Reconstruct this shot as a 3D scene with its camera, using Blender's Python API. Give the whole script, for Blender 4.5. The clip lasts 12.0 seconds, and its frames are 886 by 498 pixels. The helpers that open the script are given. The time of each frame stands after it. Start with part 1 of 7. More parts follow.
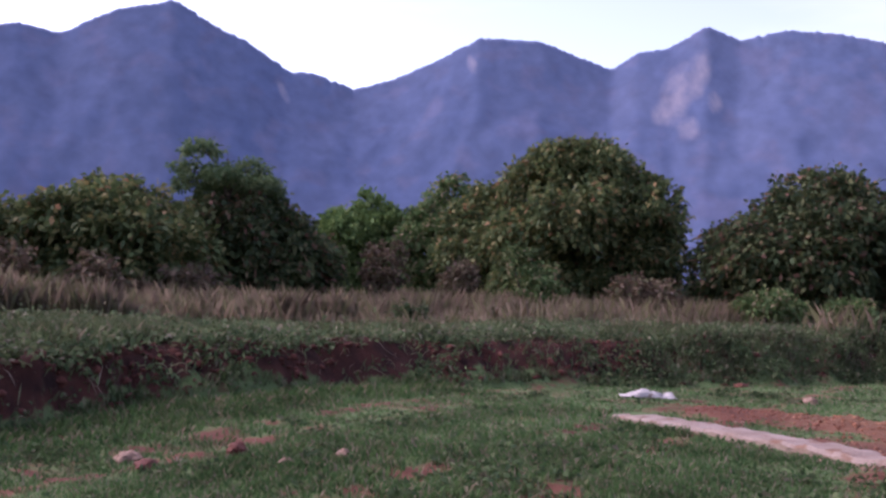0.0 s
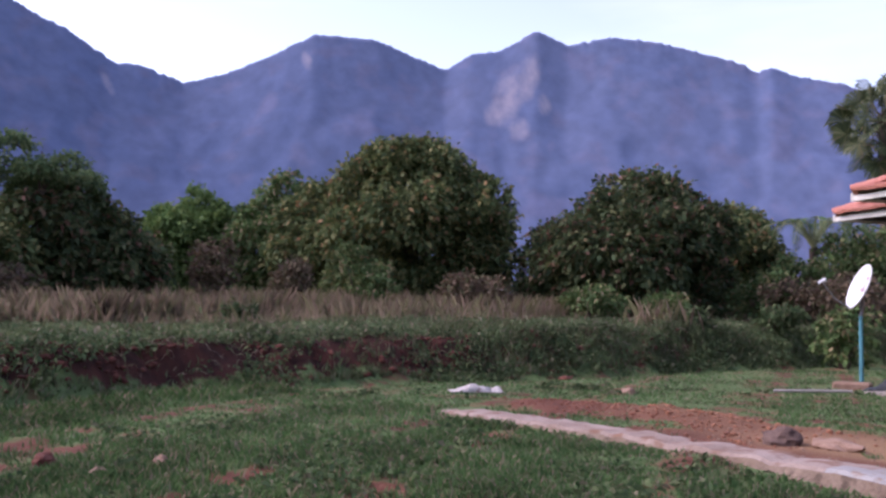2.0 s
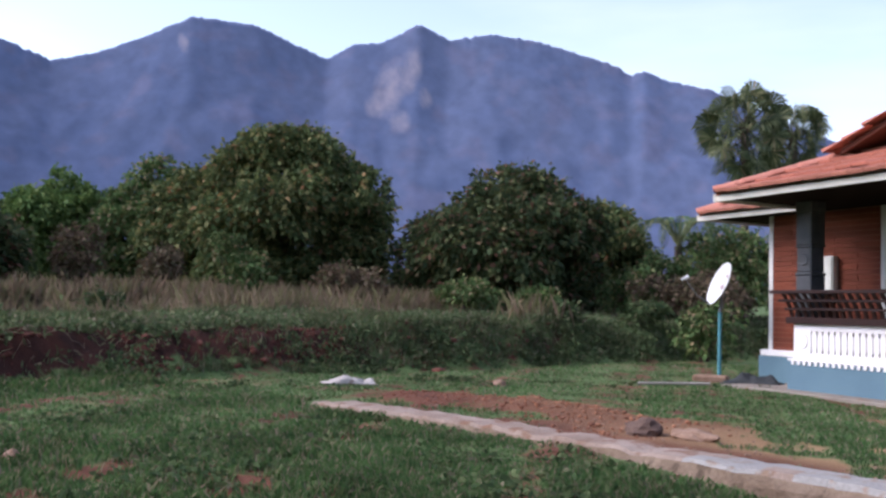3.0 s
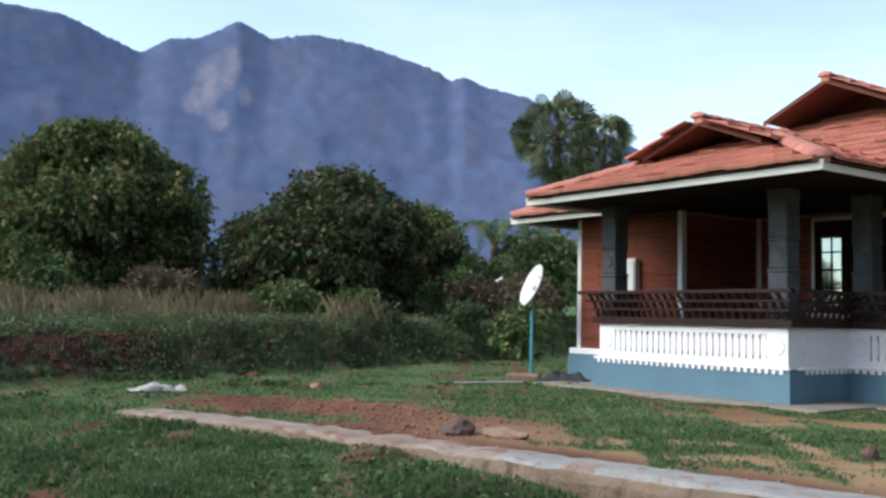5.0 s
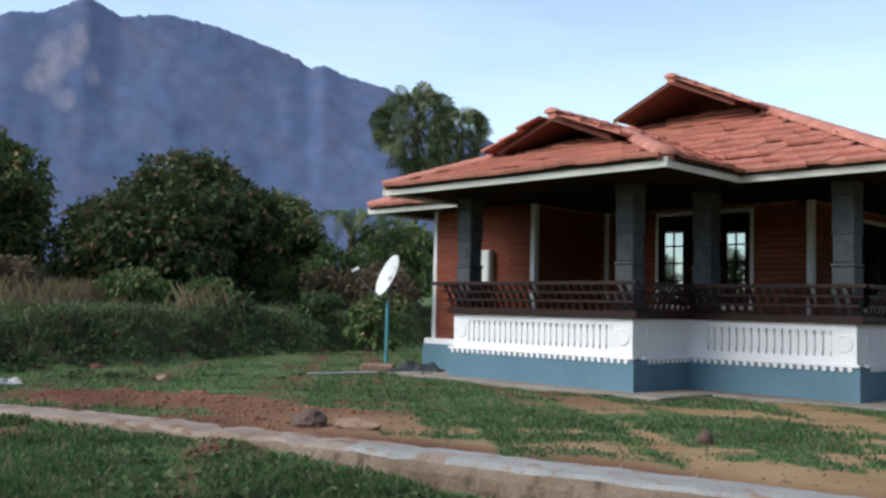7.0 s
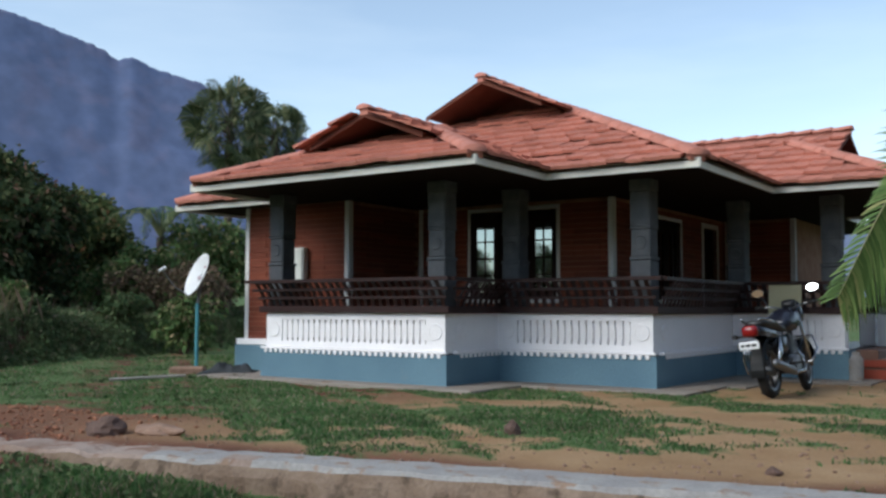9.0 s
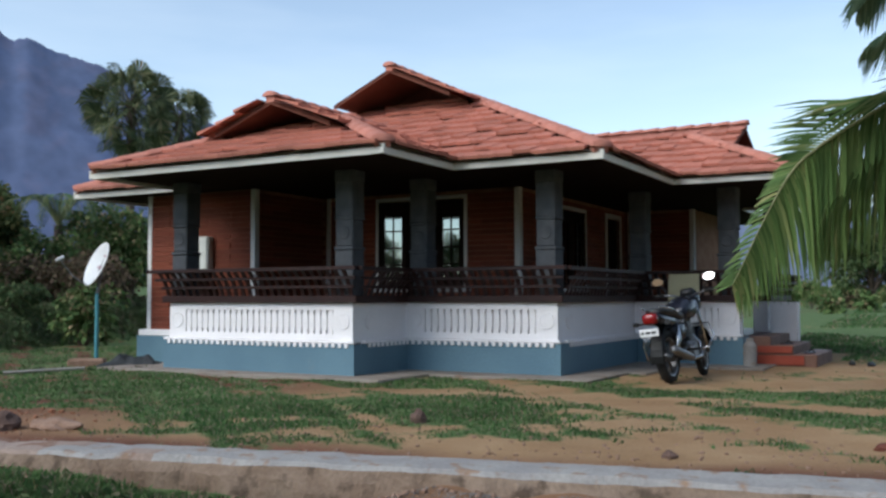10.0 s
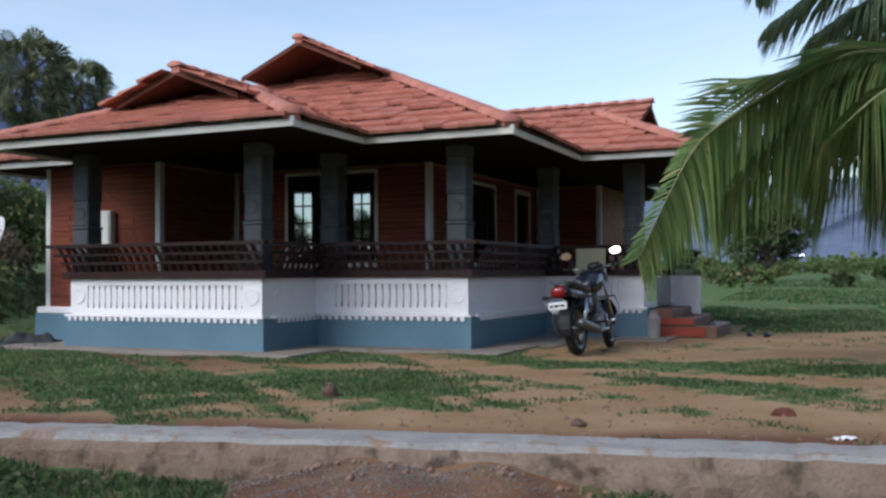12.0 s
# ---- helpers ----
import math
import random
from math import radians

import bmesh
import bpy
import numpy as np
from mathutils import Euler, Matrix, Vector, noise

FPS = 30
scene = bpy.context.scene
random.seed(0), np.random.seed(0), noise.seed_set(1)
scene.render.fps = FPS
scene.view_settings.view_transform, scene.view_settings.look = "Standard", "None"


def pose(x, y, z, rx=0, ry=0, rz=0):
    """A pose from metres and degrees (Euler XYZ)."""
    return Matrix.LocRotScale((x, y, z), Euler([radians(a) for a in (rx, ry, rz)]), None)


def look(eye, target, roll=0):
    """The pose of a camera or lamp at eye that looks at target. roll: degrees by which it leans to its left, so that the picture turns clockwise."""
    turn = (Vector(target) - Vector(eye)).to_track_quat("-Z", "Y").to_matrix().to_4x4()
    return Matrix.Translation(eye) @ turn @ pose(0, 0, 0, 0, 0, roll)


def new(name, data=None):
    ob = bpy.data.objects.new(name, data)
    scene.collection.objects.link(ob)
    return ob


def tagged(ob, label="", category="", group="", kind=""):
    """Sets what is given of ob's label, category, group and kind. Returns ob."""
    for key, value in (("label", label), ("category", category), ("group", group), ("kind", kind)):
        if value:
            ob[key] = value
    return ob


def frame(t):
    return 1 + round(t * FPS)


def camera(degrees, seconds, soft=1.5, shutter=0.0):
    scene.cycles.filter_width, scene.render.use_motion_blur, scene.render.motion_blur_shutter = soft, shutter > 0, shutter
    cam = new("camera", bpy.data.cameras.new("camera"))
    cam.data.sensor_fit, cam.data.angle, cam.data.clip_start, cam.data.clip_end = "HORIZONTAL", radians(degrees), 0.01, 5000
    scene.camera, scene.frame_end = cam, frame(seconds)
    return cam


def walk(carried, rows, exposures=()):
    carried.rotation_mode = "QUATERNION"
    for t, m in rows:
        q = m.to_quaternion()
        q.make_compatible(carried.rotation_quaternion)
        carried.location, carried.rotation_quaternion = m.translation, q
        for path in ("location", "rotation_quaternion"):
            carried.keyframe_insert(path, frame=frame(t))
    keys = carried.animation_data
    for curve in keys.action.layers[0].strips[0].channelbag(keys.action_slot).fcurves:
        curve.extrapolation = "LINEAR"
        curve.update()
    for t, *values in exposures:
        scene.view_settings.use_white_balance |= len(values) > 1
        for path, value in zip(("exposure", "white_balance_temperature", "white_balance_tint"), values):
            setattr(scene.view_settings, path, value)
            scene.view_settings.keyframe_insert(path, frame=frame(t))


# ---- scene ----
import functools

# ---------- camera ----------
cam = camera(50.03, 12.0, soft=2.7)
PATH = [
    (0, pose(0.051, -0.317, 0.995, 93.84, -1.80, 82.20)),
    (0.5, pose(0.011, -0.299, 0.994, 94.22, -1.81, 79.09)),
    (1, pose(0.049, -0.280, 1.001, 94.25, -1.43, 77.16)),
    (1.5, pose(0.016, -0.251, 0.993, 94.07, -1.15, 74.72)),
    (2, pose(-0.004, -0.229, 0.993, 93.96, -0.97, 72.35)),
    (2.5, pose(-0.017, -0.211, 0.989, 93.83, -1.14, 69.43)),
    (3, pose(-0.028, -0.185, 0.989, 93.65, -1.68, 64.94)),
    (3.5, pose(-0.021, -0.162, 0.995, 93.70, -1.70, 61.07)),
    (5.5, pose(-0.031, -0.110, 0.999, 93.96, -0.94, 52.49)),
    (6, pose(-0.063, -0.089, 0.996, 93.80, -0.89, 50.49)),
    (6.5, pose(-0.051, -0.077, 0.997, 93.69, -1.16, 48.01)),
    (8.5, pose(-0.052, -0.003, 0.997, 93.63, -0.61, 38.02)),
    (9, pose(-0.045, 0.044, 0.986, 93.64, -0.12, 34.80)),
    (9.5, pose(-0.032, 0.058, 0.993, 93.30, -0.02, 31.84)),
    (10, pose(-0.013, 0.039, 0.992, 92.97, 0.11, 29.35)),
    (10.5, pose(-0.000, 0.001, 1.001, 92.82, 0.08, 28.30)),
    (11, pose(0.013, -0.051, 1.003, 92.10, 0.74, 26.00)),
    (11.5, pose(-0.006, -0.053, 0.990, 91.58, 0.89, 26.16)),
    (12, pose(-0.035, 0.039, 0.965, 91.54, 0.34, 23.90)),
]
EXPO = [(0.0, 1.45, 6350, 42), (1.5, 1.46, 6350, 40), (2.5, 1.38, 6380, 28), (3.5, 1.32, 6380, 13), (5.5, 1.24, 6450, 4), (8.5, 0.83, 6330, 4), (10.5, 0.78, 6250, 6), (12.0, 0.72, 6150, 9)]
walk(cam, PATH, EXPO)

# ---------- world and light ----------
world = bpy.data.worlds.new("dusk_sky")
scene.world = world
world.use_nodes = True
wn, wl = world.node_tree.nodes, world.node_tree.links
sky = wn.new("ShaderNodeTexSky")
sky.sky_type, sky.sun_disc = "NISHITA", False
sky.sun_elevation, sky.sun_rotation = radians(41), radians(205)
sky.air_density, sky.dust_density, sky.ozone_density = 1.0, 0.7, 1.5
wn["Background"].inputs["Strength"].default_value = 0.12
pale = wn.new("ShaderNodeHueSaturation")       # thin high cloud
pale.inputs["Saturation"].default_value = 0.80
wl.new(sky.outputs["Color"], pale.inputs["Color"])
wco = wn.new("ShaderNodeTexCoord")
wmap = wn.new("ShaderNodeMapping")
wmap.inputs["Scale"].default_value = (1.0, 1.0, 5.0)
wl.new(wco.outputs["Generated"], wmap.inputs["Vector"])
cloud = wn.new("ShaderNodeTexNoise")
cloud.inputs["Scale"].default_value, cloud.inputs["Detail"].default_value = 2.2, 6.0
wl.new(wmap.outputs["Vector"], cloud.inputs["Vector"])
cfac = wn.new("ShaderNodeMapRange")
cfac.inputs["From Min"].default_value, cfac.inputs["From Max"].default_value, cfac.inputs["To Max"].default_value = 0.45, 0.75, 0.22
wl.new(cloud.outputs["Fac"], cfac.inputs["Value"])
veil = wn.new("ShaderNodeMix")
veil.data_type = "RGBA"
veil.inputs["B"].default_value = (5.6, 6.0, 6.5, 1)
wl.new(cfac.outputs["Result"], veil.inputs["Factor"])
wl.new(pale.outputs["Color"], veil.inputs["A"])
wl.new(veil.outputs["Result"], wn["Background"].inputs["Color"])

sun_data = bpy.data.lights.new("sun", "SUN")
sun_data.energy, sun_data.angle, sun_data.color = 1.5, radians(38), (1.0, 0.96, 0.92)
sun = new("sun", sun_data)
sun.matrix_world = look((-32, -69, 66), (0, 0, 0))

# ---------- helpers for meshes ----------
rng = np.random.default_rng(7)


def empty(name, label="", category="", group="", kind="", loc=(0, 0, 0)):
    ob = new(name)
    ob.location = loc
    ob.empty_display_size = 0.2
    return tagged(ob, label, category, group, kind)


def raw(name, verts, faces, mat, parent=None, label="", smooth=False):
    me = bpy.data.meshes.new(name)
    me.from_pydata([tuple(v) for v in verts], [], faces)
    me.materials.append(mat)
    if smooth:
        me.polygons.foreach_set("use_smooth", [True] * len(me.polygons))
    ob = new(name, me)
    if parent:
        ob.parent = parent
    return tagged(ob, label)


def part(name, bm, mat, parent=None, label="", smooth=False):
    bmesh.ops.recalc_face_normals(bm, faces=bm.faces)
    me = bpy.data.meshes.new(name)
    bm.to_mesh(me)
    bm.free()
    me.materials.append(mat)
    if smooth:
        me.polygons.foreach_set("use_smooth", [True] * len(me.polygons))
    ob = new(name, me)
    if parent:
        ob.parent = parent
    return tagged(ob, label)


def box(bm, lo, hi, bevel=0.0, m=None):
    c = [(a + b) / 2 for a, b in zip(lo, hi)]
    s = [abs(b - a) for a, b in zip(lo, hi)]
    mm = Matrix.Translation(c) @ Matrix.Diagonal((*s, 1))
    if m is not None:
        mm = m @ mm
    r = bmesh.ops.create_cube(bm, size=1, matrix=mm)
    if bevel:
        edges = list({e for v in r["verts"] for e in v.link_edges})
        bmesh.ops.bevel(bm, geom=edges, offset=bevel, segments=1, affect="EDGES")


def boxed(name, lo, hi, mat, parent=None, label="", bevel=0.0, m=None):
    bm = bmesh.new()
    box(bm, lo, hi, bevel, m)
    return part(name, bm, mat, parent, label)


def rod(bm, p0, p1, r0, r1=None, n=10):
    p0, p1 = Vector(p0), Vector(p1)
    d = p1 - p0
    m = Matrix.Translation((p0 + p1) / 2) @ d.to_track_quat("Z", "Y").to_matrix().to_4x4()
    bmesh.ops.create_cone(bm, cap_ends=True, segments=n, radius1=r0, radius2=r0 if r1 is None else r1, depth=d.length, matrix=m)


def tube(bm, pts, radii, n=8):
    """A bent tapered tube through pts."""
    rings = []
    pts = [Vector(p) for p in pts]
    for i, p in enumerate(pts):
        d = (pts[min(i + 1, len(pts) - 1)] - pts[max(i - 1, 0)]).normalized()
        q = d.to_track_quat("Z", "Y")
        rings.append([bm.verts.new(p + q @ Vector((radii[i] * math.cos(2 * math.pi * k / n), radii[i] * math.sin(2 * math.pi * k / n), 0))) for k in range(n)])
    for a, b in zip(rings, rings[1:]):
        for k in range(n):
            bm.faces.new((a[k], a[(k + 1) % n], b[(k + 1) % n], b[k]))
    bm.faces.new(rings[0][::-1])
    bm.faces.new(rings[-1])


def lathe(bm, profile, n=20, m=None):
    rings = []
    for r, z in profile:
        rings.append([bm.verts.new((m or Matrix()) @ Vector((r * math.cos(2 * math.pi * k / n), r * math.sin(2 * math.pi * k / n), z))) for k in range(n)])
    for a, b in zip(rings, rings[1:]):
        for k in range(n):
            bm.faces.new((a[k], a[(k + 1) % n], b[(k + 1) % n], b[k]))


# ---------- materials ----------
def surf(name, c1, c2, scale=3.0, fine=60.0, rough=0.8, bump=0.2, metal=0.0, spec=0.3, rand=0.0, island=0.0, c3=None, c3_at=0.6, stretch=(1, 1, 1), dist=0.02):
    """Two-scale noise between c1 and c2, with patches of c3, grain, bump, and random shade by object or island."""
    m = bpy.data.materials.new(name)
    m.use_nodes = True
    n, l = m.node_tree.nodes, m.node_tree.links
    b = n["Principled BSDF"]
    b.inputs["Roughness"].default_value, b.inputs["Metallic"].default_value = rough, metal
    b.inputs["Specular IOR Level"].default_value = spec
    co = n.new("ShaderNodeTexCoord")
    mp = n.new("ShaderNodeMapping")
    mp.inputs["Scale"].default_value = stretch
    l.new(co.outputs["Object"], mp.inputs["Vector"])

    def noi(s, d=4.0):
        t = n.new("ShaderNodeTexNoise")
        t.inputs["Scale"].default_value, t.inputs["Detail"].default_value = s, d
        l.new(mp.outputs["Vector"], t.inputs["Vector"])
        return t.outputs["Fac"]

    def ramp(f, lo, hi):
        t = n.new("ShaderNodeMapRange")
        t.inputs["From Min"].default_value, t.inputs["From Max"].default_value = lo, hi
        l.new(f, t.inputs["Value"])
        return t.outputs["Result"]

    def mix(f, a, bb, kind="MIX"):
        t = n.new("ShaderNodeMix")
        t.data_type, t.blend_type = "RGBA", kind
        for sock, v in ((t.inputs["Factor"], f), (t.inputs["A"], a), (t.inputs["B"], bb)):
            if hasattr(v, "is_linked"):
                l.new(v, sock)
            else:
                sock.default_value = v if isinstance(v, (float, int)) else (*v, 1)
        return t.outputs["Result"]

    big, small = noi(scale), noi(fine, 6.0)
    col = mix(ramp(big, 0.35, 0.65), c1, c2)
    if c3 is not None:
        col = mix(ramp(noi(scale * 2.3), c3_at, c3_at + 0.12), col, c3)
    col = mix(0.35, col, mix(ramp(small, 0.3, 0.7), (0.35, 0.35, 0.35), (1.0, 1.0, 1.0)), "MULTIPLY")
    for amount, node, out in ((rand, "ShaderNodeObjectInfo", "Random"), (island, "ShaderNodeNewGeometry", "Random Per Island")):
        if amount:
            g = n.new(node)
            h = n.new("ShaderNodeHueSaturation")
            t = n.new("ShaderNodeMapRange")
            t.inputs["To Min"].default_value, t.inputs["To Max"].default_value = 1 - amount, 1 + amount
            l.new(g.outputs[out], t.inputs["Value"])
            l.new(t.outputs["Result"], h.inputs["Value"])
            l.new(col, h.inputs["Color"])
            col = h.outputs["Color"]
    l.new(col, b.inputs["Base Color"])
    if bump:
        bp = n.new("ShaderNodeBump")
        bp.inputs["Strength"].default_value, bp.inputs["Distance"].default_value = bump, dist
        l.new(small, bp.inputs["Height"])
        l.new(bp.outputs["Normal"], b.inputs["Normal"])
    return m


def leafy(name, stops, rough=0.7, trans=0.25):
    """Leaf colour picked by island from a ramp, with a little light coming through."""
    m = bpy.data.materials.new(name)
    m.use_nodes = True
    n, l = m.node_tree.nodes, m.node_tree.links
    b = n["Principled BSDF"]
    b.inputs["Roughness"].default_value = rough
    b.inputs["Specular IOR Level"].default_value = 0.12
    g = n.new("ShaderNodeNewGeometry")
    r = n.new("ShaderNodeValToRGB")
    r.color_ramp.elements.remove(r.color_ramp.elements[1])
    r.color_ramp.elements[0].position, r.color_ramp.elements[0].color = stops[0][0], (*stops[0][1], 1)
    for p, c in stops[1:]:
        r.color_ramp.elements.new(p).color = (*c, 1)
    l.new(g.outputs["Random Per Island"], r.inputs["Fac"])
    co = n.new("ShaderNodeTexCoord")
    t = n.new("ShaderNodeTexNoise")
    t.inputs["Scale"].default_value = 0.8
    l.new(co.outputs["Object"], t.inputs["Vector"])
    h = n.new("ShaderNodeHueSaturation")
    mr = n.new("ShaderNodeMapRange")
    mr.inputs["From Min"].default_value, mr.inputs["From Max"].default_value = 0.3, 0.7
    mr.inputs["To Min"].default_value, mr.inputs["To Max"].default_value = 0.7, 1.3
    l.new(t.outputs["Fac"], mr.inputs["Value"])
    l.new(mr.outputs["Result"], h.inputs["Value"])
    l.new(r.outputs["Color"], h.inputs["Color"])
    l.new(h.outputs["Color"], b.inputs["Base Color"])
    if trans:
        tr = n.new("ShaderNodeBsdfTranslucent")
        l.new(h.outputs["Color"], tr.inputs["Color"])
        mx = n.new("ShaderNodeMixShader")
        mx.inputs["Fac"].default_value = trans
        l.new(b.outputs["BSDF"], mx.inputs[1])
        l.new(tr.outputs["BSDF"], mx.inputs[2])
        l.new(mx.outputs["Shader"], n["Material Output"].inputs["Surface"])
    return m


def plain(name, c, rough=0.5, metal=0.0, spec=0.5):
    return surf(name, [x * 0.93 for x in c], [min(1, x * 1.05) for x in c], 4, 80, rough, 0.03, metal, spec)


M_TILE = surf("terracotta_tile", (0.45, 0.165, 0.115), (0.55, 0.225, 0.16), 1.2, 45, 0.85, 0.3, rand=0.14, island=0.14, c3=(0.30, 0.12, 0.09), c3_at=0.66)
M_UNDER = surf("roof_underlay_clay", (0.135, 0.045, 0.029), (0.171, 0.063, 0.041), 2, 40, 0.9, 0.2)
M_CAP = surf("clay_ridge_cap", (0.47, 0.18, 0.13), (0.55, 0.235, 0.175), 2.5, 40, 0.85, 0.3, rand=0.1, c3=(0.34, 0.15, 0.11))
M_FASCIA = surf("cream_fascia_paint", (0.74, 0.70, 0.62), (0.80, 0.77, 0.70), 2, 60, 0.6, 0.05, c3=(0.60, 0.55, 0.46), c3_at=0.68)
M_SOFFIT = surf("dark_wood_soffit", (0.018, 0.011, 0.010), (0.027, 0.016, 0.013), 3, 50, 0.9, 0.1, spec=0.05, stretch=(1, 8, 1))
M_BRICK = surf("clay_brick", (0.185, 0.045, 0.027), (0.251, 0.071, 0.037), 5, 60, 0.85, 0.3, rand=0.2, c3=(0.118, 0.031, 0.022), c3_at=0.62, stretch=(1, 1, 6))
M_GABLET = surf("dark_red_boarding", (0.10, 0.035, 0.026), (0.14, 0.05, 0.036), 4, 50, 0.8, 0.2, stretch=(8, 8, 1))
M_MORTAR = surf("pale_clay_mortar", (0.33, 0.16, 0.10), (0.42, 0.23, 0.15), 6, 80, 0.95, 0.2)
M_WHITE = surf("white_wall_paint", (0.86, 0.83, 0.84), (0.91, 0.88, 0.89), 2, 70, 0.7, 0.05, c3=(0.74, 0.70, 0.69), c3_at=0.7)
M_TRIM = surf("white_trim_paint", (0.74, 0.72, 0.70), (0.80, 0.78, 0.76), 3, 70, 0.65, 0.05)
M_BLUE = surf("slate_blue_plinth_paint", (0.115, 0.205, 0.27), (0.135, 0.235, 0.30), 1.5, 60, 0.6, 0.08, c3=(0.16, 0.23, 0.27), c3_at=0.68)
M_WOOD = surf("dark_polished_wood", (0.020, 0.008, 0.008), (0.035, 0.013, 0.011), 4, 60, 0.5, 0.08, spec=0.25, stretch=(1, 1, 6))
M_FLOOR = surf("red_oxide_floor", (0.072, 0.028, 0.022), (0.094, 0.036, 0.028), 3, 60, 0.4, 0.03)
M_STONE = surf("dark_granite_pillar", (0.075, 0.08, 0.09), (0.11, 0.115, 0.125), 6, 90, 0.75, 0.25)
M_CONC = surf("weathered_concrete", (0.282, 0.264, 0.254), (0.345, 0.328, 0.308), 4.2, 40, 0.9, 0.5, c3=(0.282, 0.188, 0.132), c3_at=0.56)
M_KERBFACE = surf("earth_stained_plaster", (0.187, 0.128, 0.089), (0.272, 0.200, 0.149), 3.0, 40, 0.95, 0.7, c3=(0.102, 0.072, 0.051), c3_at=0.56)
M_KERBEARTH = surf("earthy_worn_concrete", (0.270, 0.194, 0.153), (0.360, 0.279, 0.234), 2.5, 35, 0.95, 0.6, c3=(0.216, 0.117, 0.077), c3_at=0.52)
M_APRON = surf("cement_apron", (0.240, 0.203, 0.173), (0.300, 0.262, 0.225), 2, 50, 0.9, 0.3, c3=(0.210, 0.128, 0.083), c3_at=0.58)
M_BARK = surf("tree_bark", (0.07, 0.05, 0.04), (0.12, 0.09, 0.07), 5, 40, 0.95, 0.8, stretch=(3, 3, 0.6))
M_BLACK = plain("black_plastic", (0.012, 0.012, 0.014), 0.45)
M_RUBBER = surf("tyre_rubber", (0.018, 0.017, 0.017), (0.03, 0.028, 0.026), 8, 80, 0.9, 0.3)
M_CHROME = plain("dull_chrome", (0.55, 0.56, 0.58), 0.22, 1.0)
M_STEEL = plain("grey_cast_metal", (0.22, 0.22, 0.23), 0.4, 0.8)
M_BIKE = plain("dark_blue_black_bike_paint", (0.015, 0.017, 0.028), 0.22, 0.0, 0.6)
M_RED = plain("red_lamp_lens", (0.225, 0.005, 0.007), 0.15, 0.0, 0.6)
M_PLATE = plain("white_plate", (0.8, 0.8, 0.8), 0.5)
M_DISH = surf("white_dish_enamel", (0.72, 0.72, 0.72), (0.80, 0.80, 0.80), 3, 60, 0.45, 0.05)
M_DISHRED = plain("faded_red_print", (0.42, 0.27, 0.30), 0.5)
M_POLE = surf("blue_green_pole_paint", (0.07, 0.25, 0.30), (0.10, 0.32, 0.37), 6, 60, 0.5, 0.1, c3=(0.15, 0.12, 0.1), c3_at=0.72)
M_BAG = surf("dusty_white_sack", (0.40, 0.36, 0.34), (0.54, 0.49, 0.46), 8, 90, 0.85, 0.4, c3=(0.24, 0.17, 0.14), c3_at=0.56)
M_ROCK = surf("brown_stone", (0.10, 0.062, 0.05), (0.155, 0.10, 0.08), 5, 40, 0.95, 0.6)
M_CLOD = surf("red_clod", (0.108, 0.034, 0.024), (0.151, 0.053, 0.036), 6, 40, 0.95, 0.7)
M_TANROCK = surf("pale_tan_stone", (0.24, 0.145, 0.10), (0.31, 0.20, 0.145), 6, 40, 0.95, 0.6)
M_BOARD = surf("pale_yellow_board", (0.56, 0.50, 0.30), (0.62, 0.56, 0.36), 3, 70, 0.7, 0.05)
M_METER = surf("grey_white_meter_box", (0.66, 0.67, 0.63), (0.72, 0.73, 0.69), 3, 70, 0.5, 0.03)
M_STEP = surf("red_brown_step", (0.15, 0.075, 0.055), (0.20, 0.11, 0.08), 3, 50, 0.6, 0.15)
M_STEPRED = surf("red_painted_riser", (0.273, 0.046, 0.026), (0.325, 0.065, 0.036), 3, 50, 0.6, 0.1)
M_TARP = surf("dark_tarpaulin", (0.02, 0.024, 0.028), (0.035, 0.04, 0.045), 8, 60, 0.6, 0.4)
M_TIMBER = surf("grey_old_timber", (0.28, 0.26, 0.23), (0.36, 0.33, 0.30), 6, 60, 0.9, 0.3)


def mirror_glass():
    m = bpy.data.materials.new("reflective_window_glass")
    m.use_nodes = True
    b = m.node_tree.nodes["Principled BSDF"]
    b.inputs["Base Color"].default_value = (0.22, 0.27, 0.30, 1)
    b.inputs["Metallic"].default_value, b.inputs["Roughness"].default_value = 1.0, 0.03
    return m


M_GLASS = mirror_glass()
M_LAMP = plain("glowing_lamp_glass", (0.9, 0.9, 0.88), 0.3)
M_LAMP.node_tree.nodes["Principled BSDF"].inputs["Emission Color"].default_value = (1.0, 0.97, 0.92, 1)
M_LAMP.node_tree.nodes["Principled BSDF"].inputs["Emission Strength"].default_value = 3.0
G_MANGO = leafy("mango_leaves", [(0, (0.048, 0.072, 0.030)), (0.45, (0.089, 0.125, 0.046)), (0.8, (0.159, 0.171, 0.066)), (0.95, (0.248, 0.209, 0.085)), (0.99, (0.278, 0.149, 0.079))])
G_MANGORED = leafy("mango_leaves_red_flush", [(0, (0.034, 0.054, 0.026)), (0.5, (0.063, 0.092, 0.038)), (0.85, (0.113, 0.120, 0.050)), (0.96, (0.182, 0.096, 0.067))])
G_BRIGHT = leafy("fresh_green_leaves", [(0, (0.055, 0.101, 0.033)), (0.5, (0.094, 0.160, 0.046)), (0.9, (0.154, 0.209, 0.066))])
G_BUSH = leafy("bush_leaves", [(0, (0.054, 0.099, 0.036)), (0.5, (0.099, 0.162, 0.054)), (0.85, (0.180, 0.198, 0.081)), (0.97, (0.288, 0.216, 0.126))])
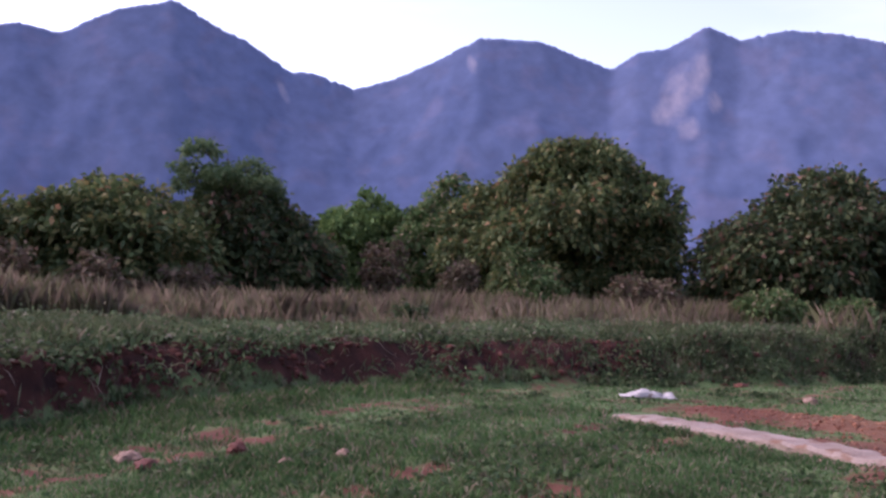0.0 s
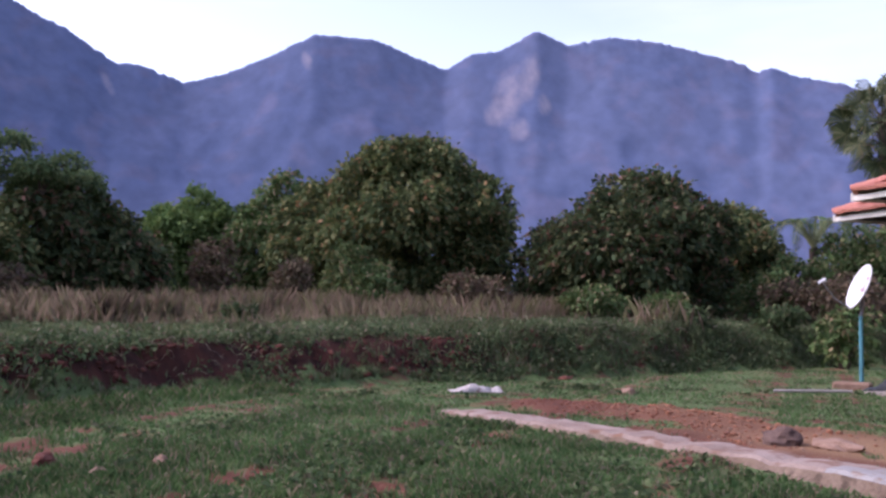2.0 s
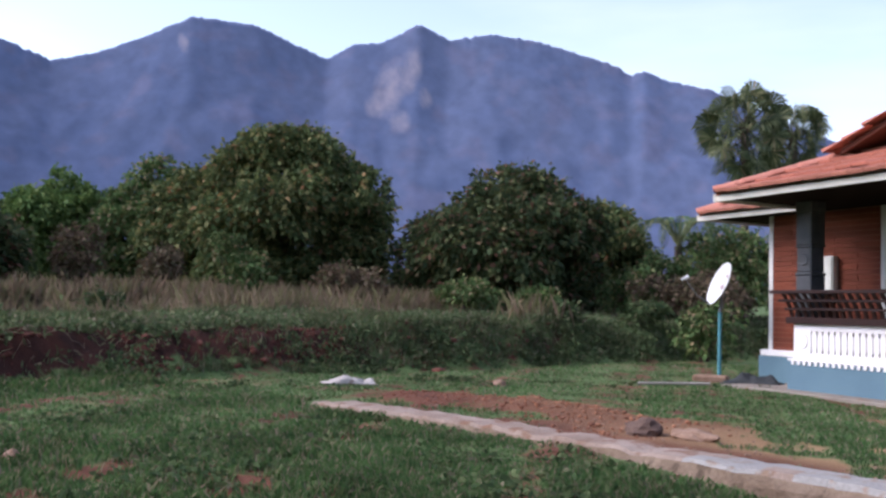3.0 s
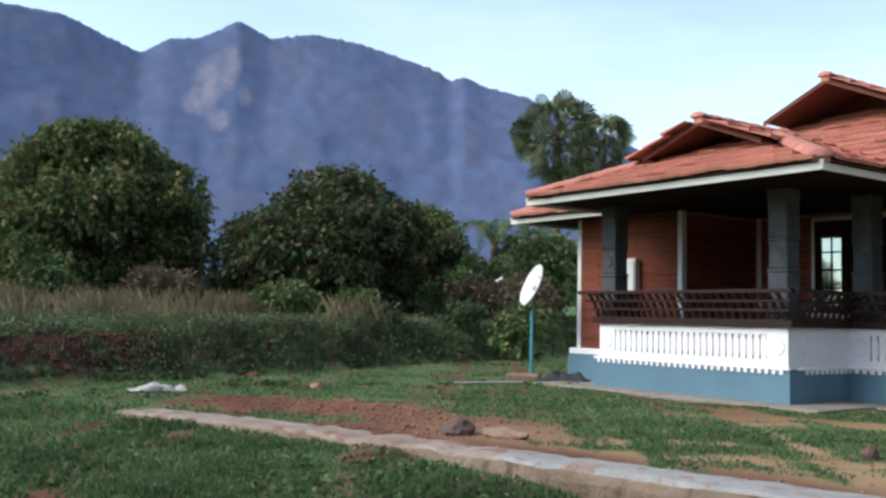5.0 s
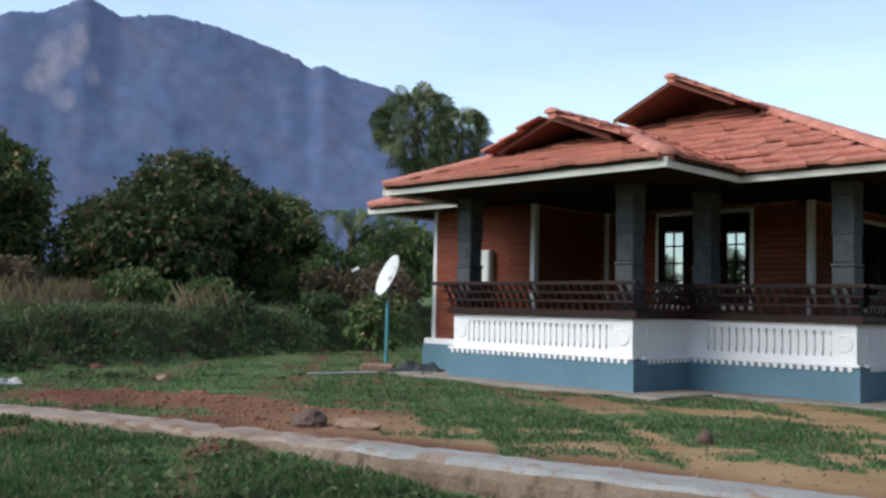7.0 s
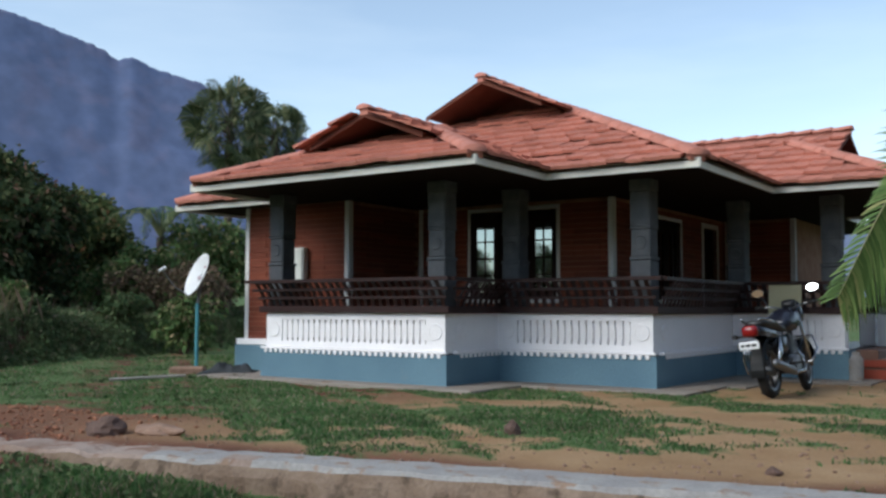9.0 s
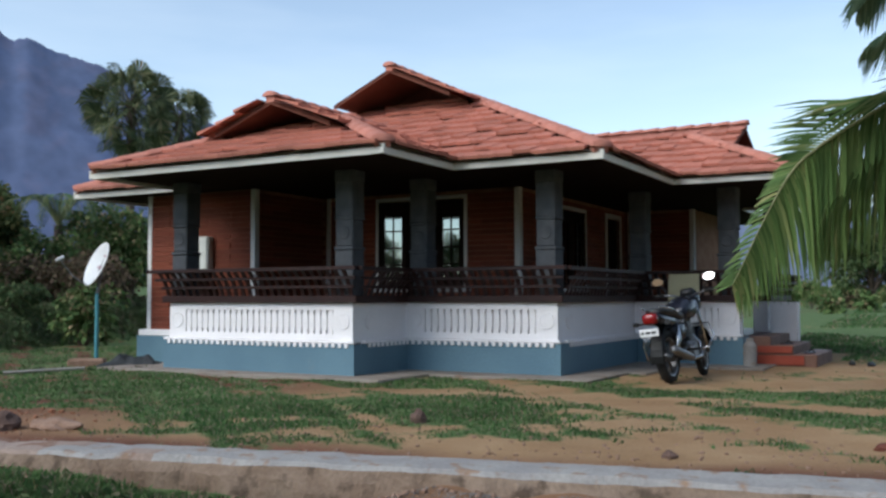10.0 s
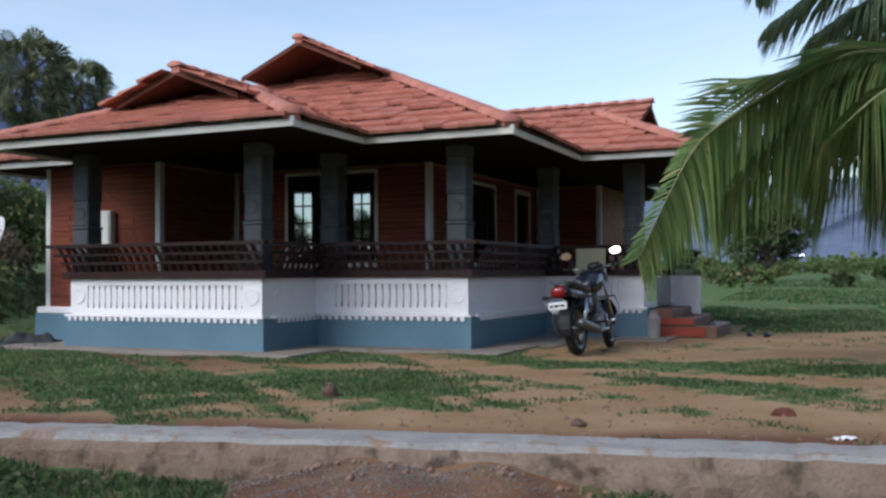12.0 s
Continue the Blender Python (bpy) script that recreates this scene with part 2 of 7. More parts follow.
G_FEATHER = leafy("feathery_leaves", [(0, (0.054, 0.100, 0.046)), (0.6, (0.100, 0.154, 0.064)), (1, (0.162, 0.198, 0.090))])
G_GRASS = leafy("short_green_grass", [(0, (0.050, 0.110, 0.039)), (0.4, (0.080, 0.156, 0.054)), (0.7, (0.120, 0.189, 0.074)), (0.88, (0.210, 0.194, 0.122)), (0.97, (0.288, 0.225, 0.166))], trans=0.35)
G_WEED = leafy("weed_leaves", [(0, (0.045, 0.078, 0.034)), (0.5, (0.075, 0.112, 0.048)), (0.85, (0.110, 0.138, 0.062)), (0.96, (0.15, 0.135, 0.085))], rough=0.9)
G_FIELD = leafy("pale_field_grass", [(0, (0.075, 0.110, 0.050)), (0.4, (0.108, 0.145, 0.068)), (0.75, (0.145, 0.172, 0.085)), (0.9, (0.19, 0.175, 0.11)), (0.98, (0.25, 0.21, 0.15))], rough=0.9, trans=0.3)
G_DRY = leafy("dry_tall_grass", [(0, (0.26, 0.195, 0.150)), (0.3, (0.30, 0.235, 0.175)), (0.55, (0.34, 0.275, 0.20)), (0.7, (0.21, 0.215, 0.115)), (0.9, (0.25, 0.24, 0.135))], rough=0.9, trans=0.4)
G_SCRUB = leafy("dry_brown_scrub", [(0, (0.079, 0.058, 0.042)), (0.35, (0.139, 0.094, 0.066)), (0.6, (0.083, 0.090, 0.043)), (0.8, (0.188, 0.135, 0.086))])
G_PALMYRA = leafy("palmyra_fans", [(0, (0.040, 0.059, 0.028)), (0.5, (0.087, 0.108, 0.051)), (0.9, (0.167, 0.174, 0.090)), (0.98, (0.205, 0.161, 0.093))], 0.5)
G_COCO = leafy("coconut_leaflets", [(0, (0.065, 0.114, 0.038)), (0.5, (0.103, 0.168, 0.052)), (0.85, (0.163, 0.217, 0.077)), (1, (0.261, 0.261, 0.109))], 0.5)
G_COCODARK = leafy("dark_coconut_leaflets", [(0, (0.080, 0.135, 0.076)), (0.6, (0.135, 0.203, 0.112)), (1, (0.225, 0.282, 0.158))], 0.5)
M_MIDRIB = surf("frond_midrib", (0.20, 0.22, 0.10), (0.28, 0.28, 0.14), 4, 50, 0.6, 0.1)


def ground_material():
    m = bpy.data.materials.new("earth_and_grass")
    m.use_nodes = True
    n, l = m.node_tree.nodes, m.node_tree.links
    b = n["Principled BSDF"]
    b.inputs["Roughness"].default_value = 0.95
    b.inputs["Specular IOR Level"].default_value = 0.15
    co = n.new("ShaderNodeTexCoord")

    def noi(s, d=5.0, rough=0.6):
        t = n.new("ShaderNodeTexNoise")
        t.inputs["Scale"].default_value, t.inputs["Detail"].default_value, t.inputs["Roughness"].default_value = s, d, rough
        l.new(co.outputs["Object"], t.inputs["Vector"])
        return t.outputs["Fac"]

    def rng_(f, lo, hi):
        t = n.new("ShaderNodeMapRange")
        t.inputs["From Min"].default_value, t.inputs["From Max"].default_value = lo, hi
        l.new(f, t.inputs["Value"])
        return t.outputs["Result"]

    def mix(f, a, c, kind="MIX"):
        t = n.new("ShaderNodeMix")
        t.data_type, t.blend_type = "RGBA", kind
        for sock, v in ((t.inputs["Factor"], f), (t.inputs["A"], a), (t.inputs["B"], c)):
            if hasattr(v, "is_linked"):
                l.new(v, sock)
            else:
                sock.default_value = v if isinstance(v, (float, int)) else (*v, 1)
        return t.outputs["Result"]

    soil_red = mix(rng_(noi(1.3), 0.35, 0.65), (0.115, 0.045, 0.030), (0.21, 0.088, 0.056))
    soil_tan = mix(rng_(noi(0.9), 0.35, 0.65), (0.325, 0.195, 0.10), (0.425, 0.28, 0.158))
    green = mix(rng_(noi(2.2), 0.35, 0.65), (0.088, 0.142, 0.050), (0.126, 0.180, 0.070))
    at = n.new("ShaderNodeAttribute")
    at.attribute_name = "cover"
    sep = n.new("ShaderNodeSeparateColor")
    l.new(at.outputs["Color"], sep.inputs["Color"])
    soil = mix(sep.outputs["Green"], soil_red, soil_tan)
    # shade of the bank's face painted in as near-black red soil
    soil_face_shade = mix(rng_(noi(3.5), 0.35, 0.65), (0.026, 0.012, 0.010), (0.085, 0.030, 0.021))
    soil = mix(sep.outputs["Blue"], soil, soil_face_shade)
    add = n.new("ShaderNodeMath")
    add.operation = "ADD"
    l.new(sep.outputs["Red"], add.inputs[0])
    l.new(noi(2.6, 8.0, 0.7), add.inputs[1])
    col = mix(rng_(add.outputs[0], 0.91, 1.06), soil, green)
    grain = noi(45, 6.0, 0.7)
    col = mix(0.5, col, mix(rng_(grain, 0.3, 0.7), (0.4, 0.4, 0.4), (1.0, 1.0, 1.0)), "MULTIPLY")
    l.new(col, b.inputs["Base Color"])
    bp = n.new("ShaderNodeBump")
    bp.inputs["Strength"].default_value, bp.inputs["Distance"].default_value = 0.6, 0.03
    l.new(grain, bp.inputs["Height"])
    l.new(bp.outputs["Normal"], b.inputs["Normal"])
    return m


M_GROUND = ground_material()


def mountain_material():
    """Woods, haze painted in as blue-violet, with bare rock where the mesh carries it."""
    m = surf("haze_painted_wooded_mountain", (0.108, 0.138, 0.240), (0.121, 0.147, 0.244), 0.0046, 0.022, 1.0, 0.0, spec=0.0, c3=(0.134, 0.148, 0.240), c3_at=0.52, stretch=(1, 1, 0.8))
    n, l = m.node_tree.nodes, m.node_tree.links
    b = n["Principled BSDF"]
    old = b.inputs["Base Color"].links[0].from_socket
    at = n.new("ShaderNodeAttribute")
    at.attribute_name = "rock"
    co = n.new("ShaderNodeTexCoord")
    mp = n.new("ShaderNodeMapping")
    mp.inputs["Scale"].default_value = (1, 1.2, 0.35)
    l.new(co.outputs["Object"], mp.inputs["Vector"])
    t = n.new("ShaderNodeTexNoise")
    t.inputs["Scale"].default_value, t.inputs["Detail"].default_value = 0.030, 6.0
    l.new(mp.outputs["Vector"], t.inputs["Vector"])
    ad = n.new("ShaderNodeMath")
    ad.operation = "MULTIPLY"
    l.new(at.outputs["Fac"], ad.inputs[0])
    l.new(t.outputs["Fac"], ad.inputs[1])
    r = n.new("ShaderNodeMapRange")
    r.inputs["From Min"].default_value, r.inputs["From Max"].default_value = 0.15, 0.62
    l.new(ad.outputs[0], r.inputs["Value"])
    x = n.new("ShaderNodeMix")
    x.data_type = "RGBA"
    l.new(r.outputs["Result"], x.inputs["Factor"])
    l.new(old, x.inputs["A"])
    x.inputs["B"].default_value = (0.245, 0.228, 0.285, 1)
    l.new(x.outputs["Result"], b.inputs["Base Color"])
    return m


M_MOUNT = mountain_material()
# far hills: distance haze painted in as pale blue
M_HILL = surf("haze_painted_far_hill", (0.142, 0.175, 0.259), (0.162, 0.194, 0.279), 0.003, 0.02, 1.0, 0.0, spec=0.0)

# ---------- ground ----------
KERB_X0, KERB_X1 = -9.72, 3.0
KERB_W = 0.45
BANK_Y = np.array([-30, -8, -4, -2.8, -2.3, -1.3, 0.1, 1.6, 3.5, 5.2, 7.9, 11.5, 15.4, 60])
BANK_X = np.array([2, -2.0, -6.5, -8.7, -10.2, -11.3, -12.3, -13.1, -14.0, -14.3, -15.5, -17.1, -18.2, -19])


def kerb_y(x):
    """Back edge of the kerb."""
    return 5.72 + 0.19 * x - 0.0075 * x * x



def sstep(a, b, x):
    t = np.clip((np.asarray(x, float) - a) / (b - a), 0, 1)
    return t * t * (3 - 2 * t)


def wob(x, y, s, k):
    """Cheap smooth noise from a few waves."""
    return (np.sin(x * s + 1.3 * k) * np.cos(y * s * 1.17 - k) + 0.6 * np.sin((x * 0.8 + y) * s * 2.1 + 2.2 * k) + 0.4 * np.cos((x - 0.7 * y) * s * 4.3 + k)) / 2


def ground_z(x, y):
    x, y = np.asarray(x, float), np.asarray(y, float)
    back = y - kerb_y(x)                      # > 0: house side of the kerb
    low = 1 - sstep(-0.36, -0.06, back)
    low = low * sstep(-13.5, -8.5, x)
    z = -(0.03 + 0.19 * sstep(-6.2, -3.2, x)) * low - 0.45 * sstep(-2.0, -7.0, back) * sstep(-13, -6, x) * 0.4
    bx = np.interp(y, BANK_Y, BANK_X) + 0.25 * wob(x, y, 0.9, 2.0) + 0.18 * wob(y, x * 0.2, 2.9, 1.0)
    up = bx - x                                          # > 0: beyond the foot of the bank
    z = z + (0.53 + 0.17 * sstep(1, 9, y)) * sstep(-0.35, 0.85, up) - 0.06 * sstep(-1.5, 0, up) * (1 - sstep(0, 1, up))
    z = z + (0.018 + 0.010 * sstep(-2, 6, y)) * np.clip(up - 1.3, 0, 60)
    far = np.hypot(x, y)
    z = z + 0.012 * np.clip(y - 24, 0, 90) * sstep(-12, -4, x)
    z = z + 0.02 * wob(x, y, 1.7, 0.4) + 0.05 * wob(x, y, 0.45, 5.0) * sstep(0.5, 2.5, up) + (0.11 * wob(x, y, 2.3, 3.0) + 0.08 * wob(x, y, 5.3, 1.0) + 0.05 * wob(x, y, 11.0, 4.0)) * sstep(-0.2, 0.4, up) * (1 - sstep(1.0, 1.8, up)) + 0.03 * wob(x, y, 4.0, 8.0) * low
    z = z + (0.15 + 0.03 * wob(x, y, 5.0, 2.0)) * np.exp(-((x + 2.35) / 0.8) ** 4) * sstep(-1.7, -0.45, back) * (1 - sstep(-0.35, 0.0, back))   # earth trodden over the kerb
    z = z - 0.045 * sstep(8.2, 9.7, y) * sstep(-15, -12.5, x) * (1 - sstep(19, 24, y))
    # heap of dug red earth beside the kerb
    for hx, hy, hr, hh in ((-9.6, 4.1, 0.8, 0.06), (-8.7, 4.8, 0.75, 0.07), (-7.9, 5.0, 0.6, 0.05), (-7.0, 5.3, 0.5, 0.04)):
        z = z + hh * np.exp(-((x - hx) ** 2 + (y - hy) ** 2 * 2.0) / hr ** 2) * (1 + 0.5 * wob(x, y, 6.0, 1.0))
    return z


def cover(x, y):
    """Red: how grassy; green: how pale the bare soil is; blue: the cut face of the bank, darkened with painted shade.
    """
    x, y = np.asarray(x, float), np.asarray(y, float)
    lump = 0.22 * wob(x, y, 1.5, 1.1) + 0.20 * wob(x, y, 4.7, 2.7) + 0.10 * wob(x, y, 11.0, 0.7)
    back = y - kerb_y(x)
    up = np.interp(y, BANK_Y, BANK_X) - x
    g = np.full(np.shape(x), 0.57) + 0.01 * (1 - sstep(-0.5, 0.2, back))
    tan = sstep(0.0, 0.8, back) * sstep(-8.2, -5.0, x)
    yard = sstep(0.1, 0.5, back) * sstep(-8.5, -6, x) * (1 - sstep(20, 24, y))
    g = g - 0.03 * yard - 0.16 * yard * sstep(0.05, 0.55, wob(x, y, 1.9, 3.0) + 0.5 * wob(x, y, 5.1, 6.0))
    g = g - 0.22 * yard * np.exp(-((y - 8.9 - 0.1 * (x + 6) + 0.45 * wob(x, y, 1.2, 2.0)) / 0.5) ** 2)                    # worn strip before the house
    g = g - 0.20 * sstep(-3.3, -1.6, x + 0.25 * (y - 6) + 0.7 * wob(x, y, 1.1, 6.0)) * sstep(0.1, 0.6, back) * (1 - sstep(16, 20, y))
    g = g + 0.46 * np.exp(-(((x + 1.2) / 1.2) ** 2 + ((y - 8.6 + 0.3 * wob(x, y, 2.1, 1.0)) / 0.8) ** 2)) + 0.42 * np.exp(-(((x + 2.3) / 1.3) ** 2 + ((y - 10.4 + 0.4 * wob(x, y, 1.6, 4.0)) / 0.6) ** 2)) + 0.45 * np.exp(-(((x - 0.4) / 1.5) ** 2 + ((y - 10.6) / 0.9) ** 2)) + 0.2 * np.exp(-(((x + 5.0) / 2.2) ** 2 + ((y - 7.2) / 0.9) ** 2))
    g = g - 0.2 * np.exp(-((back - 0.15) / 0.35) ** 2) * sstep(-9, -7, x)
    for hx, hy, hr in ((-9.6, 4.05, 0.75), (-8.6, 4.8, 0.85), (-7.9, 5.0, 0.7), (-7.0, 5.3, 0.6), (-6.5, 4.9, 0.5)):
        g = g - 0.38 * np.exp(-((x - hx) ** 2 + (y - hy) ** 2 * 2) / hr ** 2)
    tan = tan + 0.4 * np.exp(-((x + 8.6) ** 2 + (y - 5.1) ** 2 * 2) / 0.8)
    g = g - (0.02 + 0.05 * sstep(0.25, 0.6, wob(x, y, 1.7, 7.0))) * (1 - sstep(-0.9, -0.5, back))
    face = sstep(0.0, 0.35, up) * (1 - sstep(0.9, 1.5, up))
    g = g - face * (0.42 - 0.34 * sstep(2.5, 8.5, y))
    g = g + 0.12 * sstep(1.4, 2.2, up)
    g = g + 0.02 * (1 - sstep(-0.6, 0.0, back)) * sstep(-2.5, -5.5, x)
    g = g - 0.5 * np.exp(-((x + 2.3) / 0.9) ** 4) * sstep(-1.6, -0.9, back) * (1 - sstep(0.4, 1.2, back))
    tan = tan + 0.5 * np.exp(-((x + 2.3) / 0.9) ** 4) * sstep(-1.6, -0.3, back)
    g = g + 0.28 * sstep(18.5, 22, y) * sstep(-12, -4, x)
    g = g - 0.25 * sstep(0.1, 0.5, wob(x, y, 0.25, 3.0)) * sstep(20, 26, y) * sstep(-12, -4, x)
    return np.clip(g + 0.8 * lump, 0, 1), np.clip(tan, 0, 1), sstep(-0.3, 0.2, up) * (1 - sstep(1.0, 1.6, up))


def build_ground():
    yaw = np.concatenate([np.arange(-20, 122, 0.45), np.arange(122, 340, 4.0)])
    rad = [0.35]
    while rad[-1] < 4200:
        rad.append(rad[-1] * (1.007 if 9.5 < rad[-1] < 19 else 1.016 if 2.5 < rad[-1] < 25 else 1.05))
    rad = np.array(rad)
    a = np.radians(yaw)
    X, Y = np.outer(rad, -np.sin(a)), np.outer(rad, np.cos(a))
    Z = ground_z(X, Y)
    nr, na = X.shape
    verts = np.stack([X, Y, Z], -1).reshape(-1, 3)
    i, j = np.meshgrid(np.arange(nr - 1), np.arange(na), indexing="ij")
    j2 = (j + 1) % na
    faces = np.stack([i * na + j, (i + 1) * na + j, (i + 1) * na + j2, i * na + j2], -1).reshape(-1, 4)
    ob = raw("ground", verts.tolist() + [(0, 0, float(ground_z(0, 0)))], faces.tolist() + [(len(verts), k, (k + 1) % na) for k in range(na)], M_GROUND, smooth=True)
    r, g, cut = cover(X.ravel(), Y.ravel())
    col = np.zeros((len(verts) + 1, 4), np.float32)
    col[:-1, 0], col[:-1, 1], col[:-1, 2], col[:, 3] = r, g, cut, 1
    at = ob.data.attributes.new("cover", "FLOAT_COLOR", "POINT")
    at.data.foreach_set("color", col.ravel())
    tagged(ob, "reddish earth with patchy short green grass", "ground", kind="structure")


build_ground()

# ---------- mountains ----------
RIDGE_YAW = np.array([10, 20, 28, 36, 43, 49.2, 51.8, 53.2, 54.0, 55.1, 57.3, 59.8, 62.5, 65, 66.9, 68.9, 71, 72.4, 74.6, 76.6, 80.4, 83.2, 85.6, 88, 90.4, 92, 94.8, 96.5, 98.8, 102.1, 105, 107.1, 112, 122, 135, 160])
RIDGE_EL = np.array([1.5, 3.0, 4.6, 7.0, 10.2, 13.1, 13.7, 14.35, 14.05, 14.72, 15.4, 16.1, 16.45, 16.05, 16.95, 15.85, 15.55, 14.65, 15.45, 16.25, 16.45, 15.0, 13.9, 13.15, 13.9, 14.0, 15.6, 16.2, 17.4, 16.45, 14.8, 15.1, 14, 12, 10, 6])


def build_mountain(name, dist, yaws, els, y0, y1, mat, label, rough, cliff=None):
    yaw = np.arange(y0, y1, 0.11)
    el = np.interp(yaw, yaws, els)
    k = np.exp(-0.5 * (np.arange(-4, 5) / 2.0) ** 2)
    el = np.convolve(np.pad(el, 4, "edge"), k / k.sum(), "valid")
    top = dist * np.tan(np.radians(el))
    steps = np.linspace(0, 1, 80)
    verts = []
    for s in steps:
        for a, t in zip(yaw, top):
            e = noise.fractal(Vector((a * 0.22, s * 3.0, 3.7)), 1.0, 2.0, 3)
            ridge = abs(noise.fractal(Vector((a * 0.11 + s * 1.5, s * 0.9, 9.1)), 1.0, 2.1, 3))
            d = dist * (0.76 + 0.24 * s) + dist * rough * (ridge * 1.5 - 0.4) * math.sin(math.pi * s)
            h = t * (s ** 1.15) * (1 + 0.06 * e * math.sin(math.pi * s)) + (4.5 * noise.noise(Vector((a * 3.1, 0.3, 1.0))) + 4.0 * noise.noise(Vector((a * 7.3, 1.3, 4.0)))) * s ** 40
            r = radians(a)
            verts.append((-math.sin(r) * d, math.cos(r) * d, h - 4 * (1 - s)))
    n = len(yaw)
    back = []
    for a, t in zip(yaw, top):
        r = radians(a)
        back.append((-math.sin(r) * dist * 1.25, math.cos(r) * dist * 1.25, -5))
    verts += back
    faces = [(i * n + j, i * n + j + 1, (i + 1) * n + j + 1, (i + 1) * n + j) for i in range(len(steps)) for j in range(n - 1)]
    ob = raw(name, verts, faces, mat, smooth=True)
    rock = np.zeros(len(verts), np.float32)
    for k, c in enumerate(verts):
        a = math.degrees(math.atan2(-c[0], c[1]))
        e = math.degrees(math.atan2(c[2], math.hypot(c[0], c[1])))
        for ca, ce, wa, we, lean in cliff or ():
            u, v = (a - ca - lean * (e - ce)) / wa, (e - ce) / we
            rock[k] = max(rock[k], math.exp(-(u * u + v * v) ** 1.5))
    at_ = ob.data.attributes.new("rock", "FLOAT", "POINT")
    at_.data.foreach_set("value", rock)
    return tagged(ob, label, "mountain", kind="structure")


build_mountain("mountain", 2900, RIDGE_YAW, RIDGE_EL, 12, 132, M_MOUNT, "wooded mountain range with a pale cliff, distance haze painted blue-violet", 0.0022,
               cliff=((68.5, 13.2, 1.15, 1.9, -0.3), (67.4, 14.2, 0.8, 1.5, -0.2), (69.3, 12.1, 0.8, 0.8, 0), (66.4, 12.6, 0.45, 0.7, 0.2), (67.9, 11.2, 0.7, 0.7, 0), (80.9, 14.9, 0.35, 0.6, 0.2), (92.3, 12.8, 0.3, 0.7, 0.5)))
# crest raised so the haze-blue hill covers the pale low sky
build_mountain("far_hill", 3900, np.array([-70, -40, -10, 0, 4, 8, 14, 22, 30]), np.array([2.0, 3.8, 5.4, 5.3, 5.0, 4.9, 4.7, 3.8, 1.0]), -70, 30, M_HILL, "low hills far across the plain, distance haze painted pale blue", 0.03)

# ---------- house ----------
house = empty("house", "single-storey brick house with stepped verandas and red tiled gablet roofs", "house")
TAN, TAN_LEFT, ZE = 0.448, 0.385, 2.775                   # roof pitch, height of the tiles at the eaves
GABLE_IN, GABLE_B, GABLE_OUT = 1.90, 1.44, 0.94         # gablet wall and its overhanging verge, measured in from the eaves


def tile_mesh():
    """One interlocking clay tile, two shallow troughs, thick lower lip. x across, y up the slope."""
    prof = [(-0.122, 0.024), (-0.100, 0.026), (-0.075, 0.013), (-0.02, 0.012), (0.0, 0.018), (0.02, 0.012), (0.075, 0.012), (0.105, 0.016), (0.118, 0.014)]
    L = 0.45
    v, f = [], []
    for y, lift in ((0.0, 0.052), (L, -0.006)):
        v += [(x, y, z + lift) for x, z in prof]
    v += [(x, 0.0, z + 0.008) for x, z in prof]
    n = len(prof)
    for i in range(n - 1):
        f.append((i, i + 1, n + i + 1, n + i))
        f.append((2 * n + i, 2 * n + i + 1, i + 1, i))
    f.append((0, n, 2 * n))
    f.append((n - 1, 3 * n - 1, 2 * n - 1))
    return v, f


TILE_V, TILE_F = tile_mesh()
tile_data = bpy.data.meshes.new("roof_tile")
tile_data.from_pydata(TILE_V, [], TILE_F)
tile_data.materials.append(M_TILE)
ROW = 0.33                             # horizontal run of one course
TW = 0.235


def slope_matrix(origin, along, inward, pitch):
    """Columns: along the eaves, up the slope, outward normal."""
    e, i = Vector(along), Vector(inward)
    up = (i + Vector((0, 0, pitch))).normalized()
    nrm = e.cross(up)
    if nrm.z < 0:
        e = -e
        nrm = e.cross(up)
    m = Matrix((e, up, nrm)).transposed().to_4x4()
    return m


def lay(roof, origin, along, inward, runs, lo, hi, single, pitch=TAN, top=0.02):
    """Courses of tiles on one slope. lo and hi give the slope's limits along the eaves at each run."""
    o, e, i = Vector(origin), Vector(along), Vector(inward)
    m = slope_matrix(origin, along, inward, pitch)
    vs, fs = [], []
    k = 0
    while k * ROW < runs - top:
        h = k * ROW
        hm = h + ROW * 0.6
        a0, a1 = lo(hm), hi(hm)
        c = math.ceil((a0 - 0.04) / TW) * TW
        while c < a1 + 0.04:
            jig = Vector((random.uniform(-0.004, 0.004), random.uniform(-0.008, 0.008), random.uniform(0, 0.007) + (random.uniform(0.008, 0.024) if random.random() < 0.3 else 0.0)))
            p = o + e * c + i * (h - 0.09) + Vector((0, 0, pitch * (h - 0.09)))
            mm = Matrix.Translation(p) @ m @ Matrix.Translation(jig) @ Matrix.Rotation(random.uniform(-0.012, 0.012), 4, "Z")
            if single:
                t = new("roof_tile", tile_data)
                t.parent = roof
                t.matrix_basis = mm
            else:
                b = len(vs)
                vs += [mm @ Vector(q) for q in TILE_V]
                fs += [tuple(b + q for q in f) for f in TILE_F]
            c += TW
        k += 1
    if vs:
        tagged(raw("tiling", vs, fs, M_TILE, roof), kind="stuff")


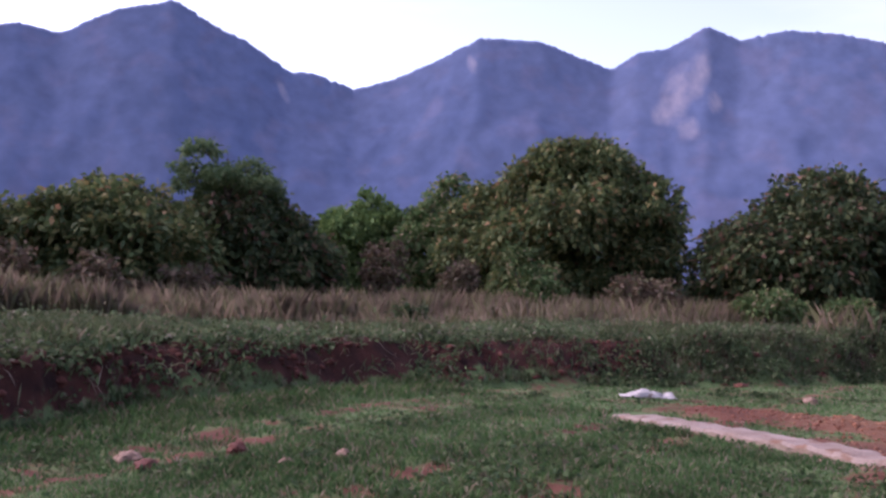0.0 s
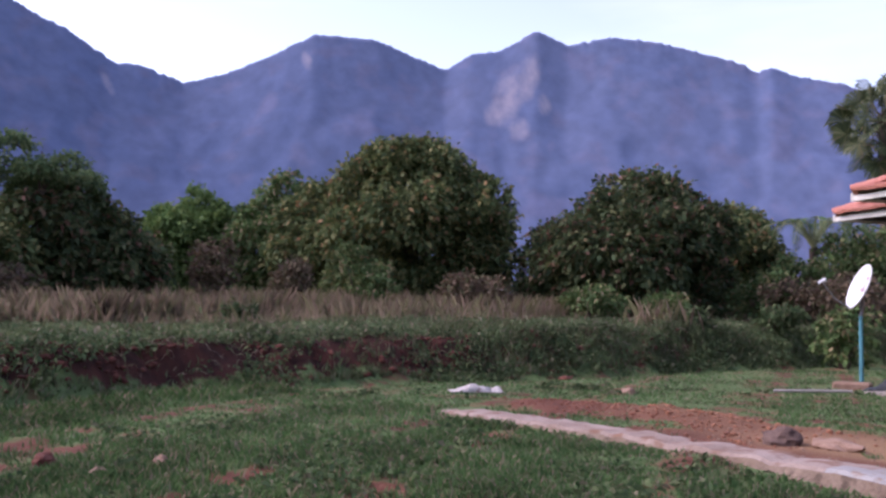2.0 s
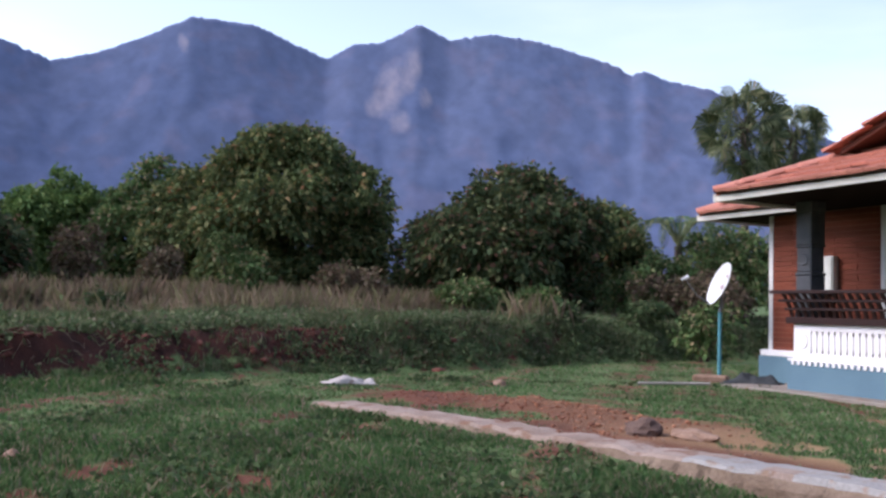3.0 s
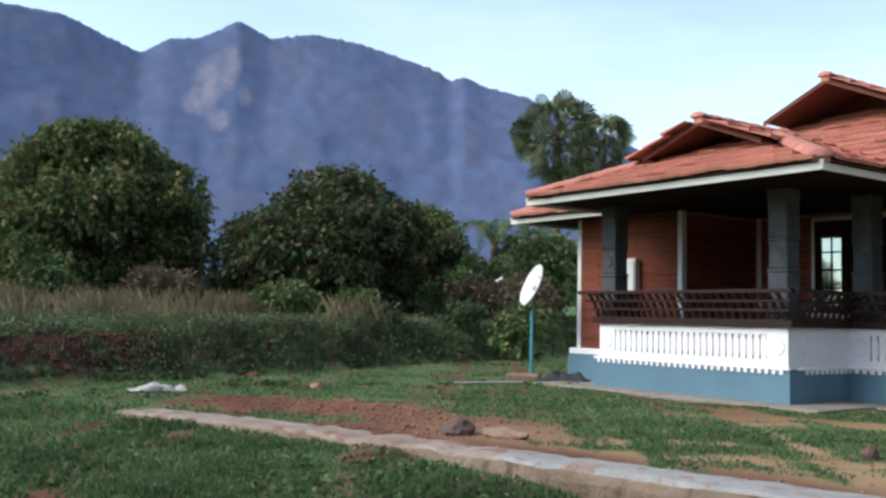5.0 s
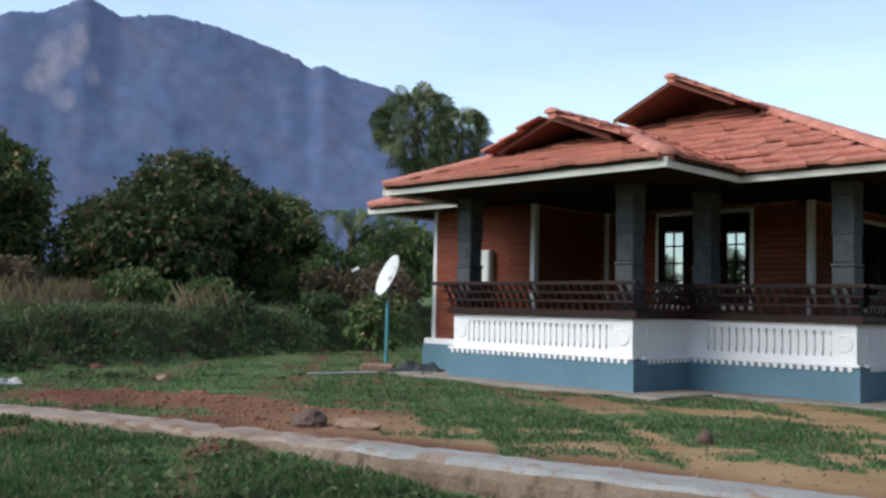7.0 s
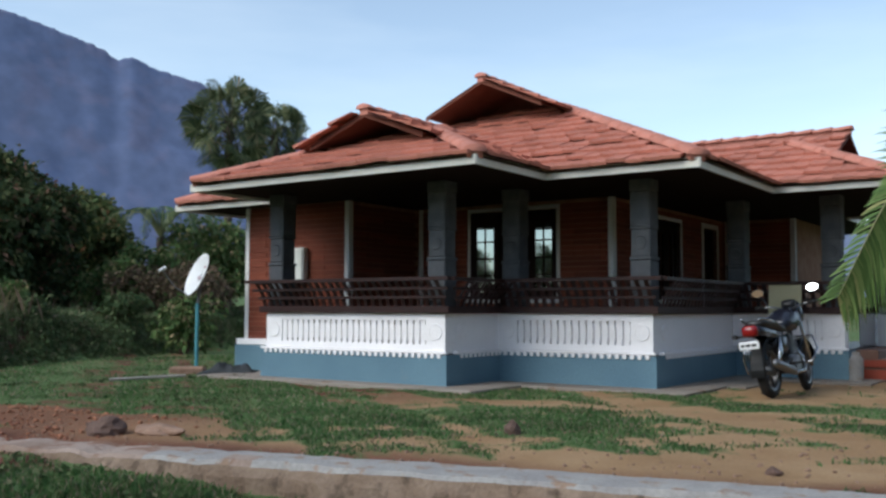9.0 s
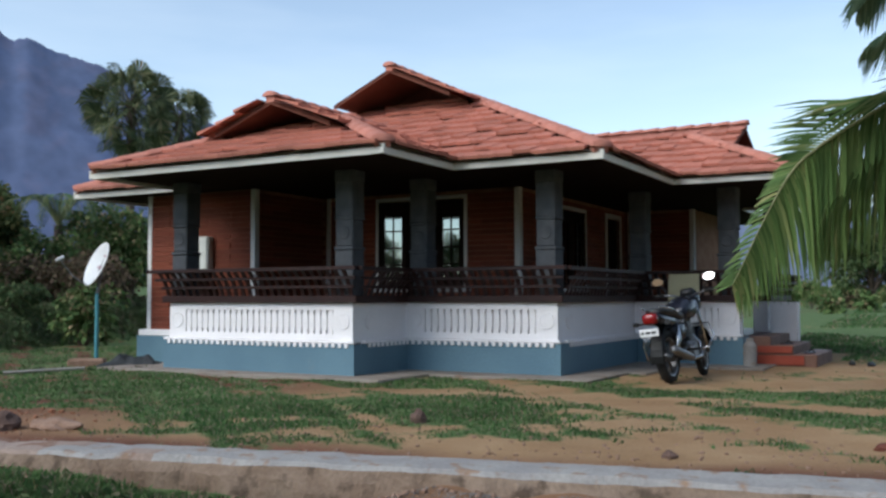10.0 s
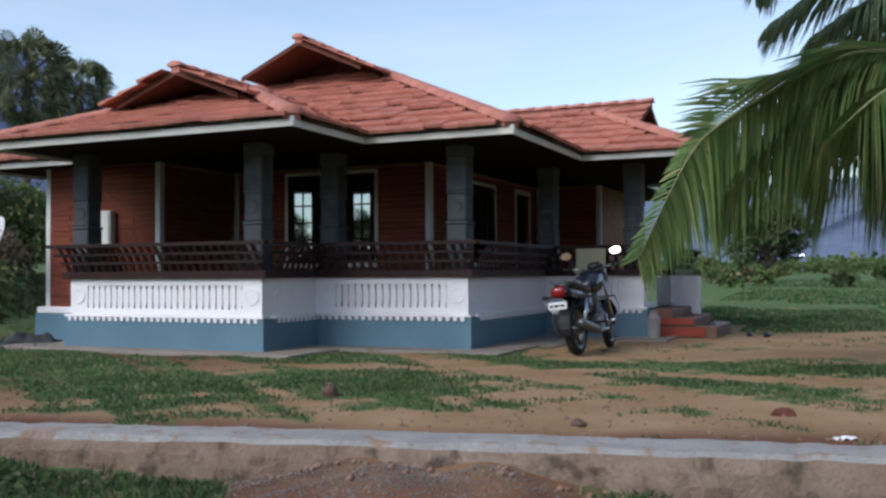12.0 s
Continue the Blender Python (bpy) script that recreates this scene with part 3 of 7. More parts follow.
def sheet(name, pts, mat, parent, thick=0.03):
    """A flat polygon with thickness below it."""
    n = len(pts)
    v = [Vector(p) for p in pts] + [Vector(p) - Vector((0, 0, thick)) for p in pts]
    f = [tuple(range(n)), tuple(range(2 * n - 1, n - 1, -1))] + [(i, (i + 1) % n, n + (i + 1) % n, n + i) for i in range(n)]
    bm = bmesh.new()
    bv = [bm.verts.new(p) for p in v]
    for q in f:
        bm.faces.new([bv[k] for k in q])
    return part(name, bm, mat, parent)


def caps(roof, p0, p1, r=0.085, step=0.30, name="ridge_cap", lap=1.12, flare=0.12):
    """Half-round clay caps, each lapping over the next one down."""
    p0, p1 = Vector(p0), Vector(p1)
    d = p1 - p0
    n = max(1, round(d.length / step))
    q = d.to_track_quat("Y", "Z").to_matrix().to_4x4()
    boxed("mortar_bed", (-r * 0.85, 0.03, -0.075), (r * 0.85, d.length - 0.02, 0.012), M_CAP, roof, m=Matrix.Translation(p0) @ q)
    for k in range(n):
        a = p0 + d * (k / n)
        v, f = [], []
        L = d.length / n * (lap if k < n - 1 else 1.0)
        for j, (y, s) in enumerate(((0, 1 + flare), (0.05, 1.02 + flare), (L, 1 - 0.6 * flare))):
            for g in range(9):
                w = math.pi * g / 8
                v.append((r * 1.25 * s * math.cos(w), y, r * 0.72 * s * math.sin(w) + (0.1 * flare if j < 2 else 0.0)))
        for j in range(2):
            f += [(j * 9 + g, j * 9 + g + 1, j * 9 + g + 10, j * 9 + g + 9) for g in range(8)]
        f.append(tuple(range(8, -1, -1)))
        ob = raw(name, v, f, M_CAP, roof, smooth=True)
        ob.matrix_basis = Matrix.Translation(a) @ q


def zr(h):
    return ZE + TAN * h


def zl(h):
    return ZE + TAN_LEFT * h


def verge(roof, tip, end, depth, name="verge_board"):
    """Tiled edge of a gablet: a thin dark board below a row of cap tiles."""
    tip, end = Vector(tip), Vector(end)
    dv = Vector(depth)
    bm = bmesh.new()
    a, b = tip - Vector((0, 0, 0.03)), end - Vector((0, 0, 0.03))
    q = [a, b, b - Vector((0, 0, 0.05)), a - Vector((0, 0, 0.05))]
    vv = [bm.verts.new(p) for p in q] + [bm.verts.new(p + dv) for p in q]
    for f in ((0, 1, 2, 3), (7, 6, 5, 4), (0, 4, 5, 1), (1, 5, 6, 2), (2, 6, 7, 3), (3, 7, 4, 0)):
        bm.faces.new([vv[k] for k in f])
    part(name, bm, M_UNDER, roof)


roof_left = empty("roof")
roof_left.parent = house
roof_main = empty("roof")
roof_main.parent = house
roof_porch = empty("roof")
roof_porch.parent = house

# front-left roof: ridge runs back from the gablet
L1, R1, F1 = -10.75, -5.89, 9.10
H1 = (R1 - L1) / 2
X1 = (L1 + R1) / 2
# main roof
L2, R2, F2, B2 = -13.10, -3.86, 10.77, 23.0
H2 = (R2 - L2) / 2
X2 = (L2 + R2) / 2
G2, GB2, O2 = 3.80, 3.48, 2.52
PORCH_OUT = 1.16
# porch roof: ridge runs to the right
F3, B3, R3 = 13.82, 18.66, -2.15
H3 = (B3 - F3) / 2
Y3 = (F3 + B3) / 2

# decks below the tiles
d = -0.012
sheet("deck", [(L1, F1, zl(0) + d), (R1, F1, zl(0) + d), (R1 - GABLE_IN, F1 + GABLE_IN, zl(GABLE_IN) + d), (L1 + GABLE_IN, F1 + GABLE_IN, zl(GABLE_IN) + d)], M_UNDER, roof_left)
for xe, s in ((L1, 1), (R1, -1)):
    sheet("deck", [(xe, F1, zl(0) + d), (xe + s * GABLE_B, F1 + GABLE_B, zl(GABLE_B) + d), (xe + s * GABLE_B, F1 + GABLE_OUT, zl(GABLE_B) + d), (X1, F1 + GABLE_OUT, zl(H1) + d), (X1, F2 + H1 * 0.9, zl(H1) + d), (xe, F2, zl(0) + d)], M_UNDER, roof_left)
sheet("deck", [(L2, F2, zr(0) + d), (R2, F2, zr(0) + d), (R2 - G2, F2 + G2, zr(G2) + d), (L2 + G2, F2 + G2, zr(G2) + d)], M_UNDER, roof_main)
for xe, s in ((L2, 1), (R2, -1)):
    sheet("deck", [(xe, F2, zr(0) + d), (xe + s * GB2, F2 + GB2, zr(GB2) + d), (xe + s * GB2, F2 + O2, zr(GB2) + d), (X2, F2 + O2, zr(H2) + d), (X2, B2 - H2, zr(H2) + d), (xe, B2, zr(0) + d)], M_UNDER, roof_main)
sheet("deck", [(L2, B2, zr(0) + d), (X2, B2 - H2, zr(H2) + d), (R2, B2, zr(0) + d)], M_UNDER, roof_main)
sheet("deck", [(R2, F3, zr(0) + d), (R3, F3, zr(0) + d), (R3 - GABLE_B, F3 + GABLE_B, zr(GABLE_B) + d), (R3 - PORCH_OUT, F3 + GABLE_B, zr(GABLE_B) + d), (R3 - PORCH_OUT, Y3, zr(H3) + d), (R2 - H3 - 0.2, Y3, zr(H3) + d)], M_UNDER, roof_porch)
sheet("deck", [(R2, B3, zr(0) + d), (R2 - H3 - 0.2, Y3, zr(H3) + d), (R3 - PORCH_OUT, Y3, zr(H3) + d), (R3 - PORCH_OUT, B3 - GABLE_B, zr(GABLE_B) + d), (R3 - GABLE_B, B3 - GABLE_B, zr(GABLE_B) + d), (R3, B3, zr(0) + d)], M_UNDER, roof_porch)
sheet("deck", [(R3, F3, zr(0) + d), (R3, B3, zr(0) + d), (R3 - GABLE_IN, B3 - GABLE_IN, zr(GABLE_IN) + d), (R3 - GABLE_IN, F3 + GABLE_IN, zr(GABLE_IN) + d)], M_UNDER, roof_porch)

# gablet walls
for roof, pts in ((roof_left, [(L1 + GABLE_IN, F1 + GABLE_IN, zl(GABLE_IN)), (R1 - GABLE_IN, F1 + GABLE_IN, zl(GABLE_IN)), (X1, F1 + GABLE_IN, zl(H1) - 0.03)]),
                  (roof_main, [(L2 + G2, F2 + G2, zr(G2)), (R2 - G2, F2 + G2, zr(G2)), (X2, F2 + G2, zr(H2) - 0.03)]),
                  (roof_porch, [(R3 - GABLE_IN, F3 + GABLE_IN, zr(GABLE_IN)), (R3 - GABLE_IN, B3 - GABLE_IN, zr(GABLE_IN)), (R3 - GABLE_IN, Y3, zr(H3) - 0.03)])):
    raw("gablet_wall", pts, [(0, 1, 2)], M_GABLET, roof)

verge(roof_left, (X1, F1 + GABLE_OUT, zl(H1)), (L1 + GABLE_B, F1 + GABLE_OUT, zl(GABLE_B)), (0, 0.04, 0))
verge(roof_left, (X1, F1 + GABLE_OUT, zl(H1)), (R1 - GABLE_B, F1 + GABLE_OUT, zl(GABLE_B)), (0, 0.04, 0))
verge(roof_main, (X2, F2 + O2, zr(H2)), (L2 + GB2, F2 + O2, zr(GB2)), (0, 0.04, 0))
verge(roof_main, (X2, F2 + O2, zr(H2)), (R2 - GB2, F2 + O2, zr(GB2)), (0, 0.04, 0))
verge(roof_porch, (R3 - PORCH_OUT, Y3, zr(H3)), (R3 - PORCH_OUT, F3 + GABLE_B, zr(GABLE_B)), (-0.04, 0, 0))
verge(roof_porch, (R3 - PORCH_OUT, Y3, zr(H3)), (R3 - PORCH_OUT, B3 - GABLE_B, zr(GABLE_B)), (-0.04, 0, 0))

# ridges and hips
up = Vector((0, 0, 0.02))
caps(roof_left, Vector((X1, F1 + GABLE_OUT - 0.04, zl(H1))) + up, Vector((X1, F2 + H1, zl(H1))) + up)
caps(roof_left, Vector((R1, F1, zl(0))) + up, Vector((R1 - GABLE_IN, F1 + GABLE_IN, zl(GABLE_IN))) + up, 0.112, 0.40, flare=0.03)
caps(roof_left, Vector((L1, F1, zl(0))) + up, Vector((L1 + GABLE_IN, F1 + GABLE_IN, zl(GABLE_IN))) + up, 0.112, 0.40, flare=0.03)
caps(roof_main, Vector((X2, F2 + O2 - 0.04, zr(H2))) + up, Vector((X2, B2 - H2, zr(H2))) + up)
caps(roof_main, Vector((R2, F2, zr(0))) + up, Vector((R2 - G2, F2 + G2, zr(G2))) + up, 0.112, 0.40, flare=0.03)
caps(roof_main, Vector((L2, F2, zr(0))) + up, Vector((L2 + G2, F2 + G2, zr(G2))) + up, 0.112, 0.40, flare=0.03)
caps(roof_porch, Vector((R3 - PORCH_OUT + 0.04, Y3, zr(H3))) + up, Vector((R2 - H3, Y3, zr(H3))) + up)
caps(roof_porch, Vector((R3, F3, zr(0))) + up, Vector((R3 - GABLE_IN, F3 + GABLE_IN, zr(GABLE_IN))) + up, 0.112, 0.40, flare=0.03)

# courses of clay tiles
lay(roof_left, (L1, F1, ZE), (1, 0, 0), (0, 1, 0), GABLE_IN, lambda h: h, lambda h: R1 - L1 - h, True, TAN_LEFT)
lay(roof_left, (R1, F1, ZE), (0, 1, 0), (-1, 0, 0), H1, lambda h: h if h < GABLE_B else GABLE_OUT, lambda h: F2 - F1 + h * 0.88, True, TAN_LEFT, top=0.25)
lay(roof_left, (L1, F1, ZE), (0, 1, 0), (1, 0, 0), H1, lambda h: h if h < GABLE_B else GABLE_OUT, lambda h: F2 - F1 + h * 0.88, False, TAN_LEFT, top=0.25)
lay(roof_main, (L2, F2, ZE), (1, 0, 0), (0, 1, 0), G2, lambda h: R1 - L2 - 1.13 * h if h < H1 * 0.88 else X1 - L2, lambda h: R2 - L2 - h, True)
lay(roof_main, (L2, F2, ZE), (1, 0, 0), (0, 1, 0), G2, lambda h: h, lambda h: L1 - L2 + h if h < H1 else X1 - L2, False)
lay(roof_main, (R2, F2, ZE), (0, 1, 0), (-1, 0, 0), H2, lambda h: h if h < GB2 else O2, lambda h: F3 - F2 + h if h < H3 else B2 - H2 - F2, False, top=0.25)
lay(roof_porch, (R2, F3, ZE), (1, 0, 0), (0, 1, 0), H3, lambda h: -h, lambda h: R3 - R2 - (h if h < GABLE_B else PORCH_OUT), True, top=0.25)
lay(roof_porch, (R3, F3, ZE), (0, 1, 0), (-1, 0, 0), GABLE_IN, lambda h: h, lambda h: B3 - F3 - h, True)

# fascia boards: outline of the eaves
EAVES = [(L2, B2), (L2, F2), (L1, F2), (L1, F1), (R1, F1), (R1, F2), (R2, F2), (R2, F3), (R3, F3), (R3, B3), (R2, B3), (R2, B2)]
for (xa, ya), (xb, yb) in zip(EAVES, EAVES[1:]):
    dx, dy = xb - xa, yb - ya
    ln = math.hypot(dx, dy)
    nx, ny = dy / ln, -dx / ln
    ex, ey = dx / ln * 0.012, dy / ln * 0.012
    bm = bmesh.new()
    q = [(xa - ex, ya - ey), (xb + ex, yb + ey), (xb + ex - nx * 0.03, yb + ey - ny * 0.03), (xa - ex - nx * 0.03, ya - ey - ny * 0.03)]
    lo = [bm.verts.new((x, y, 2.655)) for x, y in q]
    hi = [bm.verts.new((x, y, 2.768)) for x, y in q]
    bm.faces.new(lo)
    bm.faces.new(hi)
    for k in range(4):
        bm.faces.new((lo[k], lo[(k + 1) % 4], hi[(k + 1) % 4], hi[k]))
    part("fascia_board", bm, M_FASCIA, house)

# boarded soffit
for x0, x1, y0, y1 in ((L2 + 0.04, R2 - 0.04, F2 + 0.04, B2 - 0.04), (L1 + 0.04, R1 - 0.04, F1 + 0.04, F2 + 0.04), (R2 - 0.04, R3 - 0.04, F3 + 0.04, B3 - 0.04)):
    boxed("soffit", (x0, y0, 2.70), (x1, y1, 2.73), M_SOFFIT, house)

# plinth: slate blue blocks and floors
PL = ((-12.16, -10.25, 11.3, 22.3), (-10.42, -7.05, 10.2, 11.53), (-10.25, -4.73, 11.53, 14.72), (-10.25, -3.1, 14.72, 19.0), (-10.25, -4.73, 19.0, 22.3))
for x0, x1, y0, y1 in PL:
    boxed("plinth", (x0, y0, -0.3), (x1, y1, 0.39), M_BLUE, house)
    boxed("floor_slab", (x0 + 0.06, y0 + 0.06, 0.39), (x1 - 0.06, y1 - 0.06, 0.41), M_FLOOR, house)
# cement apron round the plinth
for k, (x0, x1, y0, y1) in enumerate(((-11.35, -6.4, 9.78, 11.4), (-7.5, -4.15, 11.0, 13.0), (-6.0, -3.9, 12.5, 14.9), (-4.6, -2.7, 14.15, 15.2))):
    boxed("apron", (x0, y0, -0.3), (x1, y1, -0.008 - 0.004 * k), M_APRON, house, bevel=0.01)

# brick walls
brick_data = bpy.data.meshes.new("brick")
bmb = bmesh.new()
box(bmb, (-0.5, -0.014, -0.5), (0.5, 0.014, 0.5))
bmb.to_mesh(brick_data)
bmb.free()
brick_data.materials.append(M_BRICK)
BL, BH, JT = 0.86, 0.074, 0.009


def brick_wall(x0, y0, x1, y1, z0, z1, out, holes=()):
    """Backing wall with facing bricks on its outer side. holes: (from, to, bottom, top) along the wall."""
    p, q = Vector((x0, y0, 0)), Vector((x1, y1, 0))
    L = (q - p).length
    e = (q - p) / L
    o = Vector((*out, 0))
    bm = bmesh.new()
    # backing in strips round the openings
    cuts = [0.0]
    for a, b, zb, zt in holes:
        cuts += [a, b]
    cuts.append(L)

    def slab(a, b, za, zb):
        if b - a < 0.01 or zb - za < 0.01:
            return
        c = [p + e * a, p + e * b, p + e * b - o * 0.22, p + e * a - o * 0.22]
        lo_ = [bm.verts.new((v.x, v.y, za)) for v in c]
        hi_ = [bm.verts.new((v.x, v.y, zb)) for v in c]
        bm.faces.new(lo_)
        bm.faces.new(hi_)
        for k in range(4):
            bm.faces.new((lo_[k], lo_[(k + 1) % 4], hi_[(k + 1) % 4], hi_[k]))

    for i in range(0, len(cuts), 2):
        slab(cuts[i], cuts[i + 1], z0, z1)
    for a, b, zb, zt in holes:
        slab(a, b, z0, zb)
        slab(a, b, zt, z1)
    wall = part("wall", bm, M_MORTAR, house)
    rot = Matrix((e, -o, Vector((0, 0, 1)))).transposed().to_4x4()
    z, row = z0, 0
    while z + BH <= z1:
        s = -(BL + JT) / 2 if row % 2 else 0.0
        while s < L:
            a, b = max(s, 0.02), min(s + BL, L - 0.02)
            for ha, hb, zb, zt in holes:
                if z + BH > zb and z < zt:
                    if a < hb and b > ha:
                        if a < ha and b <= hb:
                            b = ha
                        elif a >= ha and b > hb:
                            a = hb
                        else:
                            b = a
            if b - a > 0.05:
                br = new("brick", brick_data)
                br.parent = wall
                c = p + e * ((a + b) / 2) + o * 0.006
                br.matrix_basis = Matrix.Translation((c.x, c.y, z + BH / 2)) @ rot @ Matrix.Diagonal((b - a, 1 + random.uniform(-0.15, 0.15), BH, 1))
            s += BL + JT
        z += BH + JT
        row += 1
    return wall


W1, W2, XA, XB = 11.45, 13.25, -9.78, -6.10
brick_wall(-12.0, W1, XA, W1, 0.45, 2.70, (0, -1))
brick_wall(XA, W1, XA, W2, 0.41, 2.70, (1, 0))
brick_wall(XA, W2, XB, W2, 0.41, 2.70, (0, -1), ((1.13, 2.73, 1.15, 2.58),))
brick_wall(XB, W2, XB, 18.3, 0.41, 2.70, (1, 0), ((1.15, 2.75, 1.15, 2.50), (3.90, 4.62, 0.41, 2.5)))
brick_wall(XB, 18.3, -4.75, 18.3, 0.41, 2.70, (0, -1))
boxed("wall", (-12.0, W1, 0.39), (-11.78, 22.0, 2.7), M_MORTAR, house)
boxed("wall", (-4.97, 18.32, 0.39), (-4.75, 22.0, 2.7), M_MORTAR, house)
boxed("wall", (-11.9, 21.8, 0.39), (-4.97, 22.0, 2.7), M_MORTAR, house)
# inner partition, unseen and near-black, added so that rooms behind the panes are dark
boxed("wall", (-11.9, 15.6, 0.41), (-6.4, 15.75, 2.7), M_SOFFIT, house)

# white corner trims and skirting of the raised base
for x0, y0 in ((-12.0, W1), (XA, W1), (XA + 0.13, W2), (XB, W2), (XB + 0.12, 18.3), (-4.75, 18.3)):
    boxed("corner_trim", (x0 - 0.07, y0 - 0.03, 0.41), (x0 + 0.022, y0 + 0.08, 2.70), M_TRIM, house, bevel=0.006)
boxed("base_band", (-12.12, W1 - 0.16, 0.39), (-10.35, W1 + 0.02, 0.49), M_WHITE, house, bevel=0.01)
boxed("base_band", (-12.12, W1 + 0.02, 0.39), (-11.99, 22.0, 0.49), M_WHITE, house, bevel=0.01)


def window(name, p, along, out, width, z0, z1, cols, leafs, ajar=0):
    """A window with white surround, dark leaves and mirror-like panes."""
    w = empty(name)
    w.parent = house
    e, o = Vector((*along, 0)), Vector((*out, 0))
    rot = Matrix((e, -o, Vector((0, 0, 1)))).transposed().to_4x4()
    w.matrix_basis = Matrix.Translation((p[0], p[1], 0)) @ rot
    t = 0.06
    boxed("frame", (-t, -0.03, z0 - t), (0, 0.12, z1 + t), M_TRIM, w, bevel=0.005)
    boxed("frame", (width, -0.03, z0 - t), (width + t, 0.12, z1 + t), M_TRIM, w, bevel=0.005)
    boxed("frame", (0, -0.03, z1), (width, 0.12, z1 + t), M_TRIM, w, bevel=0.005)
    boxed("sill", (-0.12, -0.07, z0 - t), (width + 0.12, 0.12, z0), M_TRIM, w, bevel=0.005)
    lw = width / leafs
    for k in range(leafs):
        x = k * lw
        bm = bmesh.new()
        st = 0.112
        box(bm, (x + 0.008, 0.03, z0 + 0.01), (x + st, 0.075, z1 - 0.01))
        box(bm, (x + lw - st, 0.03, z0 + 0.01), (x + lw - 0.008, 0.075, z1 - 0.01))
        box(bm, (x + st, 0.03, z1 - st - 0.1), (x + lw - st, 0.075, z1 - 0.01))
        box(bm, (x + st, 0.03, z0 + 0.01), (x + lw - st, 0.075, z0 + st))
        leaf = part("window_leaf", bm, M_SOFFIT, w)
        if ajar and k == 0:
            leaf.matrix_basis = Matrix.Translation((x + lw, 0.05, 0)) @ Matrix.Rotation(radians(ajar), 4, "Z") @ Matrix.Translation((-x - lw, -0.05, 0))
        px0, px1, pz0, pz1 = x + st, x + lw - st, z0 + st, z1 - st - 0.1
        nz = 4
        for i in range(cols):
            for j in range(nz):
                a, b = px0 + (px1 - px0) * i / cols, px0 + (px1 - px0) * (i + 1) / cols
                c, g = pz0 + (pz1 - pz0) * j / nz, pz0 + (pz1 - pz0) * (j + 1) / nz
                bm = bmesh.new()
                box(bm, (a + 0.010, 0.050, c + 0.010), (b - 0.010, 0.056, g - 0.010))
                part("pane", bm, M_GLASS, leaf)
        bm = bmesh.new()
        for i in range(1, cols):
            a = px0 + (px1 - px0) * i / cols
            box(bm, (a - 0.012, 0.040, pz0), (a + 0.012, 0.065, pz1))
        for j in range(1, nz):
            c = pz0 + (pz1 - pz0) * j / nz
            box(bm, (px0, 0.041, c - 0.012), (px1, 0.064, c + 0.012))
        part("glazing_grid", bm, M_SOFFIT, leaf)


window("window", (XA + 1.13, W2), (1, 0), (0, -1), 1.60, 1.15, 2.58, 2, 3, 10)
window("window", (XB, W2 + 1.15), (0, 1), (1, 0), 1.60, 1.15, 2.50, 2, 3)
door = empty("door")
door.parent = house
bm = bmesh.new()
box(bm, (XB - 0.10, W2 + 3.90, 0.41), (XB - 0.05, W2 + 4.62, 2.5))
for z0, z1 in ((0.6, 1.35), (1.5, 2.35)):
    for ya in (3.97, 4.30):
        box(bm, (XB - 0.05, W2 + ya, z0), (XB - 0.03, W2 + ya + 0.25, z1), 0.01)
part("door_leaf", bm, M_SOFFIT, door)
for ya, yb, z0, z1 in ((3.81, 3.90, 0.41, 2.59), (4.62, 4.71, 0.41, 2.59), (3.90, 4.62, 2.5, 2.59)):
    boxed("door_frame", (XB - 0.06, W2 + ya, z0), (XB + 0.035, W2 + yb, z1), M_TRIM, door, bevel=0.005)

# verandah parapets and leaning wooden seat-backs
baluster_data = None


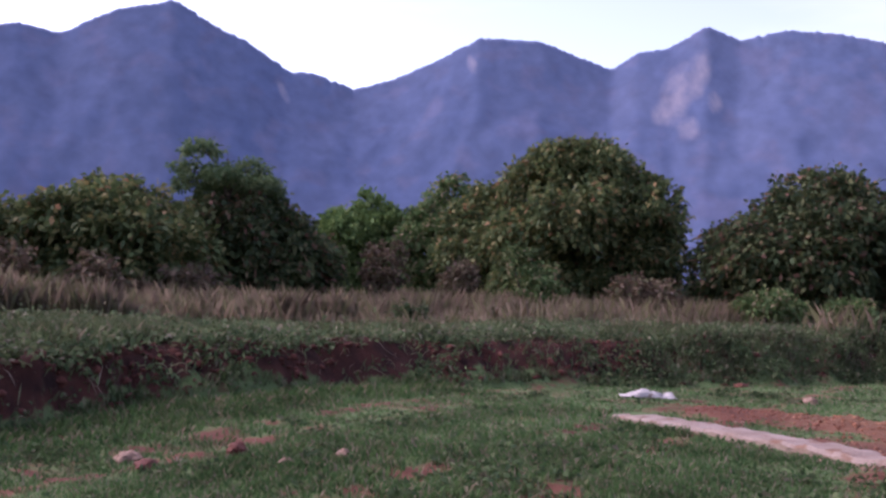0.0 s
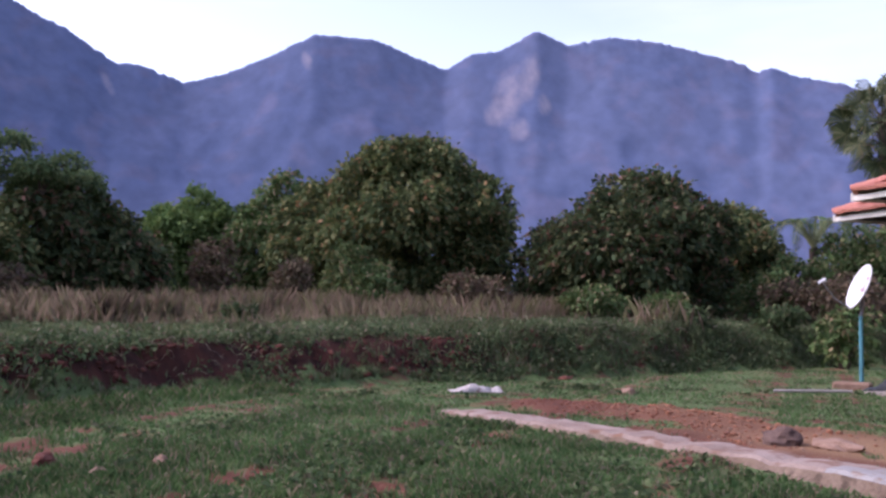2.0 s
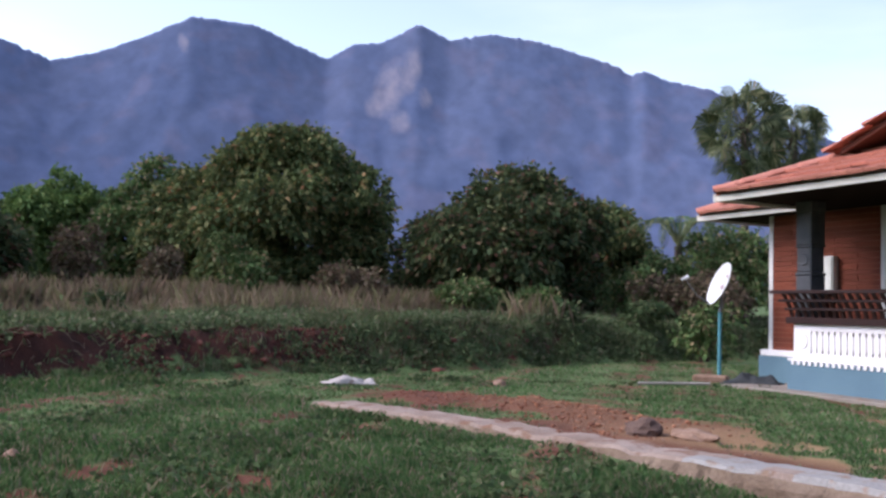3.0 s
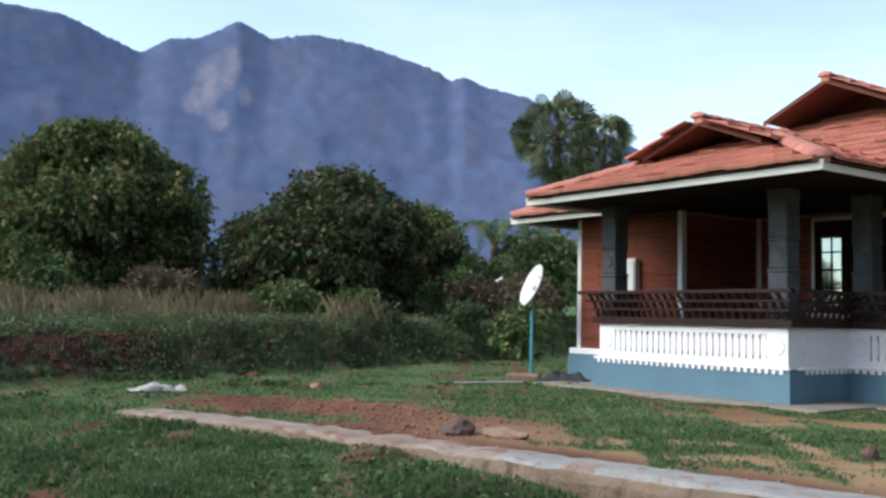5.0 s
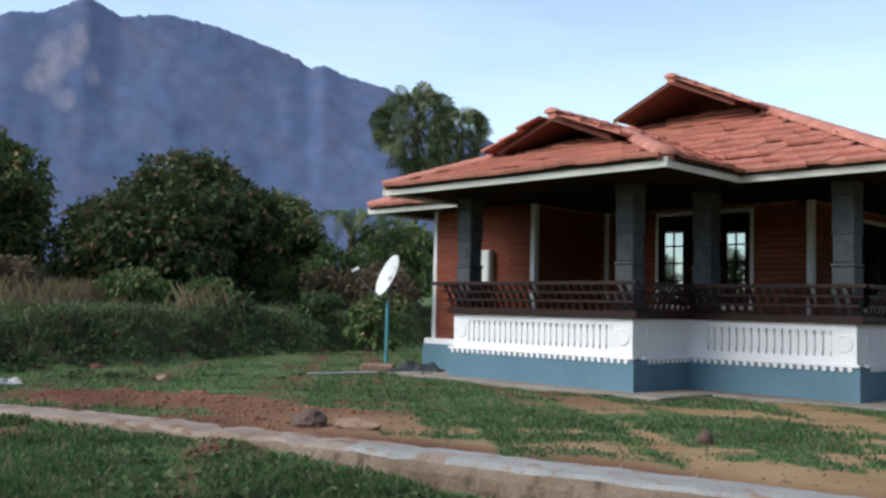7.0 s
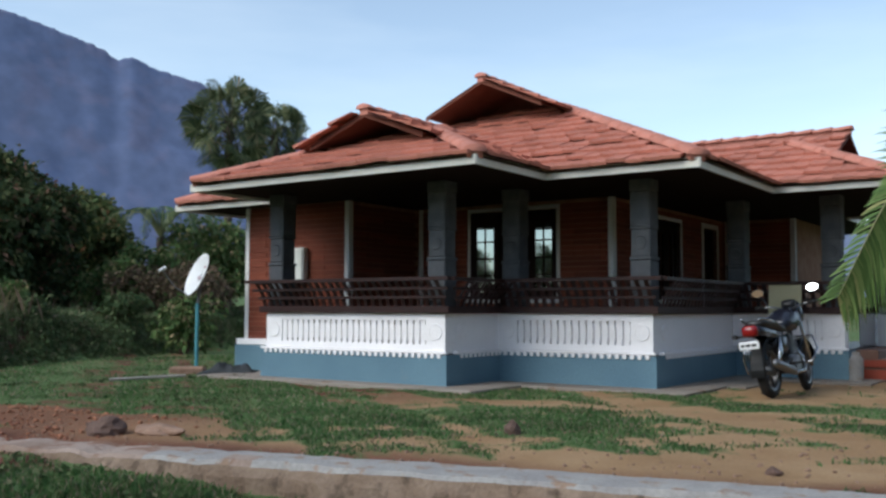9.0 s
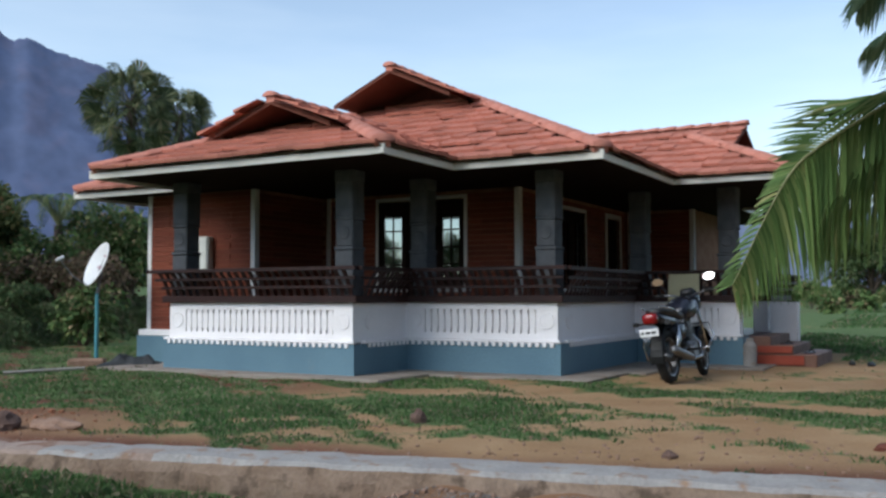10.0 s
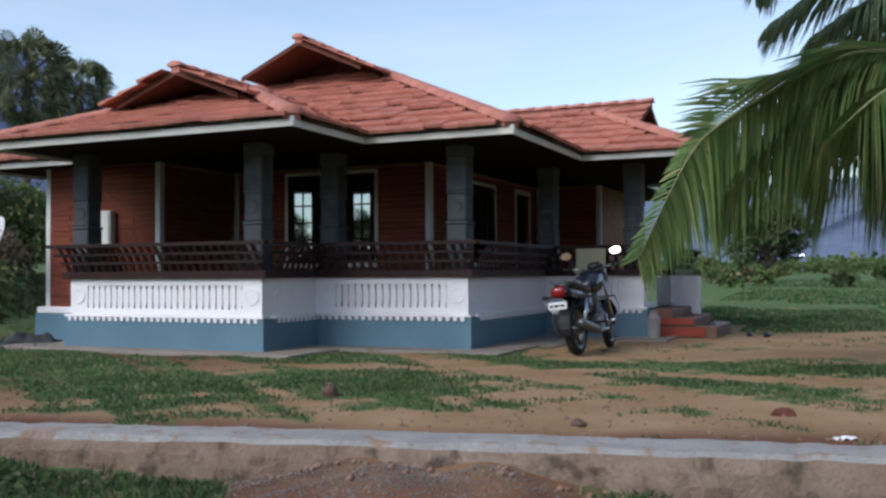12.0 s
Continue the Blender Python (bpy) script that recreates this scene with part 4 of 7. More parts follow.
def run(p, q, out, panel=True, end0=0.0, end1=0.0, dz=0.0, butt=0.0):
    """One straight stretch of parapet with its railing, from p to q. end0, end1: how far the leaning rail is carried past each end."""
    global baluster_data
    p, q, o = Vector((*p, dz)), Vector((*q, dz)), Vector((*out, 0))
    e = (q - p).normalized()
    p = p + e * butt
    L = (q - p).length
    m = Matrix.Translation(p) @ Matrix((e, -o, Vector((0, 0, 1)))).transposed().to_4x4()
    par = empty("parapet")
    par.parent = house
    par.matrix_basis = m
    T = 0.24
    bm = bmesh.new()
    if panel:
        s0, s1, zb, zt = 0.31, L - 0.31, 0.52, 0.84
        bm.free()
        boxed("parapet_core", (0, 0.06, 0.39), (L, T, 0.93), M_WHITE, par)
        boxed("pier", (0, 0.0, 0.39), (s0, 0.06, 0.93), M_WHITE, par)
        boxed("pier", (s1, 0.0, 0.39), (L, 0.06, 0.93), M_WHITE, par)
        boxed("bottom_rail", (s0, 0.0, 0.39), (s1, 0.06, zb), M_WHITE, par)
        boxed("top_rail", (s0, 0.0, zt), (s1, 0.06, 0.93), M_WHITE, par)
        if baluster_data is None:
            b2 = bmesh.new()
            half = [(0.036, 0.0), (0.036, 0.02), (0.026, 0.035), (0.036, 0.055), (0.043, 0.075), (0.043, 0.245), (0.036, 0.265), (0.026, 0.285), (0.036, 0.30), (0.036, 0.32)]
            edge = [(w, z) for w, z in half] + [(-w, z) for w, z in half[::-1]]
            fr_ = [b2.verts.new((w, -0.033, z)) for w, z in edge]
            bk_ = [b2.verts.new((w, 0.02, z)) for w, z in edge]
            b2.faces.new(fr_)
            for i in range(len(edge)):
                j = (i + 1) % len(edge)
                b2.faces.new((fr_[j], fr_[i], bk_[i], bk_[j]))
            baluster_data = bpy.data.meshes.new("baluster")
            b2.to_mesh(baluster_data)
            b2.free()
            baluster_data.materials.append(M_WHITE)
        n = max(2, round((s1 - s0) / 0.105))
        for k in range(n):
            b = new("baluster", baluster_data)
            b.parent = par
            b.location = (s0 + (s1 - s0) * (k + 0.5) / n, 0.045, zb)
    else:
        box(bm, (0, 0.0, 0.39), (L, T, 0.93))
        part("parapet_wall", bm, M_WHITE, par)
    # round medallions by the corners
    for s in ((0.155, L - 0.155) if panel else (0.155,)):
        if L > 0.8:
            bm = bmesh.new()
            lathe(bm, [(0.0, 0.010), (0.085, 0.009), (0.092, 0.014), (0.108, 0.012), (0.112, 0.0)], 20, Matrix.Translation((s, 0, 0.69)) @ Matrix.Rotation(math.pi / 2, 4, "X"))
            part("medallion", bm, M_WHITE, par)
    boxed("base_moulding", (-0.06, -0.075, 0.402), (L + 0.06, -0.001, 0.438), M_WHITE, par, bevel=0.008)
    n = round(L / 0.105)
    td = tooth_data()
    for k in range(n):
        t = new("tooth", td)
        t.parent = par
        t.location = ((k + 0.5) * L / n, -0.062, 0.380)
    # railing
    rail = empty("seat_back_railing")
    rail.parent = house
    rail.matrix_basis = m
    lean = 0.20
    boxed("seat_beam", (-0.04 - end0 * 0.3, -0.07, 0.935), (L + 0.04 + end1 * 0.3, 0.34, 1.03), M_WOOD, rail, bevel=0.008)
    for z, h, w in ((1.145, 0.038, 0.03), (1.262, 0.038, 0.03), (1.385, 0.05, 0.08)):
        y = -0.03 - lean * (z - 1.03) / 0.36
        g = (z - 1.03) / 0.36
        boxed("rail", (-0.02 - end0 * g, y - w / 2, z - h / 2), (L + 0.02 + end1 * g, y + w / 2, z + h / 2), M_WOOD, rail, bevel=0.004)
    n = round(L / 0.132)
    sd = slat_data()
    for k in range(n + 1):
        t = new("slat", sd)
        t.parent = rail
        t.location = (k * L / n, 0, 0)


@functools.lru_cache(None)
def tooth_data():
    bm = bmesh.new()
    box(bm, (-0.028, -0.016, -0.030), (0.028, 0.016, 0.026), 0.004)
    me = bpy.data.meshes.new("tooth")
    bm.to_mesh(me)
    bm.free()
    me.materials.append(M_WHITE)
    return me


@functools.lru_cache(None)
def slat_data():
    """One S-curved seat-back slat."""
    me = bpy.data.meshes.new("slat")
    v, f = [], []
    N = 7
    for k in range(N):
        g = k / (N - 1)
        z = 1.02 + 0.35 * g
        y = -0.03 - 0.20 * g + 0.035 * math.sin(g * math.pi)
        for dx, dy in ((-0.029, -0.011), (0.029, -0.011), (0.029, 0.011), (-0.029, 0.011)):
            v.append((dx, y + dy, z))
    for k in range(N - 1):
        for j in range(4):
            f.append((k * 4 + j, k * 4 + (j + 1) % 4, k * 4 + 4 + (j + 1) % 4, k * 4 + 4 + j))
    me.from_pydata(v, [], f)
    me.materials.append(M_WOOD)
    return me


run((-10.36, 11.3), (-10.36, 10.50), (-1, 0), False, 0, 0.2, -0.003)
run((-10.36, 10.26), (-7.11, 10.26), (0, -1), True, 0.2, 0.2)
run((-7.11, 10.26), (-7.11, 11.58), (1, 0), False, 0.4, -0.2, -0.003, 0.24)
run((-7.11, 11.58), (-4.79, 11.58), (0, -1), True, -0.2, 0.2)
run((-4.79, 11.58), (-4.79, 14.78), (1, 0), False, 0.4, -0.2, -0.003, 0.24)
run((-4.79, 14.78), (-3.16, 14.78), (0, -1), True, -0.2, 0.2)
run((-3.16, 17.0), (-3.16, 18.9), (1, 0), False, 0.0, 0.2, -0.003)


def pillar(x, y):
    p = empty("pillar")
    p.parent = house
    p.location = (x, y, 0)
    w = 0.142
    boxed("pillar_base", (-w - 0.012, -w - 0.012, 0.93), (w + 0.012, w + 0.012, 1.10), M_STONE, p, bevel=0.012)
    boxed("pillar_shaft", (-w, -w, 1.10), (w, w, 1.63), M_STONE, p, bevel=0.012)
    boxed("pillar_band", (-w - 0.012, -w - 0.012, 1.63), (w + 0.012, w + 0.012, 1.68), M_STONE, p, bevel=0.012)
    boxed("pillar_shaft", (-w + 0.008, -w + 0.008, 1.68), (w - 0.008, w - 0.008, 2.04), M_STONE, p, bevel=0.015)
    boxed("pillar_band", (-w - 0.008, -w - 0.008, 2.04), (w + 0.008, w + 0.008, 2.08), M_STONE, p, bevel=0.012)
    boxed("pillar_shaft", (-w, -w, 2.08), (w, w, 2.54), M_STONE, p, bevel=0.012)
    boxed("pillar_capital", (-w - 0.008, -w - 0.008, 2.54), (w + 0.008, w + 0.008, 2.70), M_STONE, p, bevel=0.012)
    bm = bmesh.new()
    lathe(bm, [(0, 0.010), (0.06, 0.009), (0.075, 0.013), (0.09, 0.0)], 16, Matrix.Translation((0, -w + 0.008, 1.86)) @ Matrix.Rotation(math.pi / 2, 4, "X"))
    part("pillar_medallion", bm, M_STONE, p)


for x, y in ((-10.21, 10.42), (-7.30, 10.46), (-6.95, 11.8), (-4.98, 11.78), (-4.75, 14.98), (-3.34, 14.98), (-3.34, 18.6)):
    pillar(x, y)

# meter box on the front wall
meter = empty("meter_box")
meter.parent = house
boxed("box_body", (-11.00, W1 - 0.16, 1.42), (-10.61, W1 - 0.03, 1.98), M_METER, meter, bevel=0.015)
boxed("box_door", (-10.98, W1 - 0.172, 1.45), (-10.63, W1 - 0.16, 1.95), M_METER, meter, bevel=0.005)
boxed("meter_window", (-10.92, W1 - 0.178, 1.78), (-10.80, W1 - 0.172, 1.90), M_BLACK, meter)

# entrance steps on the porch's side
steps = empty("entrance_steps", "red-brown cement steps with bright red painted ends", "steps")
for k, (x1, z1) in enumerate(((-2.78, 0.40), (-2.45, 0.27), (-2.12, 0.14))):
    boxed("step", (-3.095 if k == 0 else x1 - 0.33, 15.15, -0.2), (x1, 16.85, z1), M_STEP, steps, bevel=0.012)
boxed("riser_end", (-3.05, 15.125, 0.155), (-2.47, 15.149, 0.255), M_STEPRED, steps)
boxed("riser_end", (-3.05, 15.125, -0.02), (-2.30, 15.149, 0.115), M_STEPRED, steps)
boxed("cheek_wall", (-3.095, 16.86, -0.2), (-2.65, 17.1, 0.92), M_WHITE, steps, bevel=0.01)

# ---------- plants ----------
def leaf_arrays(c, d, length, width, droop, g):
    """Diamond leaves: base c, direction d (n,3)."""
    n = len(c)
    d = d / np.linalg.norm(d, axis=1, keepdims=True)
    r = g.normal(size=(n, 3))
    s = np.cross(d, r)
    s /= np.linalg.norm(s, axis=1, keepdims=True) + 1e-9
    L = (length * g.uniform(0.7, 1.3, n))[:, None]
    w = (width * g.uniform(0.7, 1.3, n))[:, None]
    mid = c + d * L * 0.5
    tip = c + d * L - np.array([0, 0, 1]) * L * droop
    v = np.stack([c, mid + s * w, tip, mid - s * w], 1).reshape(-1, 3)
    f = np.arange(n * 4).reshape(-1, 4)
    return v, f


def mesh_np(name, v, f, mat, parent=None):
    me = bpy.data.meshes.new(name)
    me.vertices.add(len(v))
    me.vertices.foreach_set("co", np.ascontiguousarray(v, np.float32).ravel())
    k = f.shape[1]
    me.loops.add(f.size)
    me.loops.foreach_set("vertex_index", np.ascontiguousarray(f, np.int32).ravel())
    me.polygons.add(len(f))
    me.polygons.foreach_set("loop_start", np.arange(0, f.size, k, dtype=np.int32))
    me.update(calc_edges=True)
    me.materials.append(mat)
    ob = new(name, me)
    if parent:
        ob.parent = parent
    return ob


def polar(yaw, dist, z=None):
    a = radians(yaw)
    x, y = -math.sin(a) * dist, math.cos(a) * dist
    return Vector((x, y, float(ground_z(x, y)) if z is None else z))


def crown(name, lobes, per, mat, parent, seed, leaf=(0.22, 0.05), bunch=14, droop=0.25, inner=0.35):
    """Bunches of leaves over the skins of overlapping lobes (centre, radii)."""
    g = np.random.default_rng(seed)
    cs, ds = [], []
    for c, r in lobes:
        area = (r[0] * r[1] + r[0] * r[2] + r[1] * r[2]) / 3
        n = max(8, int(per * area))
        u = g.normal(size=(n, 3))
        u /= np.linalg.norm(u, axis=1, keepdims=True)
        u[:, 2] = np.where(u[:, 2] < -0.55, -u[:, 2], u[:, 2])
        k = g.uniform(0.84, 1.1, n)
        k[g.uniform(size=n) < inner] *= 0.7
        p = np.array(c) + u * np.array(r) * k[:, None]
        cc = np.repeat(p, bunch, 0) + g.normal(size=(n * bunch, 3)) * leaf[0] * 0.45
        dd = np.repeat(u, bunch, 0) * 0.7 + g.normal(size=(n * bunch, 3)) * 0.7
        dd[:, 2] -= 0.15
        cs.append(cc)
        ds.append(dd)
    v, f = leaf_arrays(np.concatenate(cs), np.concatenate(ds), leaf[0], leaf[1], droop, g)
    return mesh_np(name, v, f, mat, parent)


def broad_tree(name, base, height, width, seed, mat, label, clear=0.8, per=105, leaf=(0.21, 0.058), lobes_n=22, squash=1.0):
    g = np.random.default_rng(seed)
    t = empty(name, label, "tree", loc=base)
    bm = bmesh.new()
    top = height * 0.55
    tube(bm, [(0, 0, -0.2), (0.05, 0.03, clear * 0.6), (-0.04, 0.06, clear), (0.05, 0, top)], [0.24, 0.19, 0.17, 0.05], 9)
    part("trunk", bm, M_BARK, t)
    lobes = [((0, 0, clear + (height - clear) * 0.5), (width * 0.33, width * 0.33, (height - clear) * 0.42))]
    for k in range(lobes_n):
        a = 2 * math.pi * k / lobes_n * 2.4 + g.uniform(-0.4, 0.4)
        e = g.uniform(-0.85, 1.0)
        q = math.sqrt(max(0.05, 1 - (max(e, 0)) ** 2))
        rr = width * 0.5 * g.uniform(0.20, 0.42)
        c = (math.cos(a) * q * (width / 2 - rr * 0.8), math.sin(a) * q * (width / 2 - rr * 0.8) * squash, clear + (height - clear) * (0.46 + 0.5 * e) - (rr * 0.7 if e > 0 else -rr * 0.5))
        lobes.append((c, (rr, rr, rr * g.uniform(0.7, 0.95))))
        if k % 3 == 0:
            bm = bmesh.new()
            tube(bm, [(0, 0, clear * 0.9), (c[0] * 0.5, c[1] * 0.5, (clear + c[2]) / 2), c], [0.11, 0.07, 0.025], 7)
            part("limb", bm, M_BARK, t)
    if clear < 0.7:                     # low boughs that hang down to the grass
        for k in range(12):
            a = k * 0.5236 + g.uniform(-0.2, 0.2)
            rr = width * g.uniform(0.13, 0.19)
            q = width * g.uniform(0.22, 0.36)
            lobes.append(((math.cos(a) * q, math.sin(a) * q, g.uniform(0.5, 0.85) * rr + 0.15), (rr, rr, rr * 0.9)))
    crown("crown", lobes, per, mat, t, seed + 1, leaf)
    return t


def shrub(name, base, height, width, seed, mat, label, category="bush", leaf=(0.15, 0.04), per=110, bunch=10):
    g = np.random.default_rng(seed)
    t = empty(name, label, category, loc=base)
    lobes = []
    bm = bmesh.new()
    for k in range(7):
        a, q = g.uniform(0, 6.28), g.uniform(0, 0.34) * width
        r = width * g.uniform(0.16, 0.3)
        z = height * g.uniform(0.3, 0.85)
        c = (math.cos(a) * q, math.sin(a) * q, z)
        lobes.append((c, (r, r, min(z, height * 0.35))))
        tube(bm, [(c[0] * 0.1, c[1] * 0.1, -0.1), (c[0] * 0.6, c[1] * 0.6, z * 0.5), c], [0.03, 0.02, 0.008], 5)
    part("stem", bm, M_BARK, t)
    crown("foliage", lobes, per, mat, t, seed + 5, leaf, bunch)
    return t


def at(yaw, dist):
    p = polar(yaw, dist)
    return (p.x, p.y, p.z)


def tall(yaw, dist, el):
    """Height of a thing on the ground there whose top stands el degrees over the eye's level."""
    return 1.0 + dist * math.tan(radians(el)) - polar(yaw, dist).z


MG = "dense dark green mango tree in the dry grass"
broad_tree("mango_tree", at(74.7, 31), tall(74.7, 31, 10.5), 6.6, 11, G_MANGO, "large round mango tree with yellowish leaf tips", 0.5, lobes_n=26)
broad_tree("mango_tree", at(79.8, 33), tall(79.8, 33, 7.9), 4.0, 15, G_MANGO, MG, 0.5)
broad_tree("mango_tree", at(61.4, 28), tall(61.4, 28, 9.0), 5.4, 21, G_MANGORED, "round mango tree with reddish new leaves", 0.3, lobes_n=24)
broad_tree("mango_tree", at(65.4, 29), tall(65.4, 29, 6.2), 2.8, 23, G_MANGORED, MG, 0.3)
broad_tree("mango_tree", at(55.8, 32), tall(55.8, 32, 7.0), 3.4, 25, G_MANGO, MG, 0.4)
broad_tree("mango_tree", at(102.0, 24), tall(102.0, 24, 7.3), 4.4, 31, G_MANGO, MG, 0.2)
broad_tree("mango_tree", at(107.8, 25), tall(107.8, 25, 5.8), 3.8, 33, G_MANGO, MG, 0.2)
broad_tree("mango_tree", at(95.5, 26), tall(95.5, 26, 7.3), 4.2, 35, G_MANGORED, MG, 0.2)
broad_tree("mango_tree", at(92.3, 27), tall(92.3, 27, 5.6), 3.0, 37, G_MANGORED, MG, 0.2)
broad_tree("tree", at(87.2, 36), tall(87.2, 36, 7.2), 3.6, 41, G_BRIGHT, "bright green leafy tree behind the mango trees", 0.3)
broad_tree("tree", at(89.2, 35), tall(89.2, 35, 6.3), 3.0, 43, G_BRIGHT, "bright green leafy tree behind the mango trees", 0.3)
broad_tree("tree", at(83.8, 35), tall(83.8, 35, 6.7), 3.4, 45, G_BUSH, "olive green leafy tree among the mango trees", 0.3)
broad_tree("tree", at(82.3, 36), tall(82.3, 36, 8.6), 2.6, 47, G_BUSH, "slender light green tree with a pointed crown", 0.4, 50)
broad_tree("mango_tree", at(113.5, 26), tall(113.5, 26, 6.3), 4.4, 51, G_MANGO, MG, 0.2)


for k, (tx, ty, th) in enumerate(((-25.9, -20, 3.7), (-30.5, -24, 3.4), (-17.5, -22, 3.8), (-12.5, -25, 4.4))):
    broad_tree("tree", (tx, ty, float(ground_z(tx, ty))), th, 3.2 + 0.3 * k, 55 + 2 * k, G_MANGO, "leafy tree mirrored in the window panes", 0.6, 30)


def flat_top_tree(base, height, seed):
    g = np.random.default_rng(seed)
    t = empty("feathery_tree", "tall open tree with feathery layered foliage", "tree", loc=base)
    bm = bmesh.new()
    tube(bm, [(0, 0, -0.2), (0.1, 0, height * 0.5), (0, 0.1, height * 0.78), (0.05, 0, height * 0.93)], [0.14, 0.1, 0.07, 0.02], 8)
    part("trunk", bm, M_BARK, t)
    lobes = []
    for k in range(11):
        a = k * 2.4
        z = height * g.uniform(0.72, 0.96)
        q = g.uniform(0.3, 1.05)
        c = (math.cos(a) * q, math.sin(a) * q, z)
        lobes.append((c, (g.uniform(0.3, 0.55), g.uniform(0.3, 0.55), 0.16)))
        bm = bmesh.new()
        tube(bm, [(0.03, 0.03, z - 0.7), (c[0] * 0.6, c[1] * 0.6, z - 0.15), c], [0.04, 0.025, 0.01], 6)
        part("limb", bm, M_BARK, t)
    crown("crown", lobes, 330, G_FEATHER, t, seed + 1, (0.14, 0.03), 14)


flat_top_tree(at(96.1, 25), tall(96.1, 25, 9.3), 61)


def fan_palm(base, height, r, seed, label):
    """Palmyra palm: a stout trunk and a round head of stiff fans."""
    g = np.random.default_rng(seed)
    t = empty("palmyra_palm", label, "palm tree", loc=base)
    bm = bmesh.new()
    tube(bm, [(0, 0, -0.3), (0.05, 0, height * 0.4), (0, 0.05, height - r)], [0.28, 0.2, 0.19], 10)
    part("trunk", bm, M_BARK, t)
    hub = Vector((0, 0, height - r))
    verts, faces = [], []
    N = 46
    for k in range(N):
        el = math.asin(max(-1.0, min(1.0, 1 - 2 * (k + 0.5) / N + g.uniform(-0.05, 0.05))))
        a = k * 2.39996 + g.uniform(-0.25, 0.25)
        d = Vector((math.cos(a) * math.cos(el), math.sin(a) * math.cos(el), math.sin(el) * (1.0 if el > 0 else 1.3)))
        stem = r * g.uniform(0.56, 0.70)
        p = hub + d * stem
        d.normalize()
        side = d.cross(Vector((g.normal(), g.normal(), g.normal() * 0.5))).normalized()
        nrm = d.cross(side)
        fr = r * g.uniform(0.30, 0.38)
        b = len(verts)
        verts += [hub + side * 0.05, hub - side * 0.05, p - side * 0.03, p + side * 0.03]
        faces.append((b, b + 1, b + 2, b + 3))
        n = 24
        for i in range(n):
            th = (i / (n - 1) - 0.5) * 4.6
            cup = nrm * (0.22 * fr * math.cos(th))
            fold = nrm * (0.05 * fr * (1 if i % 2 else -1))
            b = len(verts)
            u, u1, u2 = (d * math.cos(q) + side * math.sin(q) for q in (th, th - 0.105, th + 0.105))
            tip = p + u * fr * g.uniform(0.9, 1.1) + cup - Vector((0, 0, g.uniform(0.1, 0.3) * fr))
            verts += [p, p + u1 * fr * 0.7 + fold, tip, p + u2 * fr * 0.7 + fold]
            faces.append((b, b + 1, b + 2, b + 3))
    mesh_np("crown", np.array([tuple(v) for v in verts]), np.array(faces), G_PALMYRA, t)
    # old brown leaf bases
    for k in range(26):
        a = k * 2.4
        z = height - r * (0.7 + 0.03 * k)
        bm = bmesh.new()
        rod(bm, (math.cos(a) * 0.12, math.sin(a) * 0.12, z - 0.3), (math.cos(a) * 0.42, math.sin(a) * 0.42, z), 0.05, 0.02, 5)
        part("leaf_base", bm, M_BARK, t)


fan_palm(at(47.65, 46), tall(47.65, 46, 13.75), 2.35, 71, "tall palmyra palm with a round head of fans")
fan_palm(at(45.0, 50), tall(45.0, 50, 12.5), 2.05, 73, "palmyra palm with a round dark head of fans")


